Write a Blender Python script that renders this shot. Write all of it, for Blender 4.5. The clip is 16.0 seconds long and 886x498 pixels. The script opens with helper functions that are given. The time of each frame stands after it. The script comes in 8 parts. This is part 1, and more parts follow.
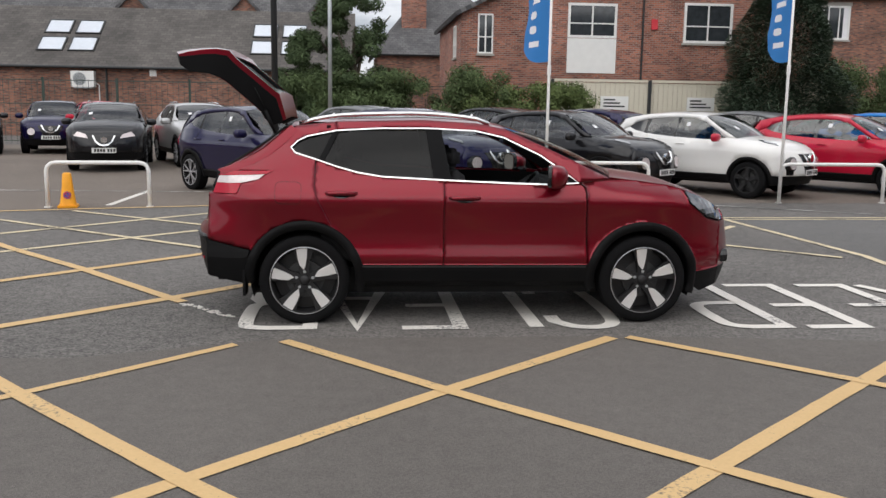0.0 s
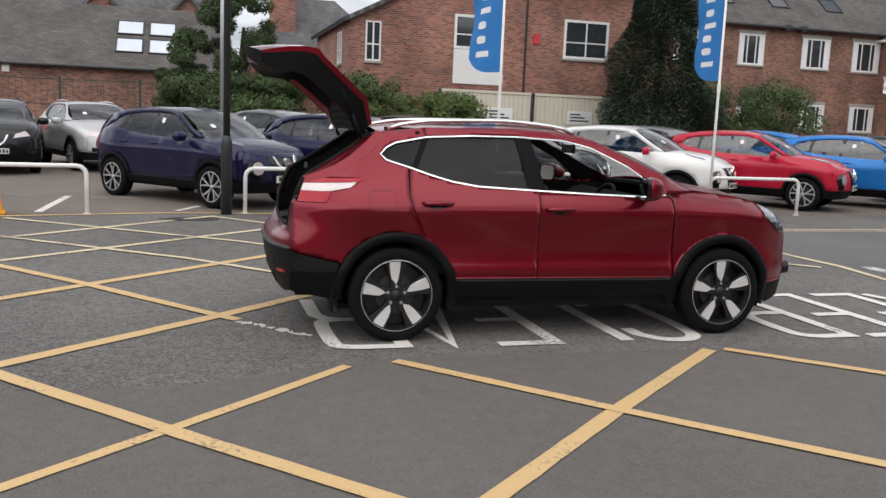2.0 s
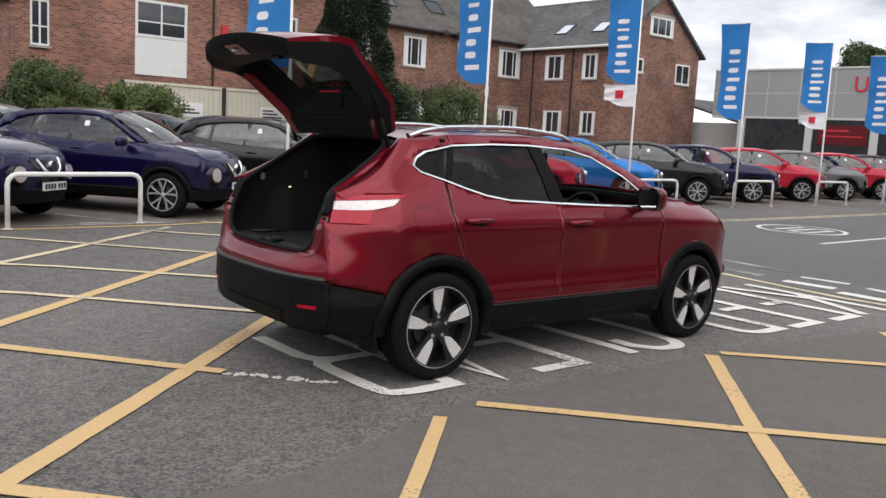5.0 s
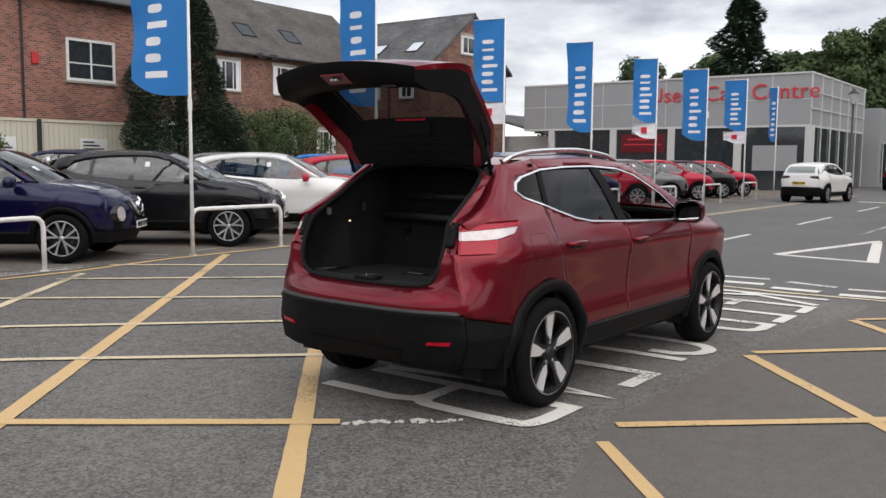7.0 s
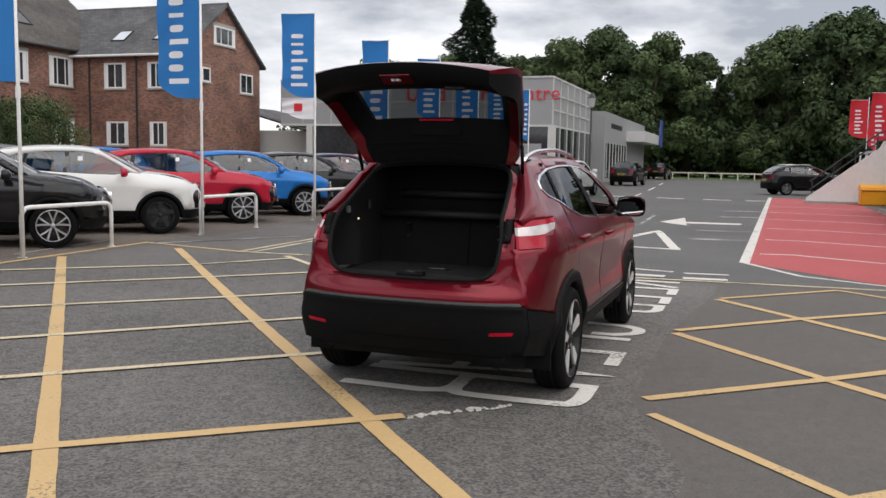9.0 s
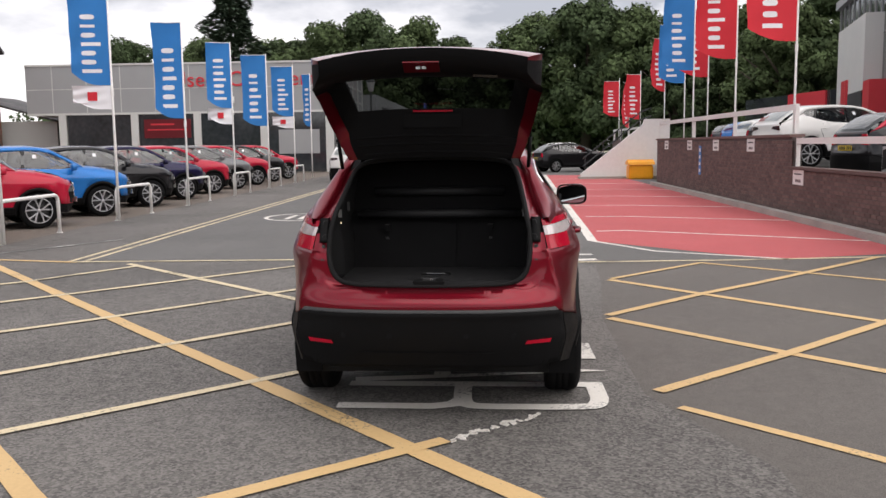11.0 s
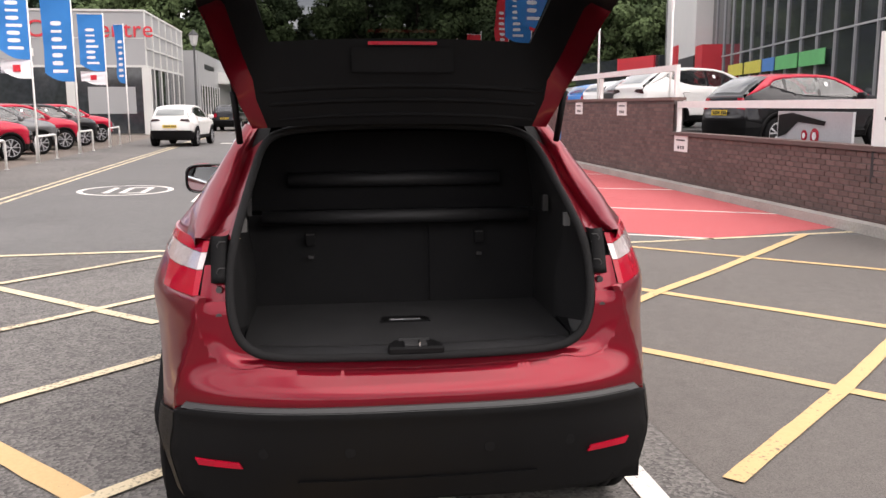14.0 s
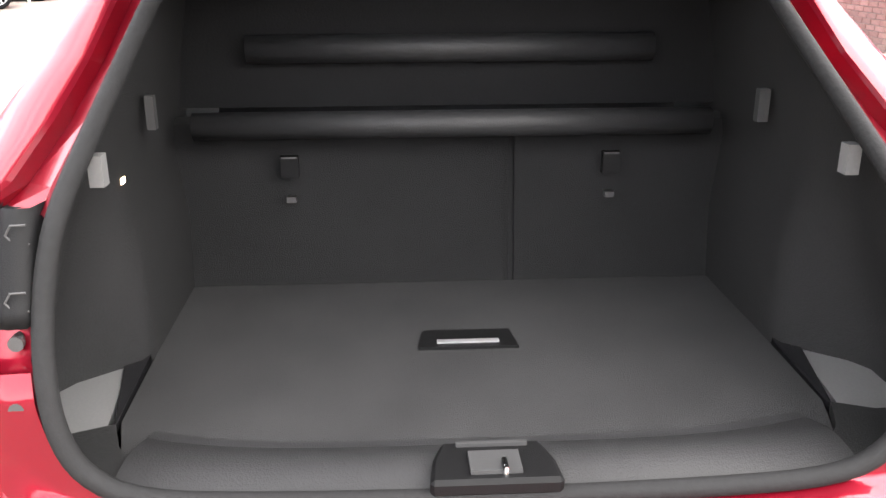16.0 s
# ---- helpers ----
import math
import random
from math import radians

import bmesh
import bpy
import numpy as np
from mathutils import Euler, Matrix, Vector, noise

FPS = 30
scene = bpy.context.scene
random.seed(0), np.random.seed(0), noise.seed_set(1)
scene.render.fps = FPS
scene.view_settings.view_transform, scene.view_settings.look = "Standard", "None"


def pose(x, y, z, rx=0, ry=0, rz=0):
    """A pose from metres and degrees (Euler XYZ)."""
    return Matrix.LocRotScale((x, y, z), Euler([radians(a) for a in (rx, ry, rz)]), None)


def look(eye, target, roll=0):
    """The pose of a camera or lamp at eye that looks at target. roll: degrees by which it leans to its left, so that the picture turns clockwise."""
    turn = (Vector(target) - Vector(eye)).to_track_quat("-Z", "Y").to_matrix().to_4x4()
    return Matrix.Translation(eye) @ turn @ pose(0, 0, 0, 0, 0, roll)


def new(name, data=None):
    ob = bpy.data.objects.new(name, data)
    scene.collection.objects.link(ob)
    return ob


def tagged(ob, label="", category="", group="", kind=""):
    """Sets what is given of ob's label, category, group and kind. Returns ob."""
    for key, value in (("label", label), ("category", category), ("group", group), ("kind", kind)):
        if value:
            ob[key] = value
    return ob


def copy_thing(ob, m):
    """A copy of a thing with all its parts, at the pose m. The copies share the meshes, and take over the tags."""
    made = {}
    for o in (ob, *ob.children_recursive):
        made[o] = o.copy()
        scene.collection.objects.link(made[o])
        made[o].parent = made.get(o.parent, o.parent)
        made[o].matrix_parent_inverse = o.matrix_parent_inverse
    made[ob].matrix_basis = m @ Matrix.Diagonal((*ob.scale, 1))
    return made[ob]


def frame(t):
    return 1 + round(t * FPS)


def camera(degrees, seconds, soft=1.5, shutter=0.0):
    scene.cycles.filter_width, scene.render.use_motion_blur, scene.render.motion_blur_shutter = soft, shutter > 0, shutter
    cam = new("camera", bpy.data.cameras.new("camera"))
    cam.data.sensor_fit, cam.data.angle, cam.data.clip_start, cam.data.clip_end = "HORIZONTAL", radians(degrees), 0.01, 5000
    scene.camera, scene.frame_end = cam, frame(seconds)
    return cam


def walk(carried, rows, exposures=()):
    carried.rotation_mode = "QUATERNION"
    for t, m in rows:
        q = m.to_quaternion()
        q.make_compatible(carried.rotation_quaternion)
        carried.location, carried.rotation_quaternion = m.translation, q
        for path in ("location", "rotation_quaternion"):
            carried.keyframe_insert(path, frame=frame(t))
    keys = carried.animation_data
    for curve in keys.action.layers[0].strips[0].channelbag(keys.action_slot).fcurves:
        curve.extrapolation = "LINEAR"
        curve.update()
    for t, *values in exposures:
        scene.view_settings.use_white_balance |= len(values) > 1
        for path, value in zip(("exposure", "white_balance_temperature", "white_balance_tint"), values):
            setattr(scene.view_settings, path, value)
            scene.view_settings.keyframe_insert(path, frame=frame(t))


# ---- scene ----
cam = camera(53.7, 16.0)
PATH = [
    (0, (-0.959, -7.547, 1.646), (-0.758, -5.582, 1.333), 0.8),
    (0.5, (-1.4, -7.418, 1.607), (-1.138, -5.456, 1.313), 1.5),
    (1, (-1.884, -7.329, 1.604), (-1.544, -5.376, 1.341), 2.0),
    (1.5, (-2.332, -7.17, 1.616), (-1.863, -5.245, 1.341), 2.1),
    (2, (-2.782, -6.926, 1.589), (-2.223, -5.027, 1.304), 2.35),
    (2.5, (-3.221, -6.702, 1.568), (-2.601, -4.823, 1.279), 2.2),
    (3, (-3.646, -6.443, 1.558), (-2.898, -4.612, 1.266), 2.2),
    (3.5, (-3.968, -6.118, 1.537), (-3.075, -4.352, 1.253), 2.7),
    (4, (-4.324, -5.821, 1.543), (-3.256, -4.155, 1.255), 2.9),
    (4.2, (-4.43, -5.661, 1.542), (-3.304, -4.033, 1.256), 2.9),
    (6.3, (-5.56, -4.082, 1.541), (-4.096, -2.733, 1.348), 2.1),
    (6.5, (-5.682, -3.946, 1.517), (-4.183, -2.636, 1.328), 1.6),
    (7, (-6.071, -3.556, 1.526), (-4.472, -2.37, 1.328), 0.5),
    (7.5, (-6.386, -3.187, 1.515), (-4.715, -2.106, 1.321), -0.1),
    (8, (-6.799, -2.831, 1.516), (-5.052, -1.877, 1.317), 0.3),
    (8.5, (-7.034, -2.449, 1.507), (-5.222, -1.629, 1.297), 1.1),
    (9, (-7.157, -1.962, 1.529), (-5.275, -1.315, 1.327), 1.0),
    (9.5, (-7.272, -1.498, 1.564), (-5.335, -1.045, 1.361), 0.4),
    (9.7, (-7.284, -1.298, 1.574), (-5.331, -0.916, 1.37), 0.2),
    (11.8, (-6.625, 0.031, 1.596), (-4.642, 0.003, 1.334), -0.9),
    (12, (-6.532, 0.116, 1.6), (-4.551, 0.042, 1.333), -0.9),
    (12.5, (-6.158, 0.239, 1.604), (-4.184, 0.072, 1.324), -0.9),
    (13, (-5.675, 0.279, 1.589), (-3.71, 0.059, 1.288), -0.2),
    (13.5, (-5.234, 0.297, 1.577), (-3.277, 0.029, 1.266), -0.1),
    (14, (-4.749, 0.304, 1.58), (-2.796, 0.021, 1.256), -0.2),
    (14.5, (-4.282, 0.279, 1.557), (-2.327, 0.095, 1.174), 0.0),
    (15, (-3.799, 0.28, 1.532), (-1.863, 0.102, 1.059), -0.6),
    (15.5, (-3.404, 0.228, 1.513), (-1.494, 0.015, 0.962), -0.3),
    (16, (-3.062, 0.154, 1.493), (-1.179, 0.004, 0.834), -0.1),
]
walk(cam, [(t, look(eye, target, roll)) for t, eye, target, roll in PATH],
     exposures=[(0, 0.36, 6500, 10), (4, 0.46, 6500, 10), (7, 0.36, 6500, 10), (8, 0.16, 6500, 10), (9.5, 0.36, 6600, 11), (12, 0.68, 6850, 15), (13.5, 1.1, 6950, 16), (14.5, 1.4, 6900, 16),
                (15, 1.65, 6850, 15), (15.5, 2.0, 6750, 13), (16, 3.4, 6750, 11)])

# ---- sky and sun ----
world = bpy.data.worlds.new("sky")
scene.world = world
world.use_nodes = True
wn, wl = world.node_tree.nodes, world.node_tree.links
wn.clear()
w_out = wn.new("ShaderNodeOutputWorld")
w_bg = wn.new("ShaderNodeBackground")
w_sky = wn.new("ShaderNodeTexSky")
w_sky.sky_type = "NISHITA"
w_sky.sun_disc = False
w_sky.sun_elevation, w_sky.sun_rotation = radians(52), radians(150)
w_co = wn.new("ShaderNodeTexCoord")
w_map = wn.new("ShaderNodeMapping")
w_map.inputs["Scale"].default_value = (1.0, 1.0, 3.2)
w_noise = wn.new("ShaderNodeTexNoise")
w_noise.inputs["Scale"].default_value = 2.6
w_noise.inputs["Detail"].default_value = 7.0
w_noise.inputs["Roughness"].default_value = 0.55
w_ramp = wn.new("ShaderNodeValToRGB")
w_ramp.color_ramp.elements[0].position, w_ramp.color_ramp.elements[0].color = 0.37, (0.38, 0.40, 0.45, 1)
w_ramp.color_ramp.elements[1].position, w_ramp.color_ramp.elements[1].color = 0.61, (1.2, 1.2, 1.22, 1)
w_scale = wn.new("ShaderNodeMix")
w_scale.data_type, w_scale.blend_type = "RGBA", "MULTIPLY"
w_scale.inputs[0].default_value = 1.0
w_scale.inputs[7].default_value = (0.1, 0.1, 0.1, 1)
w_mix = wn.new("ShaderNodeMix")
w_mix.data_type = "RGBA"
w_mix.inputs[0].default_value = 0.88
wl.new(w_co.outputs["Generated"], w_map.inputs["Vector"])
wl.new(w_map.outputs["Vector"], w_noise.inputs["Vector"])
wl.new(w_noise.outputs["Fac"], w_ramp.inputs["Fac"])
wl.new(w_sky.outputs["Color"], w_scale.inputs[6])
wl.new(w_scale.outputs[2], w_mix.inputs[6])
wl.new(w_ramp.outputs["Color"], w_mix.inputs[7])
wl.new(w_mix.outputs[2], w_bg.inputs["Color"])
w_bg.inputs["Strength"].default_value = 1.0
wl.new(w_bg.outputs["Background"], w_out.inputs["Surface"])

sun = new("sun", bpy.data.lights.new("sun", "SUN"))
sun.data.energy, sun.data.angle, sun.data.color = 1.15, radians(85), (1.0, 0.96, 0.9)
sun.matrix_world = look((-12, -20, 30), (0, 0, 0))

# ---- materials ----
def shade(name, color, rough=0.6, metal=0.0, vary=0.12, scale=3.0, fine=60.0, bump=0.0, coat=0.0, spec=0.5, by_object=0.0):
    """A surface with tint variation at two scales, optional fine relief and a clear coat."""
    m = bpy.data.materials.new(name)
    m.use_nodes = True
    n, l = m.node_tree.nodes, m.node_tree.links
    b = n["Principled BSDF"]
    b.inputs["Roughness"].default_value, b.inputs["Metallic"].default_value = rough, metal
    b.inputs["Coat Weight"].default_value = coat
    b.inputs["Coat Roughness"].default_value = 0.03
    b.inputs["Specular IOR Level"].default_value = spec
    co = n.new("ShaderNodeTexCoord")
    big, small = n.new("ShaderNodeTexNoise"), n.new("ShaderNodeTexNoise")
    big.inputs["Scale"].default_value, big.inputs["Detail"].default_value = scale, 4
    small.inputs["Scale"].default_value, small.inputs["Detail"].default_value = fine, 3
    add = n.new("ShaderNodeMath")
    add.operation = "ADD"
    rng = n.new("ShaderNodeMapRange")
    rng.inputs["From Min"].default_value, rng.inputs["From Max"].default_value = 0.6, 1.4
    rng.inputs["To Min"].default_value, rng.inputs["To Max"].default_value = 1 - vary, 1 + vary
    mul = n.new("ShaderNodeMix")
    mul.data_type, mul.blend_type = "RGBA", "MULTIPLY"
    mul.inputs[0].default_value = 1.0
    mul.inputs[6].default_value = (*color, 1)
    for t in (big, small):
        l.new(co.outputs["Object"], t.inputs["Vector"])
    l.new(big.outputs["Fac"], add.inputs[0])
    l.new(small.outputs["Fac"], add.inputs[1])
    l.new(add.outputs[0], rng.inputs["Value"])
    last = rng.outputs["Result"]
    if by_object:
        info, orng, om = n.new("ShaderNodeObjectInfo"), n.new("ShaderNodeMapRange"), n.new("ShaderNodeMath")
        orng.inputs["To Min"].default_value, orng.inputs["To Max"].default_value = 1 - by_object, 1 + by_object
        om.operation = "MULTIPLY"
        l.new(info.outputs["Random"], orng.inputs["Value"])
        l.new(orng.outputs["Result"], om.inputs[0])
        l.new(last, om.inputs[1])
        last = om.outputs[0]
    l.new(last, mul.inputs[7])
    l.new(mul.outputs[2], b.inputs["Base Color"])
    if bump:
        bp = n.new("ShaderNodeBump")
        bp.inputs["Strength"].default_value, bp.inputs["Distance"].default_value = bump, 0.01
        l.new(small.outputs["Fac"], bp.inputs["Height"])
        l.new(bp.outputs["Normal"], b.inputs["Normal"])
    return m


def asphalt(name, dark, light, grain, cracks=0.0):
    m = bpy.data.materials.new(name)
    m.use_nodes = True
    n, l = m.node_tree.nodes, m.node_tree.links
    b = n["Principled BSDF"]
    b.inputs["Roughness"].default_value = 0.82
    b.inputs["Specular IOR Level"].default_value = 0.35
    co = n.new("ShaderNodeTexCoord")
    stone = n.new("ShaderNodeTexVoronoi")
    stone.inputs["Scale"].default_value = grain
    blotch, mid = n.new("ShaderNodeTexNoise"), n.new("ShaderNodeTexNoise")
    blotch.inputs["Scale"].default_value, blotch.inputs["Detail"].default_value = 0.35, 6
    mid.inputs["Scale"].default_value, mid.inputs["Detail"].default_value = 9, 5
    for t in (stone, blotch, mid):
        l.new(co.outputs["Object"], t.inputs["Vector"])
    ramp = n.new("ShaderNodeValToRGB")
    ramp.color_ramp.elements[0].position, ramp.color_ramp.elements[0].color = 0.25, (*dark, 1)
    ramp.color_ramp.elements[1].position, ramp.color_ramp.elements[1].color = 0.75, (*light, 1)
    sep = n.new("ShaderNodeSeparateColor")
    l.new(stone.outputs["Color"], sep.inputs["Color"])
    mixa = n.new("ShaderNodeMix")
    mixa.inputs[0].default_value = 0.45
    l.new(sep.outputs[0], mixa.inputs[2])
    l.new(mid.outputs["Fac"], mixa.inputs[3])
    mixb = n.new("ShaderNodeMix")
    mixb.inputs[0].default_value = 0.4
    l.new(mixa.outputs[0], mixb.inputs[2])
    l.new(blotch.outputs["Fac"], mixb.inputs[3])
    l.new(mixb.outputs[0], ramp.inputs["Fac"])
    l.new(ramp.outputs["Color"], b.inputs["Base Color"])
    bp = n.new("ShaderNodeBump")
    bp.inputs["Strength"].default_value, bp.inputs["Distance"].default_value = 0.5, 0.006
    l.new(stone.outputs["Distance"], bp.inputs["Height"])
    l.new(bp.outputs["Normal"], b.inputs["Normal"])
    return m


def road_paint(name, color, wear, under):
    """Road paint that is rubbed off in specks."""
    m = bpy.data.materials.new(name)
    m.use_nodes = True
    n, l = m.node_tree.nodes, m.node_tree.links
    b = n["Principled BSDF"]
    b.inputs["Roughness"].default_value = 0.7
    co = n.new("ShaderNodeTexCoord")
    a, c = n.new("ShaderNodeTexNoise"), n.new("ShaderNodeTexNoise")
    a.inputs["Scale"].default_value, a.inputs["Detail"].default_value = 45, 4
    c.inputs["Scale"].default_value, c.inputs["Detail"].default_value = 1.3, 3
    add = n.new("ShaderNodeMath")
    add.operation = "ADD"
    ramp = n.new("ShaderNodeValToRGB")
    ramp.color_ramp.elements[0].position, ramp.color_ramp.elements[0].color = wear / 2, (*under, 1)
    ramp.color_ramp.elements[1].position, ramp.color_ramp.elements[1].color = wear / 2 + 0.09, (*color, 1)
    e = ramp.color_ramp.elements.new(0.75)
    e.color = (color[0] * 0.86, color[1] * 0.84, color[2] * 0.82, 1)
    half = n.new("ShaderNodeMath")
    half.operation = "MULTIPLY"
    half.inputs[1].default_value = 0.5
    for t in (a, c):
        l.new(co.outputs["Object"], t.inputs["Vector"])
    l.new(a.outputs["Fac"], add.inputs[0])
    l.new(c.outputs["Fac"], add.inputs[1])
    l.new(add.outputs[0], half.inputs[0])
    l.new(half.outputs[0], ramp.inputs["Fac"])
    l.new(ramp.outputs["Color"], b.inputs["Base Color"])
    return m


def masonry(name, c1, c2, mortar, width, height, joint, rot=(0, 0, 0), bump=0.6):
    """Brickwork or slates laid in courses, by the brick texture, for walls that stay far off."""
    m = bpy.data.materials.new(name)
    m.use_nodes = True
    n, l = m.node_tree.nodes, m.node_tree.links
    b = n["Principled BSDF"]
    b.inputs["Roughness"].default_value = 0.85
    co, mp, br = n.new("ShaderNodeTexCoord"), n.new("ShaderNodeMapping"), n.new("ShaderNodeTexBrick")
    mp.inputs["Rotation"].default_value = [radians(a) for a in rot]
    br.inputs["Color1"].default_value, br.inputs["Color2"].default_value = (*c1, 1), (*c2, 1)
    br.inputs["Mortar"].default_value = (*mortar, 1)
    br.inputs["Scale"].default_value = 1.0
    br.inputs["Brick Width"].default_value, br.inputs["Row Height"].default_value = width, height
    br.inputs["Mortar Size"].default_value = joint
    br.inputs["Mortar Smooth"].default_value = 0.2
    big = n.new("ShaderNodeTexNoise")
    big.inputs["Scale"].default_value, big.inputs["Detail"].default_value = 0.6, 6
    rng = n.new("ShaderNodeMapRange")
    rng.inputs["From Min"].default_value, rng.inputs["From Max"].default_value = 0.3, 0.7
    rng.inputs["To Min"].default_value, rng.inputs["To Max"].default_value = 0.68, 1.25
    mul = n.new("ShaderNodeMix")
    mul.data_type, mul.blend_type = "RGBA", "MULTIPLY"
    mul.inputs[0].default_value = 1.0
    if rot[0] == 90:
        sp, ad, cb = n.new("ShaderNodeSeparateXYZ"), n.new("ShaderNodeMath"), n.new("ShaderNodeCombineXYZ")
        l.new(co.outputs["Object"], sp.inputs[0])
        l.new(sp.outputs[0], ad.inputs[0])
        l.new(sp.outputs[1], ad.inputs[1])
        l.new(ad.outputs[0], cb.inputs[0])
        l.new(sp.outputs[2], cb.inputs[1])
        l.new(cb.outputs[0], br.inputs["Vector"])
    else:
        l.new(co.outputs["Object"], mp.inputs["Vector"])
        l.new(mp.outputs["Vector"], br.inputs["Vector"])
    l.new(co.outputs["Object"], big.inputs["Vector"])
    l.new(big.outputs["Fac"], rng.inputs["Value"])
    l.new(br.outputs["Color"], mul.inputs[6])
    l.new(rng.outputs["Result"], mul.inputs[7])
    l.new(mul.outputs[2], b.inputs["Base Color"])
    bp = n.new("ShaderNodeBump")
    bp.inputs["Strength"].default_value, bp.inputs["Distance"].default_value = bump, 0.01
    bp.invert = True
    l.new(br.outputs["Fac"], bp.inputs["Height"])
    l.new(bp.outputs["Normal"], b.inputs["Normal"])
    return m


def car_paint(name, color, metal=0.45, spec=0.08, sheen=0.04, coat=0.75):
    m = shade(name, color, 0.38, metal, 0.05, 1.5, 900, 0.0, 1.0, spec)
    m.node_tree.nodes["Principled BSDF"].inputs["Coat Roughness"].default_value = sheen
    m.node_tree.nodes["Principled BSDF"].inputs["Coat Weight"].default_value = coat
    return m


def glazing(name, tint, rough=0.0, gloss=0.06):
    """Thin clear or tinted pane."""
    m = bpy.data.materials.new(name)
    m.use_nodes = True
    n, l = m.node_tree.nodes, m.node_tree.links
    n.remove(n["Principled BSDF"])
    tr, gl, mx = n.new("ShaderNodeBsdfTransparent"), n.new("ShaderNodeBsdfGlossy"), n.new("ShaderNodeMixShader")
    lw, pw, ma = n.new("ShaderNodeLayerWeight"), n.new("ShaderNodeMath"), n.new("ShaderNodeMath")
    lw.inputs["Blend"].default_value = 0.5
    pw.operation, ma.operation = "POWER", "MULTIPLY_ADD"
    pw.inputs[1].default_value = 5.0
    ma.inputs[1].default_value, ma.inputs[2].default_value = 0.9, gloss
    tr.inputs["Color"].default_value = (*tint, 1)
    gl.inputs["Roughness"].default_value = rough
    l.new(lw.outputs["Facing"], pw.inputs[0])
    l.new(pw.outputs[0], ma.inputs[0])
    l.new(ma.outputs[0], mx.inputs["Fac"])
    l.new(tr.outputs[0], mx.inputs[1])
    l.new(gl.outputs[0], mx.inputs[2])
    l.new(mx.outputs[0], n["Material Output"].inputs["Surface"])
    return m


def foliage(name, color, sun_through=0.25):
    m = shade(name, color, 0.6, 0, 0.45, 0.9, 14, spec=0.06)
    n, l = m.node_tree.nodes, m.node_tree.links
    b = n["Principled BSDF"]
    geo, rng, mul = n.new("ShaderNodeNewGeometry"), n.new("ShaderNodeMapRange"), n.new("ShaderNodeMix")
    rng.inputs["To Min"].default_value, rng.inputs["To Max"].default_value = 0.72, 1.25
    mul.data_type, mul.blend_type = "RGBA", "MULTIPLY"
    mul.inputs[0].default_value = 1.0
    src = b.inputs["Base Color"].links[0].from_socket
    l.new(geo.outputs["Random Per Island"], rng.inputs["Value"])
    l.new(src, mul.inputs[6])
    l.new(rng.outputs["Result"], mul.inputs[7])
    l.new(mul.outputs[2], b.inputs["Base Color"])
    return m


ASPHALT_OLD = asphalt("coarse_asphalt", (0.041, 0.039, 0.037), (0.22, 0.206, 0.192), 70)
ASPHALT_NEW = asphalt("smooth_asphalt", (0.084, 0.076, 0.069), (0.166, 0.152, 0.139), 160)
ASPHALT_ROAD = asphalt("road_asphalt", (0.08, 0.078, 0.076), (0.17, 0.166, 0.16), 110)
ASPHALT_BAY = asphalt("bay_asphalt", (0.088, 0.072, 0.06), (0.235, 0.198, 0.168), 80)
RED_SURFACE = asphalt("red_surfacing", (0.36, 0.07, 0.075), (0.56, 0.13, 0.135), 150)
YELLOW = road_paint("yellow_paint", (0.61, 0.415, 0.195), 0.68, (0.16, 0.13, 0.09))
YELLOW_OLD = road_paint("faded_yellow_paint", (0.64, 0.54, 0.36), 0.76, (0.14, 0.12, 0.09))
WHITE_ROAD = road_paint("white_road_paint", (0.72, 0.69, 0.64), 0.72, (0.13, 0.125, 0.12))
WHITE_THIN = road_paint("worn_white_paint", (0.62, 0.6, 0.57), 0.98, (0.12, 0.12, 0.115))
BRICK_RED = masonry("red_brickwork", (0.15, 0.05, 0.036), (0.44, 0.15, 0.092), (0.3, 0.245, 0.21), 0.225, 0.075, 0.012, (90, 0, 0))
BRICK_OLD = masonry("weathered_brickwork", (0.115, 0.05, 0.04), (0.42, 0.165, 0.1), (0.2, 0.16, 0.135), 0.225, 0.075, 0.014, (90, 0, 0))
BRICK_OLD_SIDE = masonry("weathered_brickwork_side", (0.115, 0.05, 0.04), (0.42, 0.165, 0.1), (0.2, 0.16, 0.135), 0.225, 0.075, 0.014, (90, 0, 90))
SLATE = masonry("roof_slates", (0.085, 0.084, 0.088), (0.13, 0.127, 0.13), (0.055, 0.055, 0.058), 0.3, 0.22, 0.012, (0, 0, 0))
SLATE_BROWN = masonry("brown_roof_slates", (0.078, 0.071, 0.066), (0.115, 0.104, 0.096), (0.055, 0.05, 0.047), 0.3, 0.22, 0.012, (0, 0, 0))
WALL_BROWN = shade("brown_brick", (0.125, 0.078, 0.07), 0.8, 0, 0.25, 2, 40, 0.3, by_object=0.25)
MORTAR = shade("mortar", (0.1, 0.085, 0.08), 0.9, 0, 0.2, 4, 60)
CONCRETE = shade("concrete", (0.36, 0.34, 0.31), 0.9, 0, 0.25, 1.5, 30, 0.2)
WHITE_METAL = shade("white_painted_metal", (0.78, 0.77, 0.75), 0.4, 0, 0.06, 6, 40)
WHITE_FRAME = shade("white_window_frame", (0.78, 0.78, 0.76), 0.45, 0, 0.05, 4, 40)
BOARD_GREY = shade("silver_grey_print", (0.42, 0.42, 0.44), 0.5, 0, 0.12, 2, 30)
CREAM_BOARD = shade("cream_boards", (0.62, 0.58, 0.47), 0.6, 0, 0.1, 1.2, 30)
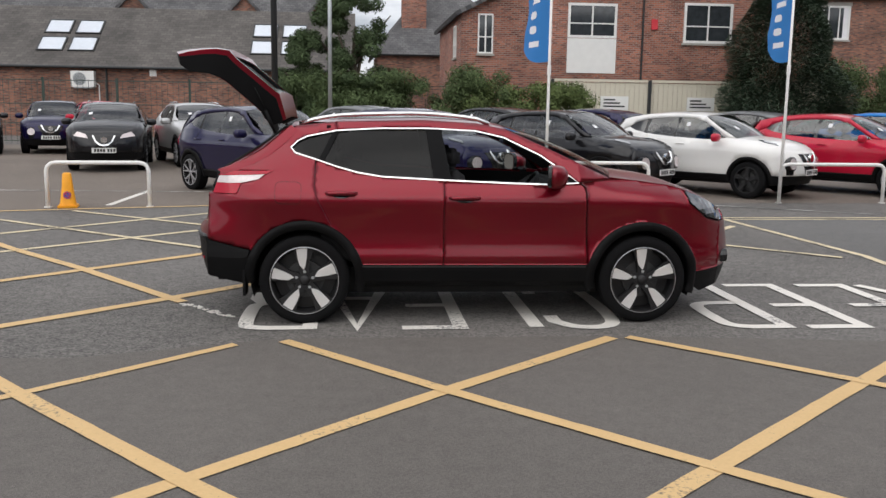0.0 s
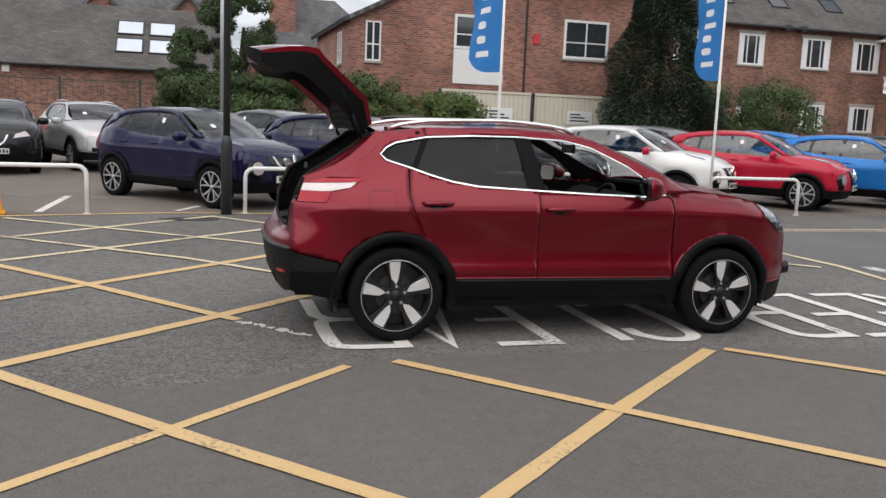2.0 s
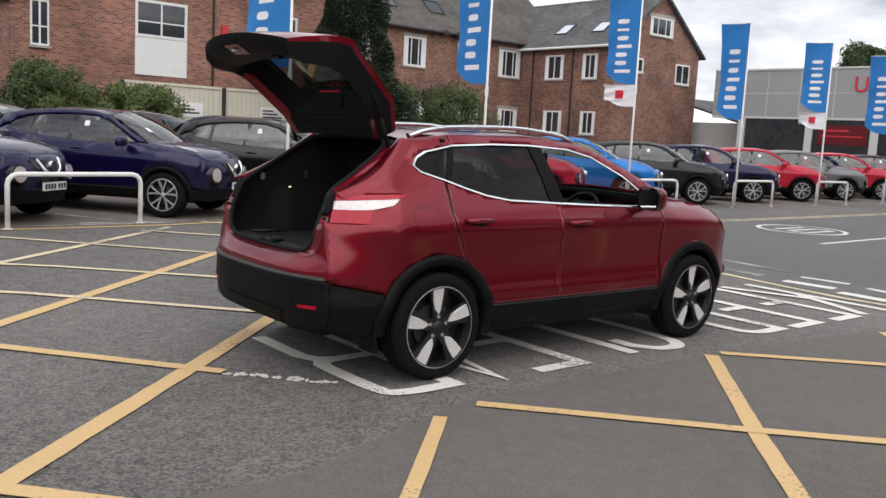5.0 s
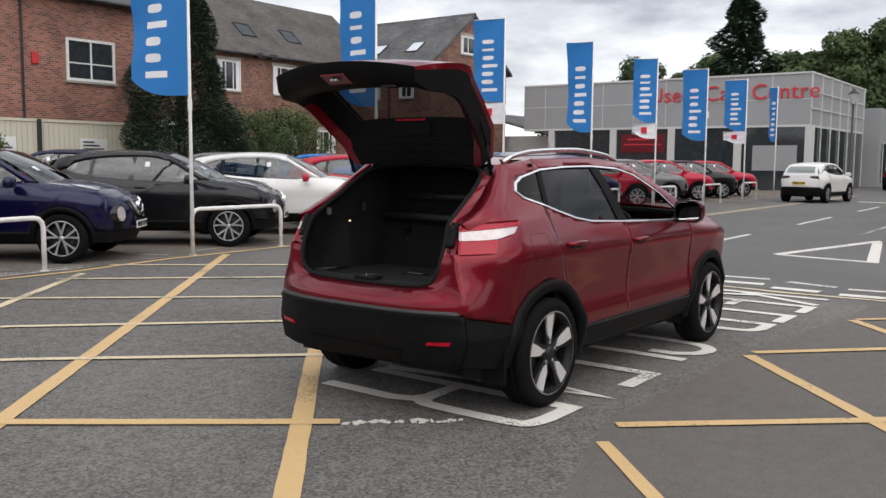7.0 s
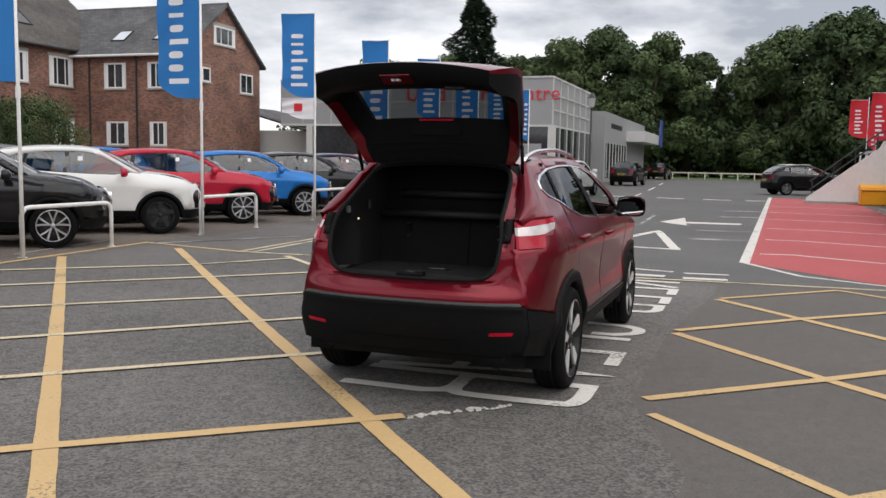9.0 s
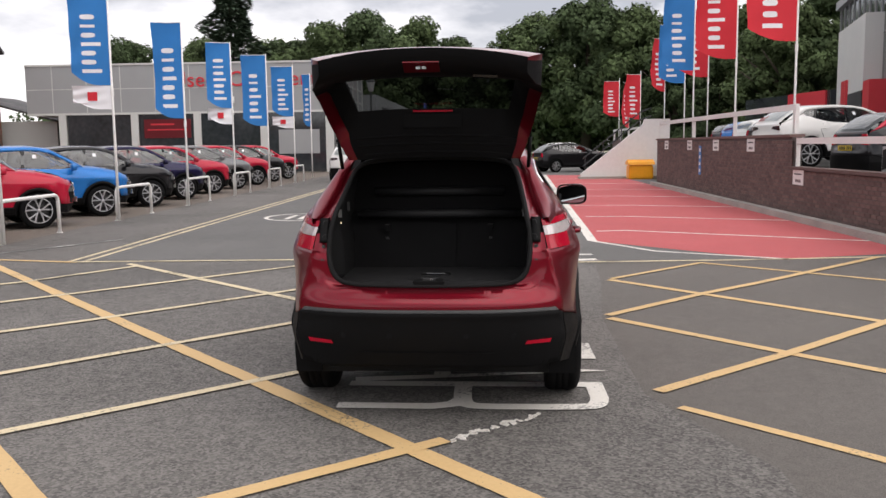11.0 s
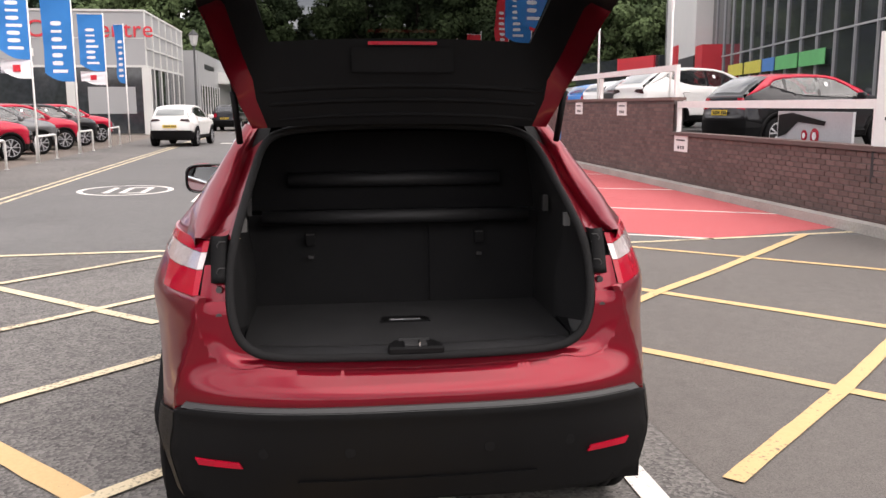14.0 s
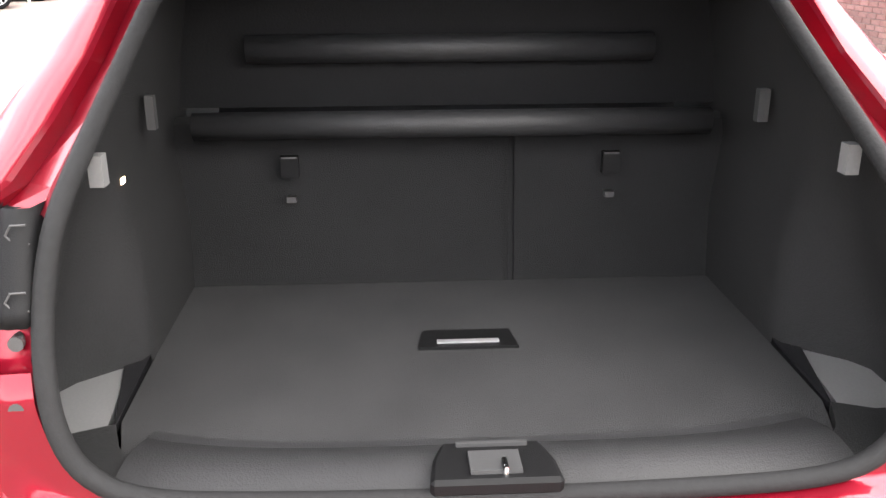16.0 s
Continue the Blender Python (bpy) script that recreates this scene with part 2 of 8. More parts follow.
DARK_METAL = shade("dark_painted_metal", (0.022, 0.024, 0.026), 0.45, 0, 0.15, 4, 40)
GREY_METAL = shade("galvanised_metal", (0.42, 0.44, 0.45), 0.45, 0.6, 0.1, 4, 60)
GREEN_METAL = shade("green_fence_paint", (0.025, 0.05, 0.04), 0.5, 0, 0.15, 4, 40)
CLAD_GREY = shade("grey_cladding", (0.34, 0.345, 0.35), 0.5, 0.1, 0.06, 0.7, 20)
CLAD_LIGHT = shade("pale_cladding", (0.6, 0.6, 0.58), 0.5, 0, 0.06, 0.7, 20)
# near-black: the shade of unlit interiors is put into the colour
ROOM_SHADE = shade("room_shade_black", (0.03, 0.03, 0.032), 0.9, 0, 0.3, 0.8, 10)
WINDOW_DARK = shade("dark_window_glass", (0.035, 0.04, 0.045), 0.06, 0, 0.4, 0.5, 4, spec=0.8)
# sky light on the roof panes is put into this pale colour
SKYLIGHT_PALE = shade("painted_sky_glass", (0.62, 0.66, 0.72), 0.15, 0, 0.06, 0.8, 6)
FLAG_BLUE = shade("blue_flag_cloth", (0.02, 0.19, 0.52), 0.75, 0, 0.08, 2, 90)
FLAG_RED = shade("red_flag_cloth", (0.62, 0.02, 0.035), 0.75, 0, 0.08, 2, 90)
FLAG_WHITE = shade("white_flag_cloth", (0.8, 0.8, 0.82), 0.75, 0, 0.06, 2, 90)
SIGN_RED = shade("red_sign_letters", (0.6, 0.035, 0.05), 0.4, 0, 0.04, 3, 30)
CONE_YELLOW = shade("yellow_plastic", (0.85, 0.36, 0.01), 0.45, 0, 0.1, 8, 60)
SIGN_BLUE = shade("blue_sign_print", (0.05, 0.08, 0.3), 0.5, 0, 0.1, 8, 60)
GRASS = shade("mown_grass", (0.09, 0.16, 0.035), 0.9, 0, 0.35, 0.6, 25, 0.3)
LEAF_DARK = foliage("dark_leaves", (0.066, 0.095, 0.045))
LEAF_MID = foliage("green_leaves", (0.085, 0.118, 0.052))
LEAF_LIGHT = foliage("light_leaves", (0.11, 0.145, 0.055))
LEAF_PINE = foliage("conifer_needles", (0.062, 0.09, 0.06))
BARK = shade("bark", (0.07, 0.055, 0.04), 0.95, 0, 0.3, 4, 30, 0.4)
LANTERN_GLASS = shade("pale_lantern_glass", (0.45, 0.46, 0.45), 0.2)

# ---- building helpers ----
def ground_z(y):
    """The yard rises very slightly away from the box junction."""
    return 0.0095 * min(max(0.0, y), 20.0)


def make(name, bm, material, smooth=False):
    me = bpy.data.meshes.new(name)
    bm.to_mesh(me)
    bm.free()
    for m in (material if isinstance(material, (list, tuple)) else (material,)):
        me.materials.append(m)
    if smooth:
        for p in me.polygons:
            p.use_smooth = True
    return new(name, me)


def part(name, bm, material, parent, label="", smooth=False):
    ob = make(name, bm, material, smooth)
    ob.parent = parent
    if label:
        ob["label"] = label
    return ob


def share(name, source, parent, m):
    """Another object on the mesh of source, at the pose m under parent."""
    ob = new(name, source.data)
    ob.parent = parent
    ob.matrix_basis = m
    return ob


def thing(name, m, label, category, group="", kind=""):
    ob = new(name)
    ob.empty_display_size = 0.2
    ob.matrix_basis = m
    return tagged(ob, label, category, group, kind)


def box(bm, x0, x1, y0, y1, z0, z1, mi=0):
    v = [bm.verts.new(p) for p in ((x0, y0, z0), (x1, y0, z0), (x1, y1, z0), (x0, y1, z0), (x0, y0, z1), (x1, y0, z1), (x1, y1, z1), (x0, y1, z1))]
    for f in ((0, 3, 2, 1), (4, 5, 6, 7), (0, 1, 5, 4), (1, 2, 6, 5), (2, 3, 7, 6), (3, 0, 4, 7)):
        bm.faces.new([v[i] for i in f]).material_index = mi
    return bm


def tube(bm, path, r, seg=10, caps=True, mi=0):
    """A round tube along a path of points; r is one radius or one for each point."""
    pts = [Vector(p) for p in path]
    radii = r if isinstance(r, (list, tuple)) else [r] * len(pts)
    rings, side = [], None
    for i, p in enumerate(pts):
        d = (pts[min(i + 1, len(pts) - 1)] - pts[max(i - 1, 0)]).normalized()
        if side is None:
            side = d.orthogonal().normalized()
        side = (side - d * side.dot(d)).normalized()
        other = d.cross(side)
        rings.append([bm.verts.new(p + (side * math.cos(a) + other * math.sin(a)) * radii[i]) for a in (2 * math.pi * k / seg for k in range(seg))])
    for a, b in zip(rings, rings[1:]):
        for k in range(seg):
            bm.faces.new((a[k], a[(k + 1) % seg], b[(k + 1) % seg], b[k])).material_index = mi
    if caps:
        bm.faces.new(rings[0][::-1]).material_index = mi
        bm.faces.new(rings[-1]).material_index = mi
    return bm


def slab(bm, outline, z0, z1, mi=0):
    """A prism: an outline in the plan, from z0 up to z1."""
    lo, hi = [bm.verts.new((x, y, z0)) for x, y in outline], [bm.verts.new((x, y, z1)) for x, y in outline]
    n = len(outline)
    bm.faces.new(lo[::-1]).material_index = mi
    bm.faces.new(hi).material_index = mi
    for i in range(n):
        bm.faces.new((lo[i], lo[(i + 1) % n], hi[(i + 1) % n], hi[i])).material_index = mi
    return bm


def prism(bm, outline, depth, origin, u, v, mi=0):
    """A prism: an outline in the plane of u and v at origin, depth deep along the normal u x v."""
    o, u, v = Vector(origin), Vector(u), Vector(v)
    w = u.cross(v).normalized() * depth
    lo, hi = [bm.verts.new(o + u * a + v * b) for a, b in outline], [bm.verts.new(o + u * a + v * b + w) for a, b in outline]
    n = len(outline)
    bm.faces.new(lo[::-1]).material_index = mi
    bm.faces.new(hi).material_index = mi
    for i in range(n):
        bm.faces.new((lo[i], lo[(i + 1) % n], hi[(i + 1) % n], hi[i])).material_index = mi
    return bm


def stroke(bm, pts, width, lift=0.008, ragged=0.0):
    """A flat painted line on the ground along points, with square ends."""
    p = [Vector((x, y)) for x, y in pts]
    left, right = [], []
    rr = random.Random(int(abs(p[0].x * 97 + p[0].y * 31) * 10) + len(p))
    for i, q in enumerate(p):
        d0 = (q - p[i - 1]).normalized() if i else (p[1] - q).normalized()
        d1 = (p[i + 1] - q).normalized() if i < len(p) - 1 else d0
        d = (d0 + d1).normalized()
        k = width / 2 / max(0.5, d.dot(d0))
        nrm = Vector((-d.y, d.x)) * k
        a, b = q + nrm * (1 + rr.uniform(-ragged, ragged)), q - nrm * (1 + rr.uniform(-ragged, ragged))
        left.append(bm.verts.new((*a, ground_z(a.y) + lift)))
        right.append(bm.verts.new((*b, ground_z(b.y) + lift)))
    for i in range(len(p) - 1):
        bm.faces.new((right[i], right[i + 1], left[i + 1], left[i]))
    return bm


def painted_line(name, pts, width, material, label, lift=0.008):
    """Painted along pts, cut into short stretches so that it follows the ground."""
    fine = [pts[0]]
    for a, b in zip(pts, pts[1:]):
        n = max(1, int(math.dist(a, b) / 0.16))
        fine += [(a[0] + (b[0] - a[0]) * k / n, a[1] + (b[1] - a[1]) * k / n) for k in range(1, n + 1)]
    return tagged(make(name, stroke(bmesh.new(), fine, width, lift, 0.055), material), label, "road marking", "road markings", "structure")


def sheet(name, outline, material, label, category, lift, cut=1.5):
    """A thin surface on the ground, cut along y so that it follows the slight rise."""
    bm = bmesh.new()
    bm.faces.new([bm.verts.new((x, y, 0)) for x, y in outline])
    for yy in (0.0, 20.0):
        bmesh.ops.bisect_plane(bm, geom=bm.verts[:] + bm.edges[:] + bm.faces[:], plane_co=(0, yy, 0), plane_no=(0, 1, 0))
    for v in bm.verts:
        v.co.z = ground_z(v.co.y) + lift
    bm.normal_update()
    for f in bm.faces:
        if f.normal.z < 0:
            f.normal_flip()
    return tagged(make(name, bm, material), label, category, "", "structure")

# ---- cars ----
from mathutils.geometry import delaunay_2d_cdt

GLASS_CLEAR = glazing("clear_car_glass", (0.72, 0.76, 0.76))
GLASS_TINT = glazing("privacy_car_glass", (0.05, 0.05, 0.054), 0.0, 0.025)
MIRROR = shade("mirror_glass", (0.62, 0.64, 0.65), 0.03, 1.0, 0.02, 6, 40)
GLASS_REAR = glazing("tinted_tailgate_glass", (0.2, 0.21, 0.215), 0.0, 0.04)
GLASS_PARKED = glazing("parked_car_glass", (0.5, 0.53, 0.53), 0.0, 0.13)
CHROME = shade("bright_trim", (0.78, 0.78, 0.79), 0.18, 1.0, 0.03, 6, 40)
PLASTIC = shade("black_plastic", (0.005, 0.005, 0.0054), 0.55, 0, 0.15, 6, 500, 0.15, spec=0.13)
TRIM_BLACK = shade("black_trim", (0.005, 0.005, 0.0055), 0.6, 0, 0.15, 6, 300, 0.1, spec=0.1)
PLASTIC_GLOSS = shade("gloss_black_trim", (0.008, 0.008, 0.009), 0.14, 0, 0.1, 4, 60)
PLASTIC_WORN = shade("greying_black_plastic", (0.034, 0.034, 0.035), 0.5, 0, 0.12, 3, 400, 0.1)
GREY_TRIM = shade("grey_boot_plastic", (0.12, 0.12, 0.12), 0.6, 0, 0.1, 5, 200)
UNDERBODY = shade("underbody", (0.008, 0.008, 0.008), 0.9, 0, 0.2, 4, 40)
RUBBER = shade("tyre_rubber", (0.011, 0.011, 0.0115), 0.8, 0, 0.2, 5, 90, 0.15, spec=0.2)
TYRE = shade("black_tyre", (0.0065, 0.0065, 0.007), 0.85, 0, 0.25, 5, 90, 0.15, spec=0.12)
ALLOY = shade("machined_alloy", (0.72, 0.71, 0.7), 0.32, 0.35, 0.06, 5, 200)
ALLOY_SILVER = shade("painted_alloy", (0.5, 0.5, 0.52), 0.35, 0.7, 0.06, 5, 60)
ALLOY_DARK = shade("dark_alloy", (0.007, 0.007, 0.008), 0.5, 0.0, 0.1, 5, 60)
LAMP_RED = shade("red_lamp_lens", (0.4, 0.002, 0.02), 0.14, 0, 0.12, 30, 160, 0.0, 0.35, 0.3)
LAMP_CLEAR = shade("clear_lamp_lens", (0.62, 0.55, 0.55), 0.12, 0.25, 0.2, 30, 160, 0.0, 1.0)
HEADLAMP = shade("headlamp_lens", (0.09, 0.095, 0.105), 0.08, 0.5, 0.35, 14, 60, 0.0, 1.0)
CARPET = shade("boot_carpet", (0.03, 0.03, 0.031), 0.95, 0, 0.25, 5, 500, 0.4, spec=0.1)
TRIM_DARK = shade("dark_cabin_trim", (0.0075, 0.0075, 0.008), 0.8, 0, 0.15, 5, 200, 0.1, spec=0.1)
SEAT_CLOTH = shade("black_seat_cloth", (0.016, 0.016, 0.018), 0.9, 0, 0.2, 5, 300, 0.2)
PLATE_WHITE = shade("white_number_plate", (0.75, 0.75, 0.73), 0.4, 0, 0.05, 8, 60)
PLATE_YELLOW = shade("yellow_number_plate", (0.72, 0.5, 0.04), 0.4, 0, 0.05, 8, 60)
PLATE_INK = shade("plate_ink", (0.02, 0.02, 0.02), 0.5, 0, 0.1, 8, 60)
RED_METALLIC = car_paint("deep_red_metallic_paint", (0.185, 0.0016, 0.0115), 0.8, 0.3, 0.1, 0.7)
INDIGO = car_paint("dark_indigo_paint", (0.0065, 0.005, 0.042))
BLACK_PAINT = car_paint("black_car_paint", (0.012, 0.012, 0.014))
WHITE_PAINT = car_paint("white_car_paint", (0.78, 0.77, 0.75), 0.0)
RED_PAINT = car_paint("bright_red_car_paint", (0.46, 0.01, 0.036), 0.1)
BLUE_PAINT = car_paint("bright_blue_car_paint", (0.012, 0.17, 0.52), 0.3)
GREY_PAINT = car_paint("grey_car_paint", (0.16, 0.165, 0.17))
SILVER_PAINT = car_paint("silver_car_paint", (0.5, 0.5, 0.5))


class Curve:
    """A smoothed line through (a, b) pairs."""

    def __init__(self, pairs, soft=0.06):
        a, b = np.array([p[0] for p in pairs], float), np.array([p[1] for p in pairs], float)
        self.a = np.linspace(a[0] - 0.3, a[-1] + 0.3, 900)
        lo, hi = (b[1] - b[0]) / (a[1] - a[0]), (b[-1] - b[-2]) / (a[-1] - a[-2])
        raw = np.interp(self.a, a, b)
        raw = np.where(self.a < a[0], b[0] + lo * (self.a - a[0]), raw)
        raw = np.where(self.a > a[-1], b[-1] + hi * (self.a - a[-1]), raw)
        k = max(1, int(soft / (self.a[1] - self.a[0])))
        win = np.hanning(2 * k + 3)
        pad = np.concatenate((raw[0] - (raw[1] - raw[0]) * np.arange(k + 1, 0, -1), raw, raw[-1] + (raw[-1] - raw[-2]) * np.arange(1, k + 2)))
        self.b = np.convolve(pad, win / win.sum(), "valid")

    def __call__(self, x):
        return float(np.interp(x, self.a, self.b))


def inside(p, poly):
    x, y = p
    hit = False
    for (x0, y0), (x1, y1) in zip(poly, poly[1:] + poly[:1]):
        if (y0 > y) != (y1 > y) and x < (x1 - x0) * (y - y0) / (y1 - y0) + x0:
            hit = not hit
    return hit


def inset(poly, d):
    """The outline drawn in by d."""
    area = sum(a[0] * b[1] - b[0] * a[1] for a, b in zip(poly, poly[1:] + poly[:1]))
    s = 1 if area > 0 else -1
    out, n = [], len(poly)
    for i in range(n):
        p, a, b = Vector(poly[i]), Vector(poly[i - 1]), Vector(poly[(i + 1) % n])
        d0, d1 = (p - a).normalized(), (b - p).normalized()
        n0, n1 = Vector((-d0.y, d0.x)) * s, Vector((-d1.y, d1.x)) * s
        m = n0 + n1
        k = d / max(0.35, 0.5 * m.length_squared) if m.length > 0.05 else 0
        out.append(tuple(p + m * k))
    return out


def arc(cx, cz, r, a0, a1, n):
    return [(cx + r * math.cos(radians(a0 + (a1 - a0) * k / n)), cz + r * math.sin(radians(a0 + (a1 - a0) * k / n))) for k in range(n + 1)]


def skin(bm, outline, place, gap=0.0, step=0.05, thick=0.012, flip=False, mi=0):
    """A curved panel: an outline in a plane, filled with a fine net and carried onto a surface by place(a, b, depth)."""
    poly = inset(outline, gap) if gap else list(outline)
    rim = []
    for a, b in zip(poly, poly[1:] + poly[:1]):
        n = max(1, int(math.dist(a, b) / step))
        rim += [(a[0] + (b[0] - a[0]) * k / n, a[1] + (b[1] - a[1]) * k / n) for k in range(n)]
    pts = [Vector(p) for p in rim]
    x0, x1 = min(p[0] for p in rim), max(p[0] for p in rim)
    y0, y1 = min(p[1] for p in rim), max(p[1] for p in rim)
    for i in range(int((x1 - x0) / step) + 1):
        for j in range(int((y1 - y0) / step) + 1):
            q = (x0 + (i + 0.5 + 0.5 * (j % 2)) * step, y0 + (j + 0.5) * step)
            if inside(q, poly) and min((q[0] - r[0]) ** 2 + (q[1] - r[1]) ** 2 for r in rim) > (0.45 * step) ** 2:
                pts.append(Vector(q))
    m = len(rim)
    vs, _, fs, _, _, _ = delaunay_2d_cdt(pts, [(k, (k + 1) % m) for k in range(m)], [list(range(m))], 1, 1e-5)
    top = [bm.verts.new(place(v.x, v.y, 0.0)) for v in vs]
    for f in fs:
        t = [top[k] for k in f]
        bm.faces.new(t[::-1] if flip else t).material_index = mi
    if thick:
        low = [bm.verts.new(place(v.x, v.y, thick)) for v in vs[:m]]
        for k in range(m):
            q = (top[k], low[k], low[(k + 1) % m], top[(k + 1) % m])
            bm.faces.new(q[::-1] if flip else q).material_index = mi
    return bm


def ribbon(bm, line, place, width, proud, closed=False, mi=0):
    """A raised strip along a line in the plane of a surface."""
    n = len(line)
    rows = []
    for i, p in enumerate(line):
        a = Vector(line[i - 1] if (i or closed) else line[0])
        b = Vector(line[(i + 1) % n] if (i < n - 1 or closed) else line[-1])
        d = (b - a).normalized()
        s = Vector((-d.y, d.x)) * width / 2
        p = Vector(p)
        rows.append([bm.verts.new(place(*(p + s), 0.004)), bm.verts.new(place(*(p + s * 0.7), -proud)), bm.verts.new(place(*(p - s * 0.7), -proud)), bm.verts.new(place(*(p - s), 0.004))])
    for i in range(n if closed else n - 1):
        a, b = rows[i], rows[(i + 1) % n]
        for k in range(3):
            bm.faces.new((a[k], a[k + 1], b[k + 1], b[k])).material_index = mi
    return bm


def lathe(bm, profile, seg=36, axis="y", mi=0):
    """Turns a profile of (radius, depth) pairs round the y axis."""
    rings = []
    for r, d in profile:
        rings.append([bm.verts.new((r * math.cos(2 * math.pi * k / seg), d, r * math.sin(2 * math.pi * k / seg))) for k in range(seg)])
    for a, b in zip(rings, rings[1:]):
        for k in range(seg):
            bm.faces.new((a[k], b[k], b[(k + 1) % seg], a[(k + 1) % seg])).material_index = mi
    return rings


def wheel(parent, m, R, style, wide=0.215):
    """A tyre on an alloy wheel; its outer face looks along -y."""
    w = wide
    g = 1.08 if style == "blade" else 1.0
    ty = bmesh.new()
    lathe(ty, [(R * 0.70 * g, -0.48 * w), (R * 0.74 * g, -0.51 * w), (R * 0.87, -0.53 * w), (R * 0.95, -0.47 * w), (R * 0.985, -0.40 * w), (R, -0.34 * w), (R, -0.2 * w), (R * 0.982, -0.19 * w), (R * 0.982, -0.17 * w), (R, -0.16 * w),
               (R, -0.02 * w), (R * 0.982, -0.01 * w), (R * 0.982, 0.01 * w), (R, 0.02 * w), (R, 0.16 * w), (R * 0.982, 0.17 * w), (R * 0.982, 0.19 * w), (R, 0.2 * w), (R, 0.34 * w), (R * 0.985, 0.4 * w), (R * 0.95, 0.47 * w), (R * 0.74, 0.5 * w), (R * 0.70, 0.48 * w)], 48)
    wh = new("wheel")
    wh.parent, wh.matrix_basis = parent, m
    part("tyre", ty, TYRE, wh, smooth=True)
    rim = bmesh.new()
    lathe(rim, [(R * 0.715 * g, -0.5 * w), (R * 0.70 * g, -0.515 * w), (R * 0.672 * g, -0.5 * w)], 48)
    if style == "blade":
        lip = bmesh.new()
        lathe(lip, [(R * 0.703 * g, -0.517 * w), (R * 0.69 * g, -0.522 * w)], 48)
        part("rim_lip", lip, ALLOY_SILVER, wh, smooth=True)
    part("rim", rim, ALLOY_SILVER if style == "multi" else ALLOY_DARK, wh, smooth=True)
    inner = bmesh.new()
    lathe(inner, [(R * 0.675 * g, -0.5 * w), (R * 0.64 * g, -0.3 * w), (R * 0.62 * g, 0.4 * w)], 36)
    rings = lathe(inner, [(0.005, -0.02 * w), (R * 0.62 * g, 0.0)], 36)
    part("barrel", inner, ALLOY_DARK, wh)
    disc = bmesh.new()
    lathe(disc, [(0.03, -0.12 * w), (R * 0.42, -0.12 * w), (R * 0.42, -0.02 * w)], 32)
    part("brake_disc", disc, PLASTIC_WORN, wh)
    n = {"blade": 5, "black": 5}.get(style, 10)
    back, face = bmesh.new(), bmesh.new()
    for k in range(n):
        a = 2 * math.pi * k / n + math.pi / 2
        if style == "multi":
            a = 2 * math.pi * (k // 2) / 5 + math.pi / 2 + (0.2 if k % 2 else -0.2)
        ca, sa = math.cos(a), math.sin(a)

        def at(r, t, d):
            return (g * (r * ca - t * sa), d, g * (r * sa + t * ca))

        if style == "blade":
            under = [(0.1, 0.10), (0.35, 0.13), (0.675, 0.24), (0.675, -0.20), (0.35, -0.09), (0.1, -0.10)]
            blade = [(0.22, 0.01), (0.32, 0.1), (0.45, 0.135), (0.676, 0.165), (0.676, -0.06), (0.48, -0.05), (0.30, -0.02)]
        elif style == "black":
            under = [(0.1, 0.1), (0.4, 0.1), (0.675, 0.15), (0.675, -0.15), (0.4, -0.1), (0.1, -0.1)]
            blade = [(0.2, 0.05), (0.676, 0.08), (0.676, -0.08), (0.2, -0.05)]
        else:
            lean = 0.05 if k % 2 else -0.05
            under = [(0.1, 0.03), (0.675, 0.03 + lean), (0.675, -0.03 + lean), (0.1, -0.03)]
            blade = [(0.12, 0.034 - lean * 0.6), (0.4, 0.036), (0.676, 0.042 + lean), (0.676, -0.042 + lean), (0.4, -0.036), (0.12, -0.034 - lean * 0.6)]
        for bm_, pts, d0, d1 in ((back, under, -0.40 * w, -0.26 * w), (face, blade, -0.455 * w, -0.3 * w)):
            lo = [bm_.verts.new(at(R * r, R * t, d0 - 0.03 * w * (r > 0.5))) for r, t in pts]
            hi = [bm_.verts.new(at(R * r, R * t, d1)) for r, t in pts]
            bm_.faces.new(lo[::-1])
            for i in range(len(pts)):
                bm_.faces.new((lo[i], lo[(i + 1) % len(pts)], hi[(i + 1) % len(pts)], hi[i]))
        if style == "blade":
            part("spoke", face, ALLOY, wh, "machined bright spoke")
            face = bmesh.new()
    part("spoke_backing", back, ALLOY_DARK, wh)
    if style == "blade":
        face.free()
    else:
        part("spoke_ring", face, ALLOY_DARK if style == "black" else ALLOY_SILVER, wh)
    cap = bmesh.new()
    lathe(cap, [(0.001, -0.47 * w), (R * 0.085, -0.465 * w), (R * 0.1, -0.44 * w), (R * 0.12, -0.40 * w)], 20)
    part("hub_cap", cap, ALLOY_SILVER if style == "multi" else ALLOY_DARK, wh, smooth=True)
    for k in range(5 if style == "blade" else 0):
        nuts = bmesh.new()
        a = 2 * math.pi * k / 5 + 0.3
        tube(nuts, [(R * 0.19 * math.cos(a), -0.42 * w, R * 0.19 * math.sin(a)), (R * 0.19 * math.cos(a), -0.36 * w, R * 0.19 * math.sin(a))], R * 0.035, 6)
        part("wheel_nut", nuts, GREY_METAL, wh)
    return wh


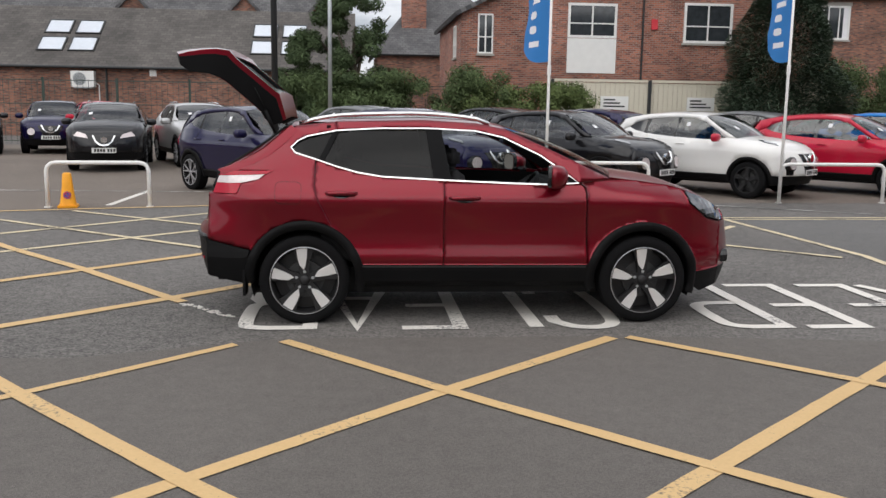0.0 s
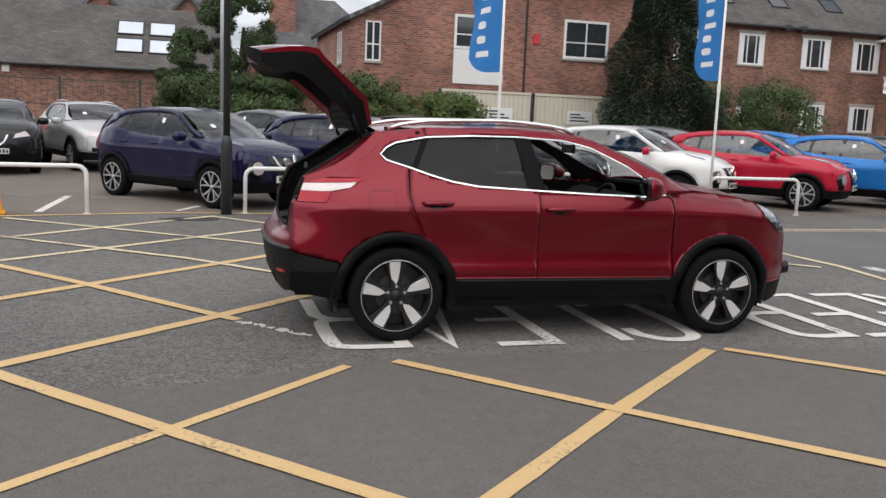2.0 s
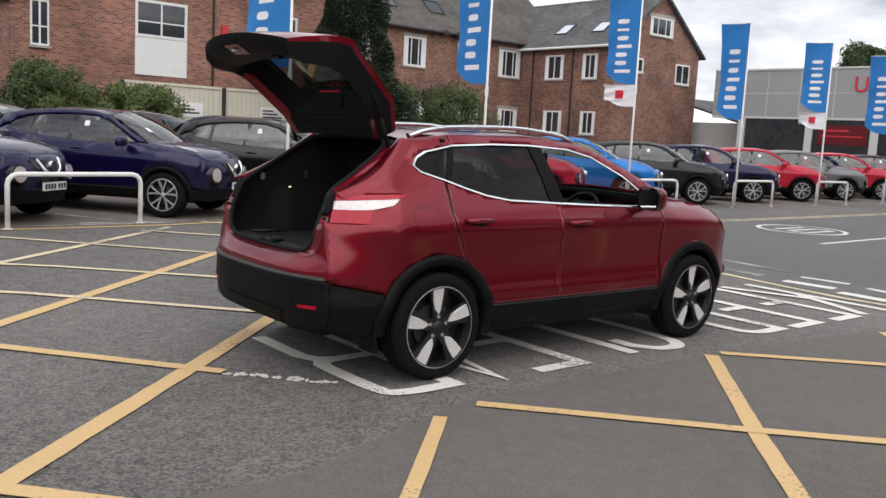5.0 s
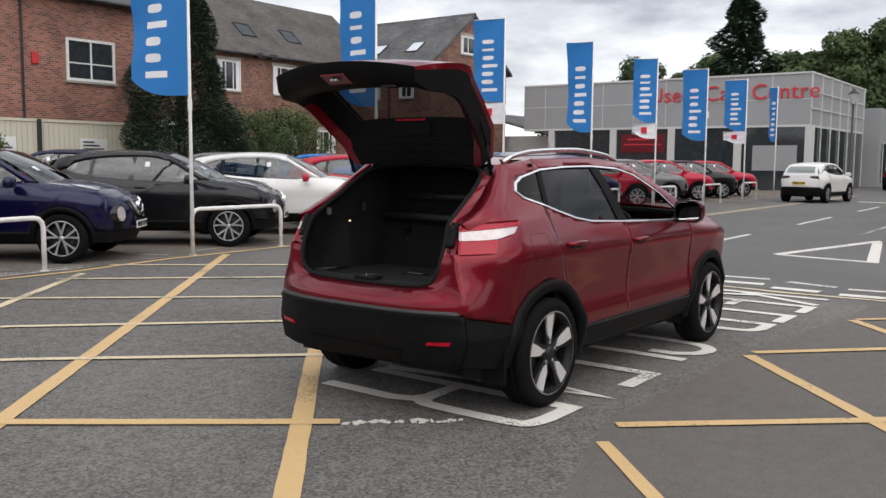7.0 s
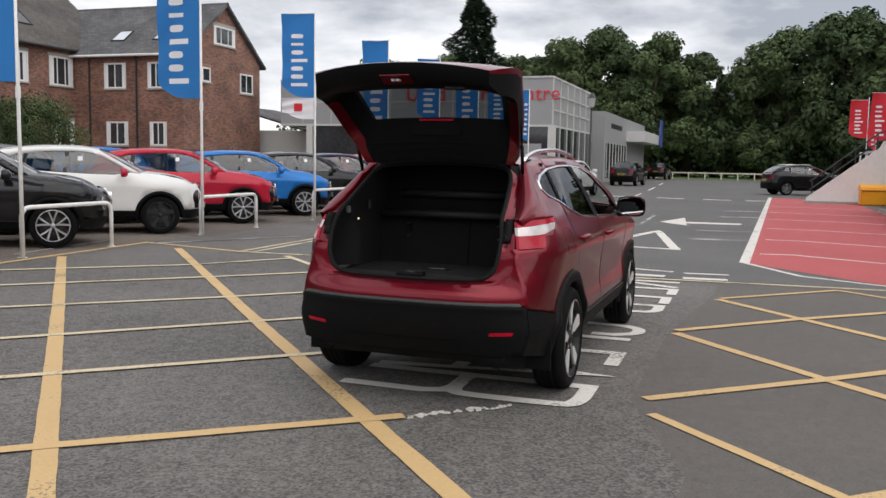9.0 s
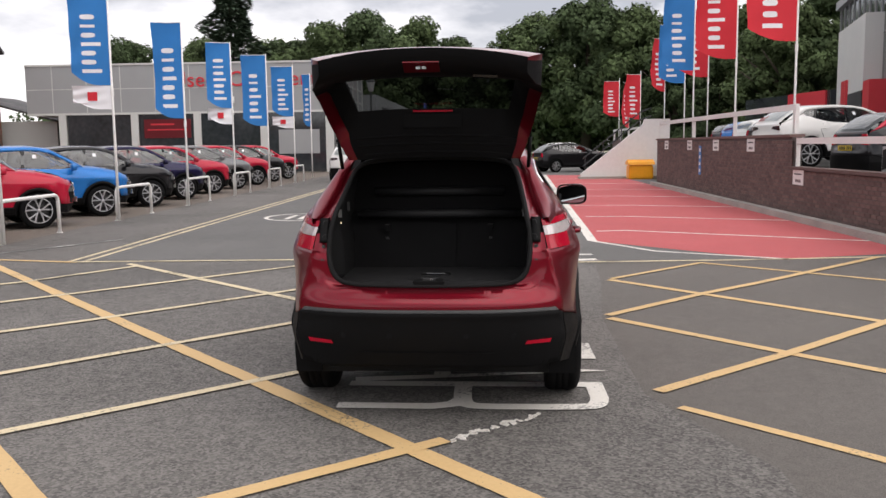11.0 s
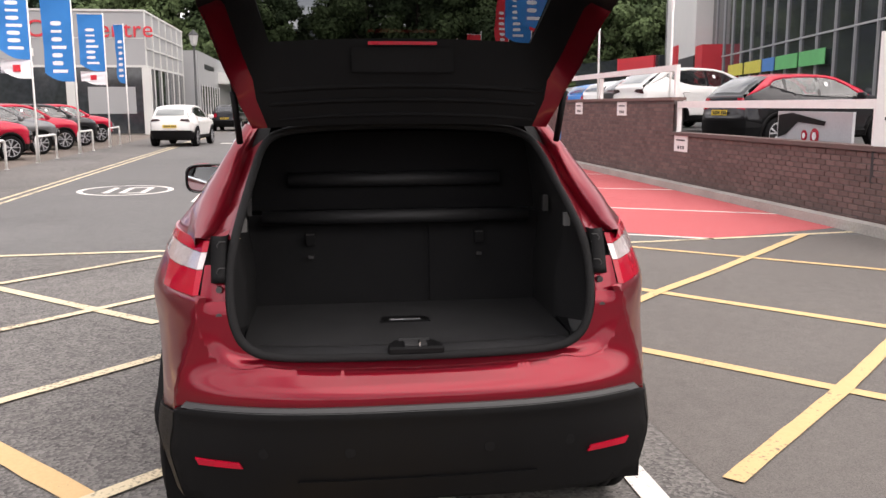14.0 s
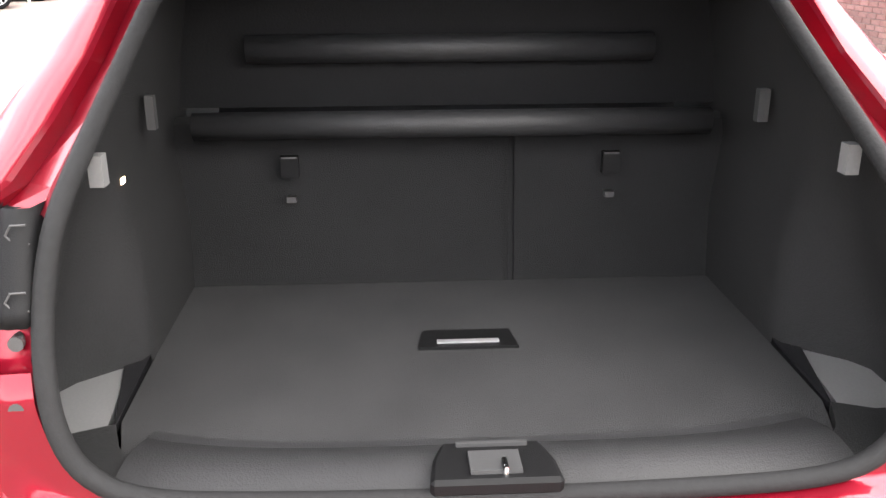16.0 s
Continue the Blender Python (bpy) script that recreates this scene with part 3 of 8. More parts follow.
def seat(parent, x, y, wide=0.5, bench=False):
    bm = bmesh.new()
    box(bm, x - 0.05, x + 0.45, y - wide / 2, y + wide / 2, 0.42, 0.62)
    prism(bm, [(0, 0), (0.16, 0.02), (0.02, 0.62), (-0.1, 0.6)], wide, (x - 0.1, y + wide / 2, 0.55), (1, 0, 0), (0, 0, 1))
    for v in bm.verts:
        if v.co.z > 1.1:
            v.co.y = y + (v.co.y - y) * 0.85
    bmesh.ops.recalc_face_normals(bm, faces=bm.faces)
    bmesh.ops.bevel(bm, geom=bm.edges[:], offset=0.035, segments=2, affect="EDGES")
    s = part("seat", bm, SEAT_CLOTH, parent, "black cloth seat", smooth=True)
    for yy in ([y] if not bench else [y - 0.42, y, y + 0.42]):
        hb = box(bmesh.new(), x - 0.2, x - 0.1, yy - 0.125, yy + 0.125, 1.19, 1.34)
        bmesh.ops.bevel(hb, geom=hb.edges[:], offset=0.03, segments=2, affect="EDGES")
        part("headrest", hb, SEAT_CLOTH, s, smooth=True)
    return s


def number_plate(parent, m, material, wide=0.52):
    ob = part("number_plate", box(bmesh.new(), -wide / 2, wide / 2, -0.006, 0.0, -0.055, 0.055), material, parent, "number plate with dark characters")
    ob.matrix_basis = m
    for k in range(7):
        x = -wide / 2 + 0.05 + k * 0.063 + (0.03 if k > 3 else 0)
        part("plate_bar", box(bmesh.new(), x, x + 0.045, -0.009, -0.004, -0.036, 0.036), PLATE_INK, ob)


class Shape:
    """The surfaces of one car body, in its own axes: x ahead, y to its left, z up."""

    def __init__(self, sect, plan, roof, bonnet, screen, belt, rear_x, front_x, rear_bulge, front_bulge, taper, pinch=0.0, crease=0.05):
        self.pinch = pinch
        self.sect, self.plan, self.roof, self.bonnet = Curve(sect, crease), Curve(plan, 0.12), Curve(roof, 0.12), Curve(bonnet, 0.1)
        self.screen, self.belt, self.rear_x, self.front_x, self.taper = screen, belt, rear_x, front_x, taper
        self.rear_bulge, self.front_bulge = Curve(rear_bulge, 0.01), Curve(front_bulge, 0.06)
        self.roof_rear, self.roof_front = roof[0][0], roof[-1][0]

    def y(self, x, z):
        w = self.sect(z) + self.plan(x)
        if x < -1.6 and self.pinch:
            w -= self.pinch * ((-1.6 - x) / 0.45) ** 1.5 * (lambda q: q * q * (3 - 2 * q))(min(1.0, max(0.0, (z - 0.66) / 0.36)))
        if z > self.belt + 0.06:
            up = min(1.0, (z - self.belt - 0.06) / 0.22)
            w -= up * self.taper * max(0.0, -0.9 - x) ** 1.4
        if x > self.screen[0] - 0.25:
            zt = self.bonnet(x)
            q = (z - zt + 0.17) / 0.17
            if q > 0:
                w *= 1 - 0.13 * min(1.0, (x - self.screen[0] + 0.25) / 0.3) * min(q, 1.15) ** 2.4
        return max(w, 0.05)

    def side(self, s):
        return lambda x, z, d: (x, s * (self.y(x, z) - d), z)

    def rear(self, yn, z, d):
        edge = self.y(self.rear_x, z)
        t = min(1.0, abs(yn))
        return (self.rear_x - self.rear_bulge(z) * (1 - t ** 3.2) + d, yn * edge, z)

    def front(self, yn, z, d):
        edge = self.y(self.front_x, z)
        t = min(1.0, abs(yn))
        return (self.front_x + self.front_bulge(z) * (1 - t ** 2.4) - d, yn * edge, z)

    def hood(self, x, yn, d):
        zt = self.bonnet(x)
        return (x, yn * self.y(x, zt), zt + 0.045 * (1 - abs(yn) ** 2.2) - d)

    def top(self, x, yn, d):
        zt = self.roof(x)
        return (x, yn * self.y(x, zt), zt + 0.035 * (1 - abs(yn) ** 2.4) - d)

    def windscreen(self, u, yn, d):
        """u from 0 at the roof to 1 at the bonnet."""
        x0, z0, x1, z1 = self.roof_front, self.roof(self.roof_front), self.screen[0], self.screen[1]
        x, z = x0 + (x1 - x0) * u, z0 + (z1 - z0) * u + 0.03 * math.sin(math.pi * u)
        edge = self.y(x0, z0) * (1 - u) + self.y(x1, z1) * u
        b = 1 - abs(yn) ** 2.2
        return (x + 0.10 * b * u + 0.03 * b - d * 0.5, yn * edge, z + 0.03 * b - d * 0.8)

# ---- ground and road markings ----
bm = bmesh.new()
cols = []
for y in (-900, 0, 20, 900):
    cols.append([bm.verts.new((x, y, ground_z(y))) for x in (-900, 900)])
for a, b in zip(cols, cols[1:]):
    bm.faces.new((a[0], a[1], b[1], b[0]))
tagged(make("ground", bm, ASPHALT_OLD), "worn coarse grey asphalt yard", "ground", "", "structure")
sheet("road_near", [(-40, -60), (5.0, -60), (5.0, -1.75), (3.1, -1.62), (1.0, -1.36), (-1.5, -1.32), (-2.1, -1.52), (-2.8, -1.75), (-4.2, -1.7), (-7.0, -2.9), (-40, -16)], ASPHALT_NEW,
      "smoother dark grey asphalt crossing with box markings", "road", 0.0015)
sheet("road_ahead", [(5.0, -60), (4.95, -1.75), (4.85, 5.3), (120, 5.6), (120, -60)], ASPHALT_ROAD, "grey asphalt road towards the trees", "road", 0.003)
sheet("parking_bays", [(-60, 6.3), (-6.2, 6.35), (-3.0, 6.95), (5.0, 7.5), (60, 8.6), (60, 26), (-60, 26)], ASPHALT_BAY, "brownish worn asphalt parking bays", "pavement", 0.003)
sheet("red_bay", [(7.3, -2.0), (38, -3.1), (36, -6.35), (5.6, -6.35), (4.9, -4.2)], RED_SURFACE, "red surfaced parking bay strip", "pavement", 0.006)
YELLOW_LABEL = "painted yellow line of the box junction"
for pts, w in (
    ([(3.2, -1.72), (0.4, -4.07), (-4.2, -7.95)], 0.135), ([(0.93, -1.42), (-0.42, -2.58), (-1.74, -3.78), (-5.6, -7.3)], 0.13), ([(-1.79, -1.48), (-2.36, -2.02), (-2.86, -2.48), (-3.5, -3.06), (-7.8, -6.9)], 0.1),
    ([(4.62, -3.1), (2.9, -5.0), (0.4, -7.4)], 0.11),
    ([(-1.46, -1.41), (-0.42, -2.58), (0.76, -3.82), (1.2, -4.27), (5.0, -8.2)], 0.12), ([(1.05, -1.42), (2.22, -2.57), (2.93, -3.36), (5.1, -5.6)], 0.12), ([(3.25, -1.75), (4.6, -3.1)], 0.1), ([(-4.6, -0.56), (-3.97, -1.26), (-2.92, -2.46), (-1.69, -3.81), (1.6, -7.2)], 0.13),
):
    painted_line("yellow_line", pts, w * 0.8, YELLOW, YELLOW_LABEL, 0.008 if pts[0][0] > pts[-1][0] else 0.011)
for pts, w in (
    ([(-7.2, -4.15), (-3.9, -1.16), (-0.36, 2.08), (4.5, 6.48)], 0.125), ([(-7.6, -2.14), (-3.9, 1.18), (-0.42, 4.3), (2.76, 7.17)], 0.12), ([(-6.2, 1.3), (-3.4, 3.75), (0.1, 6.75)], 0.1), ([(-6.3, 3.0), (-4.85, 4.31), (-2.4, 6.57)], 0.1),
    ([(1.7, 1.48), (4.5, 4.55)], 0.1), ([(-8.2, 6.75), (-4.8, 2.65), (-3.76, 1.52), (-2.41, -0.1)], 0.102), ([(-5.9, 5.13), (-2.8, 2.79), (-0.9, 0.87)], 0.085), ([(-5.2, 6.13), (-2.2, 4.03), (0.93, 1.19)], 0.085),
    ([(-2.44, 6.5), (0.72, 3.31), (2.81, 1.49)], 0.085), ([(-0.4, 6.5), (2.06, 4.2), (4.66, 1.93)], 0.09), ([(0.8, 7.25), (2.85, 5.15), (4.3, 4.3)], 0.09),
):
    painted_line("yellow_line", pts, w, YELLOW if w > 0.1 else YELLOW_OLD, YELLOW_LABEL, 0.008 if pts[0][1] < pts[-1][1] else 0.011)
painted_line("yellow_line", [(-9.5, 5.7), (-6.23, 6.1), (-3.1, 6.9), (0.05, 6.98), (1.82, 7.3), (5.0, 7.45), (4.62, 5.3)], 0.1, YELLOW, YELLOW_LABEL)
painted_line("yellow_line", [(4.66, 5.4), (5.0, 2.03), (4.69, -0.67), (4.88, -3.68), (5.21, -6.35)], 0.1, YELLOW_OLD, YELLOW_LABEL)
for dy in (0.0, 0.2):
    painted_line("yellow_line", [(4.7, 5.25 + dy), (12, 5.32 + dy), (40, 5.6 + dy)], 0.075, YELLOW_OLD, "double yellow no-parking line")
# crazed stub of an old line beside the rear wheel
rng = random.Random(4)
bm = bmesh.new()
for k in range(30):
    s = k / 29
    x, y = -2.4 + 0.46 * s + rng.uniform(-0.025, 0.025), -0.12 - 0.5 * s + rng.uniform(-0.025, 0.025)
    a, w = rng.uniform(0, 3.1), rng.uniform(0.008, 0.022)
    slab(bm, [(x + w * 1.6 * math.cos(a), y + w * 1.6 * math.sin(a)), (x - w * math.sin(a), y + w * math.cos(a)), (x - w * 1.6 * math.cos(a), y - w * 1.6 * math.sin(a)), (x + w * math.sin(a), y - w * math.cos(a))], 0.001, 0.007)
tagged(make("worn_line", bm, WHITE_ROAD), "crazed remains of a painted line", "road marking", "road markings", "structure")

# lettering on the road, read from the far side: x runs against the reading direction
LETTERS = {
    "K": [[(0, 0), (0, 1)], [(1, 1), (0.08, 0.42)], [(0.3, 0.56), (1, 0)]],
    "E": [[(1, 1), (0, 1), (0, 0), (1, 0)], [(0, 0.53), (0.85, 0.53)]],
    "P": [[(0, 0), (0, 1), (0.62, 1), (0.9, 0.97), (1, 0.9), (1, 0.58), (0.9, 0.5), (0.66, 0.47), (0, 0.47)]],
    "C": [[(1, 0.76), (1, 0.88), (0.75, 1), (0.25, 1), (0, 0.86), (0, 0.14), (0.25, 0), (0.75, 0), (1, 0.12), (1, 0.24)]],
    "L": [[(0, 1), (0, 0), (1, 0)]],
    "A": [[(0, 0), (0.5, 1), (1, 0)], [(0.2, 0.36), (0.8, 0.36)]],
    "R": [[(0, 0), (0, 1), (0.6, 1), (0.9, 0.985), (1, 0.94), (1, 0.55), (0.92, 0.49), (0.72, 0.47), (0, 0.47)], [(0.7, 0.47), (0.9, 0.44), (1, 0.36), (1, 0.2), (1, 0)]],
}
def rounded(line):
    """The line with its corners cut twice."""
    for _ in range(2):
        cut = [line[0]]
        for p, q in zip(line, line[1:]):
            cut += [(p[0] * 0.75 + q[0] * 0.25, p[1] * 0.75 + q[1] * 0.25), (p[0] * 0.25 + q[0] * 0.75, p[1] * 0.25 + q[1] * 0.75)]
        line = cut + [line[-1]]
    return line


bm = bmesh.new()
for ch, x_right, wide in (("K", 4.42, 0.5), ("E", 3.76, 0.45), ("E", 3.05, 0.46), ("P", 2.42, 0.46), ("C", 1.12, 0.5), ("L", 0.44, 0.42), ("E", -0.15, 0.45), ("A", -0.68, 0.52), ("R", -1.3, 0.5)):
    y_top = -1.07 - 0.034 * (x_right + 1.4)
    for i, line in enumerate(LETTERS[ch]):
        if ch in "PRC" and len(line) > 4:
            keep = 2 if ch != "C" else 1
            line = line[:keep] + rounded(line[keep:])
        stroke(bm, [(x_right - u * wide, y_top + 0.05 + (1 - v) * 1.62) for u, v in line], 0.115, 0.008 + 0.002 * i)
tagged(make("road_lettering", bm, WHITE_ROAD), "white painted words KEEP CLEAR on asphalt", "road marking", "road markings", "structure")

WHITE_LABEL = "white painted road marking"
for pts, w, mt in (
    ([(5.75, 0.42), (5.84, -0.16)], 0.12, WHITE_ROAD), ([(5.2, 0.35), (5.28, -0.25)], 0.2, WHITE_ROAD), ([(5.73, -0.43), (5.58, -1.05)], 0.12, WHITE_ROAD), ([(5.05, -0.41), (5.03, -0.98)], 0.2, WHITE_ROAD),
    ([(5.5, -1.2), (5.57, -1.8)], 0.12, WHITE_ROAD), ([(4.95, -1.22), (5.0, -1.8)], 0.2, WHITE_ROAD), ([(6.1, 1.9), (6.0, 0.7)], 0.12, WHITE_THIN), ([(5.35, 1.95), (5.3, 0.7)], 0.2, WHITE_THIN),
    ([(9.2, 0.7), (9.02, -0.82), (13.3, -0.12), (9.2, 0.7)], 0.18, WHITE_ROAD),
    ([(14.8, 0.5), (19.5, 0.55)], 0.1, WHITE_THIN), ([(10, 2.3), (13.0, 2.35)], 0.1, WHITE_ROAD), ([(17, 2.4), (21, 2.5)], 0.1, WHITE_ROAD), ([(25, 2.6), (29, 2.7)], 0.1, WHITE_ROAD), ([(33, 2.8), (38, 3.0)], 0.1, WHITE_ROAD), ([(43, 3.2), (50, 3.5)], 0.12, WHITE_ROAD), ([(56, 3.8), (64, 4.2)], 0.12, WHITE_ROAD),
    ([(11.5, -0.9), (11.7, -2.1)], 0.35, WHITE_THIN), ([(14.0, -0.9), (14.2, -2.2)], 0.3, WHITE_THIN), ([(20.0, -1.3), (20.2, -2.6)], 0.35, WHITE_THIN), ([(23.5, -1.3), (23.7, -2.6)], 0.35, WHITE_THIN),
    ([(33, 1.8), (33, 0.6)], 0.5, WHITE_ROAD), ([(33, -0.2), (33, -1.4)], 0.5, WHITE_ROAD), ([(33, 4.2), (33, 3.0)], 0.5, WHITE_ROAD), ([(33, -2.0), (33.2, -2.8)], 0.5, WHITE_ROAD),
    ([(7.3, -2.0), (38.0, -3.1)], 0.16, WHITE_ROAD), ([(7.3, -2.0), (5.9, -2.75), (4.95, -4.35)], 0.09, WHITE_ROAD), ([(8.9, -2.25), (9.0, -2.8), (7.05, -6.3)], 0.09, WHITE_ROAD),
    ([(12.1, -2.4), (12.1, -3.2), (10.8, -6.3)], 0.09, WHITE_ROAD), ([(15.6, -2.5), (15.5, -3.8), (14.6, -6.3)], 0.09, WHITE_ROAD), ([(19.6, -2.6), (19.4, -4.4), (18.6, -6.3)], 0.09, WHITE_ROAD), ([(23.6, -2.7), (23.2, -5.0), (22.8, -6.3)], 0.09, WHITE_ROAD), ([(28, -2.9), (27.5, -6.3)], 0.09, WHITE_ROAD), ([(32.5, -3.0), (32, -6.3)], 0.09, WHITE_ROAD),
    ([(-8.6, 9.2), (-7.2, 7.4)], 0.09, WHITE_THIN), ([(-4.88, 6.85), (-4.75, 9.2)], 0.12, WHITE_ROAD), ([(-12, 9.4), (-3.6, 9.0)], 0.08, WHITE_THIN), ([(-2.95, 7.2), (-2.6, 7.9)], 0.1, WHITE_ROAD), ([(-0.9, 8.6), (-0.3, 7.6)], 0.09, WHITE_THIN), ([(1.7, 8.3), (2.1, 7.7)], 0.09, WHITE_THIN), ([(-1.9, 7.2), (0.9, 7.3)], 0.08, WHITE_THIN),
    ([(-0.9, 7.4), (2.5, 7.5)], 0.07, WHITE_THIN), ([(4.9, 7.3), (7.5, 5.9)], 0.09, WHITE_THIN), ([(2.6, 7.9), (5.0, 8.2)], 0.07, WHITE_THIN),
):
    painted_line("white_line", pts, w, mt, WHITE_LABEL)
ring = [(12.15 + 0.95 * math.cos(a), 3.8 + 0.8 * math.sin(a)) for a in (2 * math.pi * k / 32 for k in range(33))]
painted_line("speed_roundel", ring, 0.1, WHITE_ROAD, "white painted speed roundel with the number 10")
bm = bmesh.new()
stroke(bm, [(12.7, 4.06), (11.6, 4.06)], 0.12)
stroke(bm, [(12.65, 3.78), (12.7, 3.6), (12.65, 3.42), (11.65, 3.42), (11.6, 3.6), (11.65, 3.78), (12.65, 3.78)], 0.11)
tagged(make("speed_number", bm, WHITE_ROAD), "white painted number 10 inside the roundel", "road marking", "road markings", "structure")

# lane arrow pointing across the road, and an oil stain by the rails
sheet("lane_arrow", [(16.6, 0.15), (15.5, -0.62), (16.35, -0.55), (16.5, -1.9), (17.1, -1.9), (17.0, -0.5), (18.9, -0.35)], WHITE_ROAD, "white painted lane arrow on the road", "road marking", 0.007)
STAIN = shade("oil_stain", (0.03, 0.029, 0.028), 0.55, 0, 0.4, 3, 30)
rng = random.Random(12)
tagged(make("oil_stain", (lambda b: slab(b, [(-2.75 + 0.42 * math.cos(a) * rng.uniform(0.75, 1.1), 6.2 + 0.22 * math.sin(a) * rng.uniform(0.75, 1.1)) for a in (2 * math.pi * k / 22 for k in range(22))], ground_z(6.2) - 0.01, ground_z(6.2) + 0.008))(bmesh.new()), STAIN), "dark oily stain on asphalt", "stain", "", "structure")

# ---- hoop rails, flags, cone, posts ----
RAIL_Y = lambda x: 7.5 + 0.018 * (x - 4)


def hoop_rail(x0, x1, y0, y1, h=0.7):
    z0 = ground_z((y0 + y1) / 2)
    th = thing("hoop_rail", pose(0, 0, 0), "white painted tubular hoop barrier set in asphalt", "barrier", "hoop rails along the bays")
    bm = bmesh.new()
    a, b = Vector((x0, y0, z0)), Vector((x1, y1, z0))
    d = (b - a).normalized()
    up = Vector((0, 0, 1))
    path = [a - up * 0.02, a + up * (h - 0.13), a + up * (h - 0.06) + d * 0.02, a + up * (h - 0.015) + d * 0.07, a + up * h + d * 0.14,
            b + up * h - d * 0.14, b + up * (h - 0.015) - d * 0.07, b + up * (h - 0.06) - d * 0.02, b + up * (h - 0.13), b - up * 0.02]
    part("hoop", tube(bm, path, 0.032, 12), WHITE_METAL, th, smooth=True)
    for q in (a, b):
        ft = bmesh.new()
        tube(ft, [q - up * 0.01, q + up * 0.012], 0.06, 16)
        part("foot_plate", ft, WHITE_METAL, th)
    return th


RAILS = [(-5.72, -4.2, 6.6, 6.72), (-1.93, -0.1, 6.98, 7.3), (2.38, 4.22, 7.5, 7.52)] + [(x, x + 2.0, RAIL_Y(x), RAIL_Y(x + 2)) for x in (6.68, 11.3, 15.9, 20.5, 25.2, 29.9)]
for x0, x1, y0, y1 in RAILS:
    hoop_rail(x0, x1, y0, y1)


def banner(bm, w, z0, z1, bulge, corner, thick=0.004):
    """A hanging cloth from the pole at u = 0 outwards, with soft folds and one cut corner at its foot."""
    nu, nz = 10, 22
    grid = []
    for j in range(nz + 1):
        z = z0 + (z1 - z0) * j / nz
        row = []
        for i in range(nu + 1):
            u = i / nu
            lift = corner * max(0.0, u - 0.3) ** 2 * max(0, 1 - j / 6)
            y = bulge * math.sin(u * 3.2 + j * 0.18) * u + 0.02 * math.sin(j * 0.7 + u * 5) * u
            row.append((u * w, y, z + lift))
        grid.append(row)
    for side in (-1, 1):
        vs = [[bm.verts.new((p[0], p[1] + side * thick / 2, p[2])) for p in row] for row in grid]
        for a, b in zip(vs, vs[1:]):
            for k in range(nu):
                f = (a[k], a[k + 1], b[k + 1], b[k])
                bm.faces.new(f if side < 0 else f[::-1])
    return grid


def flag(x, y, zbase, heading, material, w=0.92, z0=2.35, z1=4.72, top=4.8, white_foot=False, bulge=0.06, marks=True, group="flags along the bays"):
    what = {"blue_flag_cloth": "blue", "red_flag_cloth": "red"}[material.name]
    th = thing("flag", pose(x, y, zbase, 0, 0, heading), what + " cloth banner on a white pole", "flag", group)
    part("pole", tube(bmesh.new(), [(0, 0, -0.02), (0, 0, 1.8), (0, 0, top)], [0.03, 0.026, 0.018], 10), WHITE_METAL, th, smooth=True)
    part("collar", tube(bmesh.new(), [(0, 0, z0 - 0.22), (0, 0, z0 - 0.06)], 0.035, 10), WHITE_METAL, th)
    cl = part("cloth", (lambda b: (banner(b, w, z0, z1, bulge, 0.55), b)[1])(bmesh.new()), material, th, smooth=True)
    part("top_arm", tube(bmesh.new(), [(0, 0, z1 + 0.01), (w, 0.0, z1 + 0.01)], 0.012, 6), WHITE_METAL, th)
    if white_foot:
        bm = bmesh.new()
        g = banner(bm, w, z0 - 0.5, z0 - 0.01, bulge, 0.5)
        foot = part("white_foot", bm, FLAG_WHITE, th, smooth=True)
        bm = bmesh.new()
        for side in (-1, 1):
            yy = bulge * math.sin(0.5 * 3.2) * 0.5 + side * 0.012
            box(bm, w * 0.38, w * 0.62, min(yy, yy - side * 0.004), max(yy, yy - side * 0.004), z0 - 0.32, z0 - 0.14)
        part("foot_badge", bm, FLAG_RED, foot)
    if marks:
        # plain white bars and blocks in place of the lettering, on both sides
        zz = z0 + 0.2
        span = (z1 - z0) * 0.68
        cell = span / 7

        def cloth_at(u, z, side):
            j = (z - z0) / (z1 - z0) * 22
            return (u * w, bulge * math.sin(u * 3.2 + j * 0.18) * u + 0.02 * math.sin(j * 0.7 + u * 5) * u + side * 0.007, z)

        for k, kind in enumerate(("tall", "block", "block", "tall", "block", "short", "block")):
            bm = bmesh.new()
            zc = zz + cell * (k + 0.5)
            low, high = 0.72, 0.72 - min(0.5, {"tall": 0.44, "block": 0.32, "short": 0.32}[kind] / w * min(1.0, cell / 0.2))
            for side in (-1, 1):
                if kind == "block":
                    mid, half = (low + high) / 2, (low - high) / 2
                    rows = []
                    for q in range(9):
                        a = math.pi * q / 8
                        c, e = math.copysign(abs(math.cos(a)) ** 0.6, math.cos(a)), math.sin(a) ** 0.6
                        rows.append([bm.verts.new(cloth_at(mid + half * c, zc - cell * 0.27 * e, side)), bm.verts.new(cloth_at(mid + half * c, zc + cell * 0.27 * e, side))])
                else:
                    wide = 0.2 if kind == "tall" else 0.16
                    rows = [[bm.verts.new(cloth_at(low + (high - low) * q / 4, zc + cell * e, side)) for e in (-wide, wide)] for q in range(5)]
                for a, b in zip(rows, rows[1:]):
                    f = (a[0], b[0], b[1], a[1])
                    bm.faces.new(f if side > 0 else f[::-1])
            part("mark", bm, FLAG_WHITE, cl)
    return th


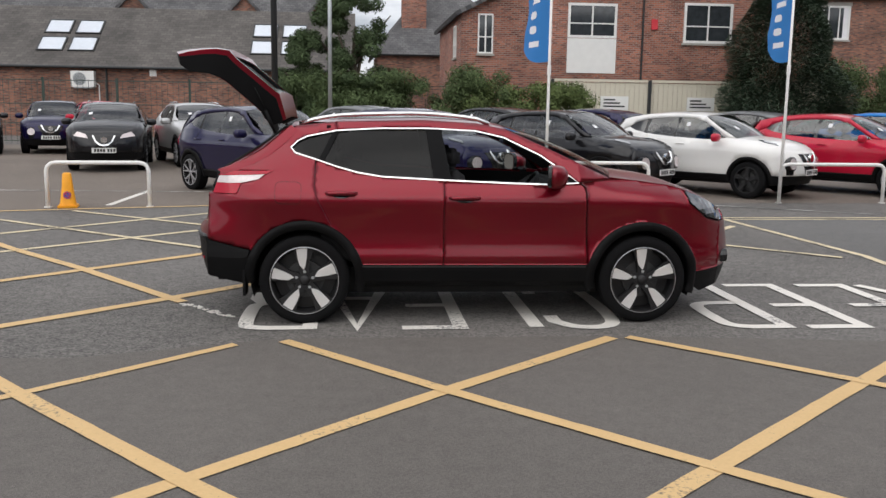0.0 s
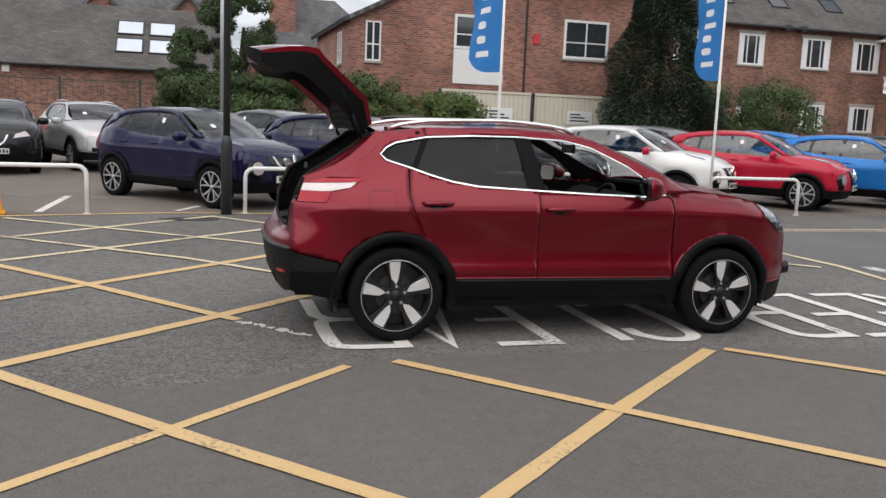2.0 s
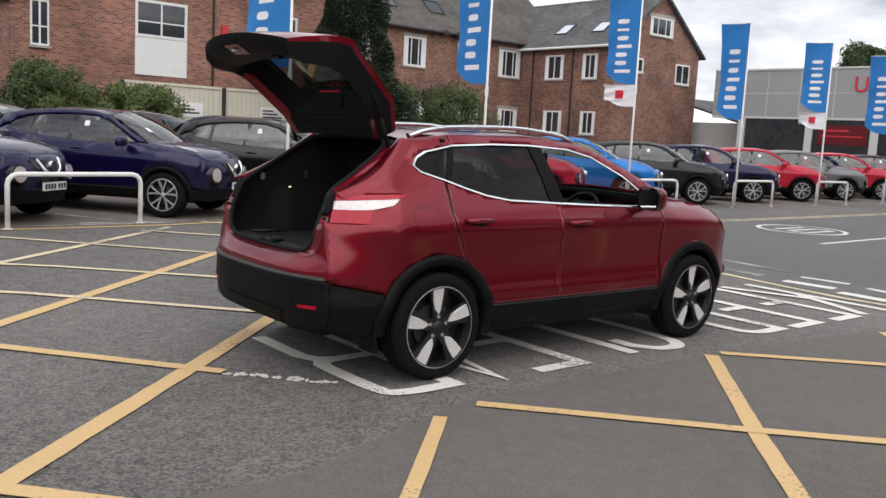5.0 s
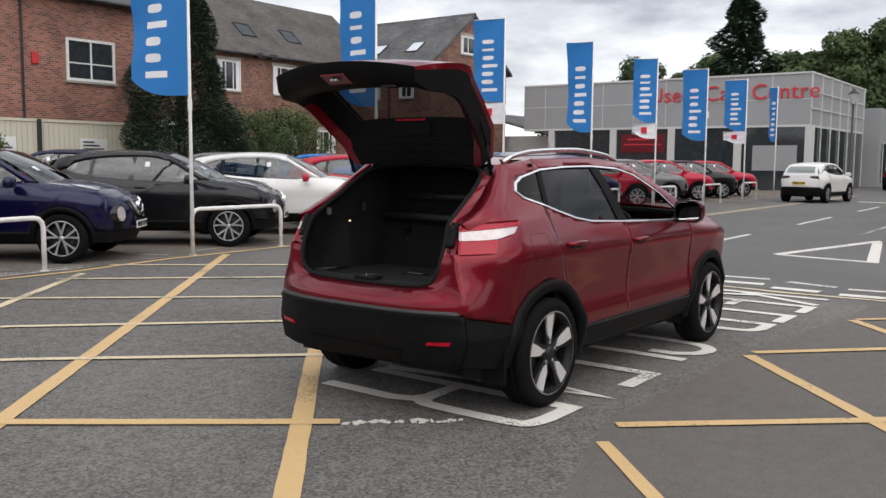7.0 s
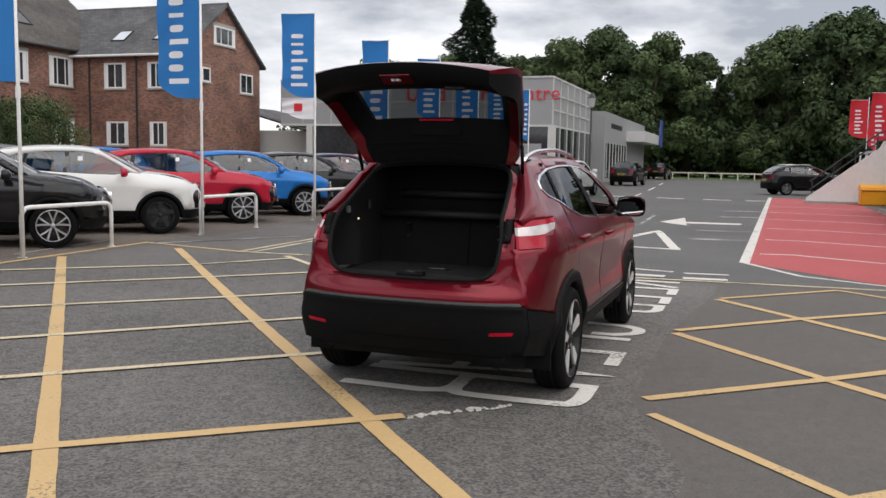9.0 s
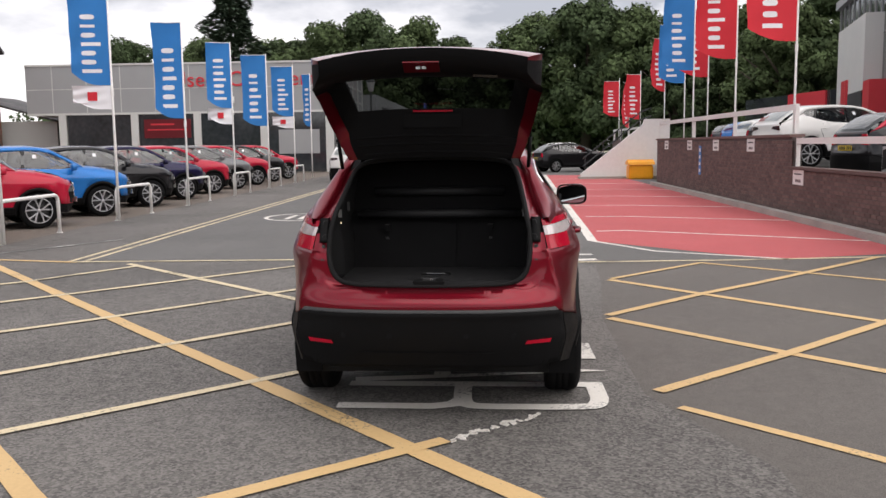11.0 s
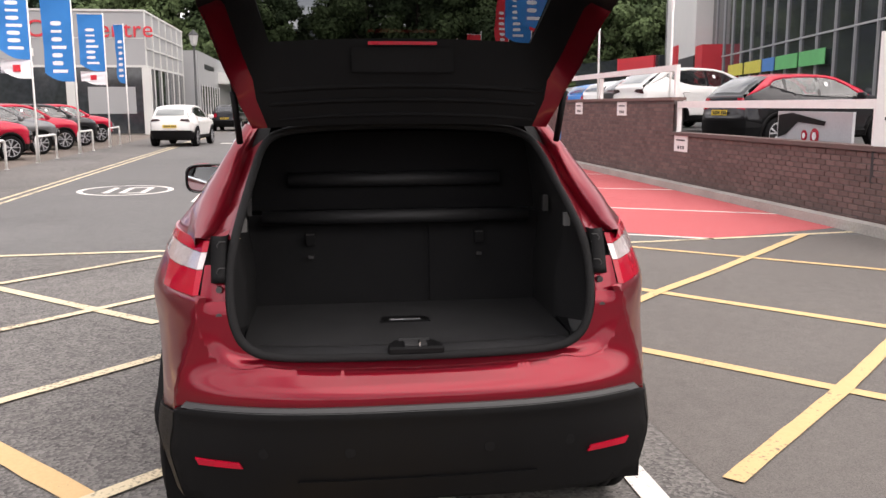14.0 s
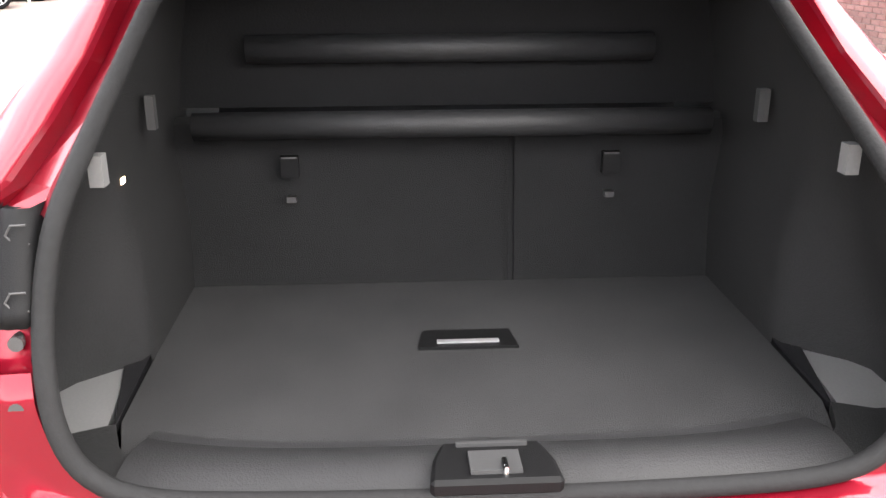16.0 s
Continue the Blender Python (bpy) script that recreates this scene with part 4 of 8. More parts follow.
flag(2.36, 7.47, ground_z(7.5), 103, FLAG_BLUE, 1.15, 2.42, 5.0, 5.05, False, 0.09)
flag(6.66, RAIL_Y(6.66) - 0.05, ground_z(7.5), 88, FLAG_BLUE, 0.97, 2.5, 4.95, 5.0, False, 0.03)
flag(11.28, RAIL_Y(11.28) - 0.05, ground_z(7.5), 100, FLAG_BLUE, 0.8, 2.85, 4.75, 3.4 + 1.4, True, 0.03)
flag(15.88, RAIL_Y(15.88) - 0.05, ground_z(7.5), 98, FLAG_BLUE, 0.75, 2.3, 4.75, 4.8, False, 0.12)
flag(20.48, RAIL_Y(20.48) - 0.05, ground_z(7.5), 112, FLAG_BLUE, 0.75, 2.75, 4.75, 4.8, True, 0.1)
flag(25.18, RAIL_Y(25.18) - 0.05, ground_z(7.5), 95, FLAG_BLUE, 0.9, 2.3, 4.85, 4.9, False, 0.08)
flag(29.88, RAIL_Y(29.88) - 0.05, ground_z(7.5), 92, FLAG_BLUE, 0.9, 2.8, 4.85, 4.9, True, 0.04)
flag(35.8, 8.4, ground_z(8.4), 60, FLAG_BLUE, 0.5, 2.5, 5.0, 5.05, False, 0.04)

cone = thing("parking_cone", pose(-5.42, 6.62, ground_z(6.6), 0, 0, 12), "yellow plastic no-waiting cone beside the hoop rail", "traffic cone")
bm = box(bmesh.new(), -0.15, 0.15, -0.15, 0.15, 0.0, 0.045)
bmesh.ops.bevel(bm, geom=bm.edges[:], offset=0.012, segments=2, affect="EDGES")
part("base", bm, CONE_YELLOW, cone)
bm = bmesh.new()
rings = []
for z, r in ((0.045, 0.125), (0.07, 0.118), (0.34, 0.082), (0.52, 0.066), (0.545, 0.05)):
    rings.append([bm.verts.new((r * math.copysign(abs(math.cos(a)) ** 0.7, math.cos(a)), r * math.copysign(abs(math.sin(a)) ** 0.7, math.sin(a)), z)) for a in (2 * math.pi * k / 28 for k in range(28))])
for a, b in zip(rings, rings[1:]):
    for k in range(28):
        bm.faces.new((a[k], a[(k + 1) % 28], b[(k + 1) % 28], b[k]))
bm.faces.new(rings[-1])
part("body", bm, CONE_YELLOW, cone, smooth=True)
bm = bmesh.new()
tube(bm, [(0.0, -0.085, 0.2), (0.0, -0.112, 0.203)], 0.058, 24)
roundel = part("roundel", bm, SIGN_BLUE, cone, "dark blue no-waiting roundel")
bm = bmesh.new()
tube(bm, [(0.045 * math.cos(a), -0.113, 0.203 + 0.045 * math.sin(a)) for a in (2 * math.pi * k / 24 for k in range(25))], 0.008, 6, False)
tube(bm, [(-0.032, -0.114, 0.235), (0.032, -0.114, 0.171)], 0.007, 6)
part("roundel_ring", bm, SIGN_RED, roundel)

lp = thing("lamp_column", pose(-2.22, 6.86, ground_z(6.86)), "dark painted steel lamp column on asphalt", "lamp post")
part("base_column", tube(bmesh.new(), [(0, 0, -0.02), (0, 0, 1.05), (0, 0, 1.12), (0, 0, 1.2)], [0.085, 0.085, 0.08, 0.055], 16), DARK_METAL, lp, smooth=True)
part("shaft", tube(bmesh.new(), [(0, 0, 1.18), (0, 0, 7.0)], [0.052, 0.045], 14), DARK_METAL, lp, smooth=True)
part("lantern", box(bmesh.new(), -0.1, 0.45, -0.1, 0.1, 6.98, 7.1), DARK_METAL, lp)
lp = thing("grey_post", pose(-1.75, 22, ground_z(22)), "tall galvanised post behind the parked cars", "lamp post")
part("shaft", tube(bmesh.new(), [(0, 0, -0.02), (0, 0, 8.0)], [0.075, 0.055], 12), GREY_METAL, lp, smooth=True)
part("arm", tube(bmesh.new(), [(0, 0, 7.9), (0.5, -0.2, 8.05), (0.9, -0.35, 8.08)], 0.03, 8), GREY_METAL, lp)

lp = thing("lantern_post", pose(39.3, 5.9, ground_z(5.9)), "black street lantern on a slender post", "street lamp")
part("shaft", tube(bmesh.new(), [(0, 0, -0.02), (0, 0, 0.9), (0, 0, 1.0), (0, 0, 4.35)], [0.1, 0.1, 0.06, 0.045], 12), DARK_METAL, lp, smooth=True)
part("lantern", tube(bmesh.new(), [(0, 0, 4.35), (0, 0, 4.42), (0, 0, 4.85)], [0.08, 0.14, 0.22], 8), LANTERN_GLASS, lp)
part("cap", tube(bmesh.new(), [(0, 0, 4.85), (0, 0, 4.88), (0, 0, 5.05), (0, 0, 5.12)], [0.25, 0.24, 0.08, 0.02], 8), DARK_METAL, lp)

# ---- buildings ----
def window(parent, origin, u, wide, high, bars=(1, 1), frame=0.07, glass=WINDOW_DARK, curtain=0.0, sill=True):
    """A white framed window set in a wall; u runs along the wall, the wall faces u x z turned outwards."""
    o, u, v = Vector(origin), Vector(u).normalized(), Vector((0, 0, 1))
    w = u.cross(v)
    bm = bmesh.new()

    def bar(a0, a1, b0, b1, d0, d1, mesh=bm):
        prism(mesh, [(a0, b0), (a1, b0), (a1, b1), (a0, b1)], d1 - d0, o + w * d0, u, v)

    bar(0, frame, 0, high, -0.02, 0.05)
    bar(wide - frame, wide, 0, high, -0.02, 0.05)
    bar(frame, wide - frame, 0, frame, -0.02, 0.05)
    bar(frame, wide - frame, high - frame, high, -0.02, 0.05)
    fr = part("window", bm, WHITE_FRAME, parent, "white framed window")
    mul = bmesh.new()
    for k in range(1, bars[0] + 1):
        a = wide * k / (bars[0] + 1)
        bar(a - 0.03, a + 0.03, frame, high - frame, -0.01, 0.042, mul)
    for k in range(1, bars[1] + 1):
        b = high * (0.42 + 0.0 * k) if bars[1] == 1 else high * k / (bars[1] + 1)
        bar(frame, wide - frame, b - 0.025, b + 0.025, -0.01, 0.038, mul)
    part("glazing_bar", mul, WHITE_FRAME, fr)
    pn = bmesh.new()
    bar(frame, wide - frame, frame, high - frame, -0.01, 0.006, pn)
    part("pane", pn, glass, fr)
    if curtain:
        n = 10
        for side in (0, 1):
            cu = bmesh.new()
            cols = []
            for k in range(n + 1):
                a = frame + 0.6 * curtain * wide * k / n / 2
                a = a if side == 0 else wide - a
                cols.append([cu.verts.new(o + u * a + v * b + w * (0.011 + 0.012 * (k % 2))) for b in (frame, high - frame)])
            for p, q in zip(cols, cols[1:]):
                cu.faces.new((p[0], q[0], q[1], p[1]))
            part("curtain", cu, FLAG_WHITE, fr)
    if sill:
        sl = bmesh.new()
        bar(-0.06, wide + 0.06, -0.09, -0.005, -0.01, 0.1, sl)
        part("sill", sl, CONCRETE, fr)
        li = bmesh.new()
        bar(-0.08, wide + 0.08, high + 0.005, high + 0.2, -0.01, 0.012, li)
        part("lintel", li, CONCRETE if bars[0] == 2 else BRICK_RED, fr)
    return fr


def roof_slab(name, pts, material, parent, thick=0.12, label=""):
    """A roof plane through four points, with its thickness under it, in its own axes so that courses follow the eaves."""
    p = [Vector(q) for q in pts]
    u = (p[1] - p[0]).normalized()
    n = u.cross(p[3] - p[0]).normalized()
    if n.z < 0:
        n = -n
    v = n.cross(u)
    m = Matrix((u, v, n)).transposed().to_4x4()
    m.translation = p[0]
    inv = m.inverted()
    bm = bmesh.new()
    loc = [inv @ q for q in p]
    hi, lo = [bm.verts.new((q.x, q.y, 0)) for q in loc], [bm.verts.new((q.x, q.y, -thick)) for q in loc]
    bm.faces.new(hi)
    bm.faces.new(lo[::-1])
    k = len(p)
    for i in range(k):
        bm.faces.new((hi[i], lo[i], lo[(i + 1) % k], hi[(i + 1) % k]))
    bmesh.ops.recalc_face_normals(bm, faces=bm.faces)
    ob = part(name, bm, material, parent, label)
    ob.matrix_basis = m
    return ob


def skylight(parent, roof, x, y, w, h, pale=True):
    """A roof window lying on a roof plane, in the plane's own axes."""
    bm = bmesh.new()
    box(bm, x - 0.06, x, y - 0.06, y + h + 0.06, 0.0, 0.07)
    box(bm, x + w, x + w + 0.06, y - 0.06, y + h + 0.06, 0.0, 0.07)
    box(bm, x, x + w, y - 0.06, y, 0.0, 0.07)
    box(bm, x, x + w, y + h, y + h + 0.06, 0.0, 0.07)
    fr = part("skylight", bm, DARK_METAL, roof)
    part("pane", box(bmesh.new(), x, x + w, y, y + h, 0.012, 0.04), SKYLIGHT_PALE if pale else WINDOW_DARK, fr)


# slate-roofed brick hall
hall = thing("brick_hall", pose(0, 0, 0), "long low brick hall with a brown slate roof", "building")
part("wall", box(bmesh.new(), -48, -1.2, 36, 44, 0.1, 3.55), BRICK_OLD, hall)
r = roof_slab("roof", [(-48.3, 35.7, 3.48), (-0.9, 35.7, 3.48), (-0.9, 40.2, 6.62), (-48.3, 40.2, 6.62)], SLATE_BROWN, hall, 0.14, "brown slate roof")
for x0, off in ((32.35, 0.0), (42.35, 0.0)):
    for i in range(2):
        for j in range(2):
            skylight(hall, r, x0 + i * 1.45, 1.3 + j * 1.6, 1.1, 1.12)
roof_slab("roof", [(-0.9, 44.7, 3.48), (-48.3, 44.7, 3.48), (-48.3, 40.2, 6.62), (-0.9, 40.2, 6.62)], SLATE_BROWN, hall, 0.14)
part("gutter", tube(bmesh.new(), [(-48, 35.62, 3.42), (-1, 35.62, 3.42)], 0.07, 8), DARK_METAL, hall)
for x in (-12.6, -24):
    part("downpipe", tube(bmesh.new(), [(x, 35.92, 0.1), (x, 35.92, 3.4)], 0.05, 8), DARK_METAL, hall)
part("vent_box", box(bmesh.new(), -10.6, -10.3, 35.85, 35.99, 3.05, 3.4), WHITE_METAL, hall)
part("vent_box", box(bmesh.new(), -2.95, -2.45, 35.88, 35.99, 1.3, 1.75), WHITE_METAL, hall)
ac = thing("air_conditioner", pose(-14.15, 35.62, 2.5), "pale outdoor air conditioning unit on brickwork", "air conditioner")
part("case", box(bmesh.new(), 0, 1.05, 0, 0.36, 0, 0.74), WHITE_METAL, ac)
bm = bmesh.new()
tube(bm, [(0.4, -0.02, 0.37), (0.4, 0.0, 0.37)], 0.3, 24)
part("fan_guard", bm, GREY_METAL, ac)
bm = bmesh.new()
for k in range(4):
    tube(bm, [(0.4 + 0.06 * (k + 1) * math.cos(a), -0.03, 0.37 + 0.06 * (k + 1) * math.sin(a)) for a in (2 * math.pi * i / 20 for i in range(21))], 0.008, 5, False)
part("fan_grille", bm, DARK_METAL, ac)
part("bracket", box(bmesh.new(), 0.1, 0.95, 0.05, 0.38, -0.06, -0.005), GREY_METAL, ac)
part("pipe", tube(bmesh.new(), [(1.05, 0.3, 0.2), (1.2, 0.3, 0.1), (1.2, 0.3, -2.35)], 0.03, 6), WHITE_METAL, ac)
# taller roof with small gables behind the hall
back = thing("rear_house", pose(0, 0, 0), "slate roofed house with small gables behind the hall", "building")
part("wall", box(bmesh.new(), -30, -2.0, 49, 56, 0.1, 5.9), BRICK_OLD, back)
roof_slab("roof", [(-30.4, 48.6, 5.8), (-1.6, 48.6, 5.8), (-1.6, 52.5, 9.2), (-30.4, 52.5, 9.2)], SLATE, back)
for x in (-14.2, -7.6, -1.2 - 1.6):
    bm = bmesh.new()
    prism(bm, [(-1.3, 0), (1.3, 0), (0, 1.35)], 2.6, (x, 48.3, 7.0), (1, 0, 0), (0, 0, 1))
    bmesh.ops.translate(bm, verts=bm.verts, vec=(0, 2.6, 0))
    part("gable", bm, BRICK_OLD, back)
    for sx in (-1, 1):
        bm = bmesh.new()
        prism(bm, [(0, 1.5), (sx * 1.55, -0.1), (sx * 1.4, -0.22), (0, 1.28)], 2.9, (x, 48.1, 7.0), (1, 0, 0), (0, 0, 1))
        bmesh.ops.translate(bm, verts=bm.verts, vec=(0, 2.85, 0))
        bmesh.ops.recalc_face_normals(bm, faces=bm.faces)
        part("gable_roof", bm, SLATE, back)

# house with a hipped roof and a chimney
hip = thing("chimney_house", pose(0, 0, 0), "brick house with hipped slate roof and tall chimney", "building")
part("wall", box(bmesh.new(), 0.4, 9.5, 46, 55, 0.1, 5.0), BRICK_OLD, hip)
for pts in ([(0, 45.6, 4.9), (9.9, 45.6, 4.9), (6.2, 50.4, 9.0), (3.2, 50.4, 9.0)], [(0, 55.4, 4.9), (0, 45.6, 4.9), (3.2, 50.4, 9.0), (3.2, 50.5, 9.0)], [(9.9, 45.6, 4.9), (9.9, 55.4, 4.9), (6.2, 50.5, 9.0), (6.2, 50.4, 9.0)]):
    roof_slab("roof", pts, SLATE, hip)
bm = box(bmesh.new(), 1.95, 3.45, 47.6, 48.4, 6.0, 8.6)
box(bm, 1.85, 3.55, 47.5, 48.5, 8.6, 8.85)
part("chimney", bm, BRICK_RED, hip)
for x in (2.2, 2.7, 3.2):
    part("chimney_pot", tube(bmesh.new(), [(x, 48, 8.85), (x, 48, 9.35)], [0.14, 0.11], 10), BRICK_RED, hip)

# two-storey brick building
b1 = thing("brick_building", pose(0, 0, 0), "two-storey red brick building with white sash windows", "building")
bm = bmesh.new()
prism(bm, [(3.3, 0.05), (16.6, 0.05), (16.6, 7.62), (7.4, 7.62), (3.3, 5.55)], -9.0, (0, 28, 0), (1, 0, 0), (0, 0, 1))
bmesh.ops.recalc_face_normals(bm, faces=bm.faces)
part("wall", bm, BRICK_RED, b1)
roof_slab("roof", [(3.0, 27.7, 5.5), (3.0, 37.3, 5.5), (7.5, 37.3, 7.78), (7.5, 27.7, 7.78)], SLATE, b1, 0.16)
roof_slab("roof", [(7.3, 27.6, 7.62), (16.9, 27.6, 7.62), (16.9, 32.4, 10.6), (7.3, 32.4, 10.6)], SLATE, b1, 0.16)
part("gutter", tube(bmesh.new(), [(7.4, 27.62, 7.55), (16.8, 27.62, 7.55)], 0.07, 8), DARK_METAL, b1)
X = (1, 0, 0)
window(b1, (3.95, 28, 3.92), X, 0.62, 1.55, (1, 1), 0.06)
window(b1, (7.6, 28, 4.62), X, 2.02, 1.36, (1, 1), 0.1, sill=False)
part("infill_panel", box(bmesh.new(), 7.6, 9.62, 27.95, 28.02, 3.22, 4.6), WHITE_FRAME, b1)
window(b1, (12.42, 28, 4.5), X, 2.05, 1.6, (1, 1), 0.1)
window(b1, (3.3, 30.6, 3.85), (0, -1, 0), 0.9, 1.3, (1, 1), 0.06)
part("alarm_box", box(bmesh.new(), 11.05, 11.3, 27.9, 27.995, 5.0, 5.4), SIGN_RED, b1, "red alarm box")
part("downpipe", tube(bmesh.new(), [(10.7, 27.93, 2.9), (10.7, 27.93, 7.5)], 0.045, 8), DARK_METAL, b1)
# pale board fence in front of it, board by board
fence = thing("board_fence", pose(0, 0, 0), "cream painted upright board fence with dark posts", "fence")
bm = bmesh.new()
n = 0
src = None
for k in range(62):
    x = 6.9 + k * 0.2
    if src is None:
        q = box(bmesh.new(), 0, 0.19, 0, 0.03, 0.12, 2.78)
        bmesh.ops.bevel(q, geom=q.edges[:], offset=0.006, segments=1, affect="EDGES")
        src = part("board", q, CREAM_BOARD, fence)
        src.matrix_basis = pose(x, 27.4, 0.06)
    else:
        share("board", src, fence, pose(x, 27.4, 0.06))
part("top_rail", box(bmesh.new(), 6.85, 19.4, 27.36, 27.46, 2.86, 2.96), CREAM_BOARD, fence)
for x in (6.9, 10.9, 15.2, 19.2):
    part("post", box(bmesh.new(), x - 0.06, x + 0.06, 27.26, 27.37, 0.1, 2.95), DARK_METAL, fence)
for x in (8.9, 12.5):
    sg = thing("fence_sign", pose(x, 27.37, 1.75), "small pale sign board on the cream fence", "sign")
    part("plate", box(bmesh.new(), 0, 1.15, -0.02, 0.02, 0, 0.55), WHITE_FRAME, sg)
    for k in range(3):
        part("bar", box(bmesh.new(), 0.12, 1.0 - 0.2 * k, -0.026, -0.02, 0.12 + 0.13 * k, 0.18 + 0.13 * k), DARK_METAL, sg)

# L-shaped brick house with a gable wing
b2 = thing("gabled_house", pose(0, 0, 0), "weathered brick house with a slate-roofed gable wing", "building")
part("wall", box(bmesh.new(), 20.5, 40.5, 38, 47, 0.15, 8.0), BRICK_OLD, b2)
bm = bmesh.new()
prism(bm, [(37.7, 0.15), (46.4, 0.15), (46.4, 7.75), (42.1, 11.1), (37.7, 7.75)], -17, (0, 30, 0), (1, 0, 0), (0, 0, 1))
bmesh.ops.recalc_face_normals(bm, faces=bm.faces)
part("wing_wall", bm, BRICK_OLD, b2)
rm_ = roof_slab("roof", [(20.1, 37.6, 7.95), (42.0, 37.6, 7.95), (42.0, 42.5, 12.2), (20.1, 42.5, 12.2)], SLATE_BROWN, b2, 0.16)
rw = roof_slab("wing_roof", [(37.3, 47, 7.6), (37.3, 29.7, 7.6), (42.15, 29.7, 11.25), (42.15, 47, 11.25)], SLATE, b2, 0.16)
roof_slab("wing_roof", [(46.8, 29.7, 7.6), (46.8, 47, 7.6), (42.05, 47, 11.25), (42.05, 29.7, 11.25)], SLATE, b2, 0.16)
for x in (6.6, 10.4, 14.2):
    skylight(b2, rm_, x, 1.9, 1.1, 1.2, False)
for x in (11.2, 14.3):
    skylight(b2, rw, x, 1.6, 0.9, 1.1, True)
for x, w in ((27.7, 1.7), (32.0, 1.95), (35.6, 1.95), (23.5, 1.8)):
    window(b2, (x, 38, 5.65), X, w, 1.75, (2, 0), 0.1, curtain=0.5)
    window(b2, (x + 0.2, 38, 2.05), X, w - 0.2, 1.5, (2, 0), 0.1, curtain=0.5)
WEST = (0, -1, 0)
for y0, y1 in ((35.7, 34.1), (32.5, 31.3)):
    window(b2, (37.7, y0, 5.55), WEST, y0 - y1, 1.55, (1, 0), 0.1, curtain=0.4)
    window(b2, (37.7, y0 - 0.1, 2.1), WEST, y0 - y1, 1.45, (1, 0), 0.1, curtain=0.4)
window(b2, (40.9, 30, 8.55), X, 2.4, 1.15, (2, 0), 0.1, curtain=0.3)
window(b2, (43.9, 30, 5.7), X, 1.55, 1.3, (1, 0), 0.1)
window(b2, (39.6, 30, 6.1), X, 0.9, 0.9, (0, 0), 0.1)
for y in (33.3, 36.8):
    part("downpipe", tube(bmesh.new(), [(37.63, y, 0.2), (37.63, y, 7.5)], 0.055, 8), DARK_METAL, b2)
part("gutter", tube(bmesh.new(), [(37.25, 38, 7.5), (37.25, 29.8, 7.5)], 0.08, 8), WHITE_FRAME, b2)
part("gutter", tube(bmesh.new(), [(20.3, 37.55, 7.85), (37.5, 37.55, 7.85)], 0.08, 8), DARK_METAL, b2)
for k in range(2):
    fl_ = part("floodlight", box(bmesh.new(), 30.4 + k * 1.1, 30.8 + k * 1.1, 37.5, 37.9, 7.7, 8.0), DARK_METAL, b2)
# low pale outbuilding beside it
ob_ = thing("low_outbuilding", pose(0, 0, 0), "low pale rendered outbuilding with a lean-to roof", "building")
part("wall", box(bmesh.new(), 47.5, 54, 27, 33, 0.15, 3.4), CLAD_LIGHT, ob_)
roof_slab("roof", [(47.2, 26.7, 3.4), (54.3, 26.7, 3.4), (54.3, 33.3, 5.2), (47.2, 33.3, 5.2)], SLATE, ob_)

# used car showroom
CX = 44.0
ucc = thing("car_showroom", pose(0, 0, 0), "flat-roofed grey clad car showroom with glazed ground floor", "building")
Y0, Y1 = 9.0, 27.0
part("upper_wall", box(bmesh.new(), CX, CX + 13.5, Y0, Y1, 3.72, 6.45), CLAD_GREY, ucc)
part("coping", box(bmesh.new(), CX - 0.06, CX + 13.6, Y0 - 0.06, Y1, 6.45, 6.55), CLAD_LIGHT, ucc)
part("soffit_band", box(bmesh.new(), CX - 0.03, CX + 13.5, Y0 - 0.03, Y1, 3.6, 3.72), CLAD_LIGHT, ucc)
part("back_wall", box(bmesh.new(), CX + 6, CX + 6.2, Y0 + 0.3, Y1, 0.1, 3.6), ROOM_SHADE, ucc)
part("floor_slab", box(bmesh.new(), CX + 0.1, CX + 13, Y0 + 0.2, Y1, 0.08, 0.16), CONCRETE, ucc)
for k in range(1, 9):
    y = Y0 + k * 2.05
    part("panel_joint", box(bmesh.new(), CX - 0.012, CX - 0.002, y - 0.02, y + 0.02, 3.75, 6.44), CLAD_LIGHT, ucc)
part("panel_joint", box(bmesh.new(), CX - 0.012, CX - 0.002, Y0, Y1, 5.08, 5.12), CLAD_LIGHT, ucc)
for k in range(7):
    x = CX + 0.05 + k * 2.2
    part("side_mullion", box(bmesh.new(), x - 0.05, x + 0.05, Y0 - 0.07, Y0 - 0.003, 0.15, 6.44), CLAD_LIGHT, ucc)
for z in (4.6, 5.5):
    part("side_rail", box(bmesh.new(), CX, CX + 13.4, Y0 - 0.06, Y0 - 0.003, z - 0.04, z + 0.04), CLAD_LIGHT, ucc)
part("side_glass", box(bmesh.new(), CX + 0.1, CX + 13.3, Y0 + 0.02, Y0 + 0.06, 0.16, 3.6), WINDOW_DARK, ucc)
for y0, y1 in ((9.1, 12.6), (13.1, 16.6), (17.0, 20.3), (20.8, 24.6)):
    p = part("shop_window", box(bmesh.new(), CX + 0.03, CX + 0.06, y0, y1, 0.16, 3.6), WINDOW_DARK, ucc)
for y in (9.0, 12.85, 16.8, 20.55, 24.9):
    part("pier", box(bmesh.new(), CX - 0.02, CX + 0.25, y - 0.22, y + 0.22, 0.1, 3.6), CLAD_LIGHT, ucc)
part("wall_lamp", box(bmesh.new(), CX - 0.12, CX - 0.005, 14.55, 14.8, 4.15, 4.55), WHITE_METAL, ucc)
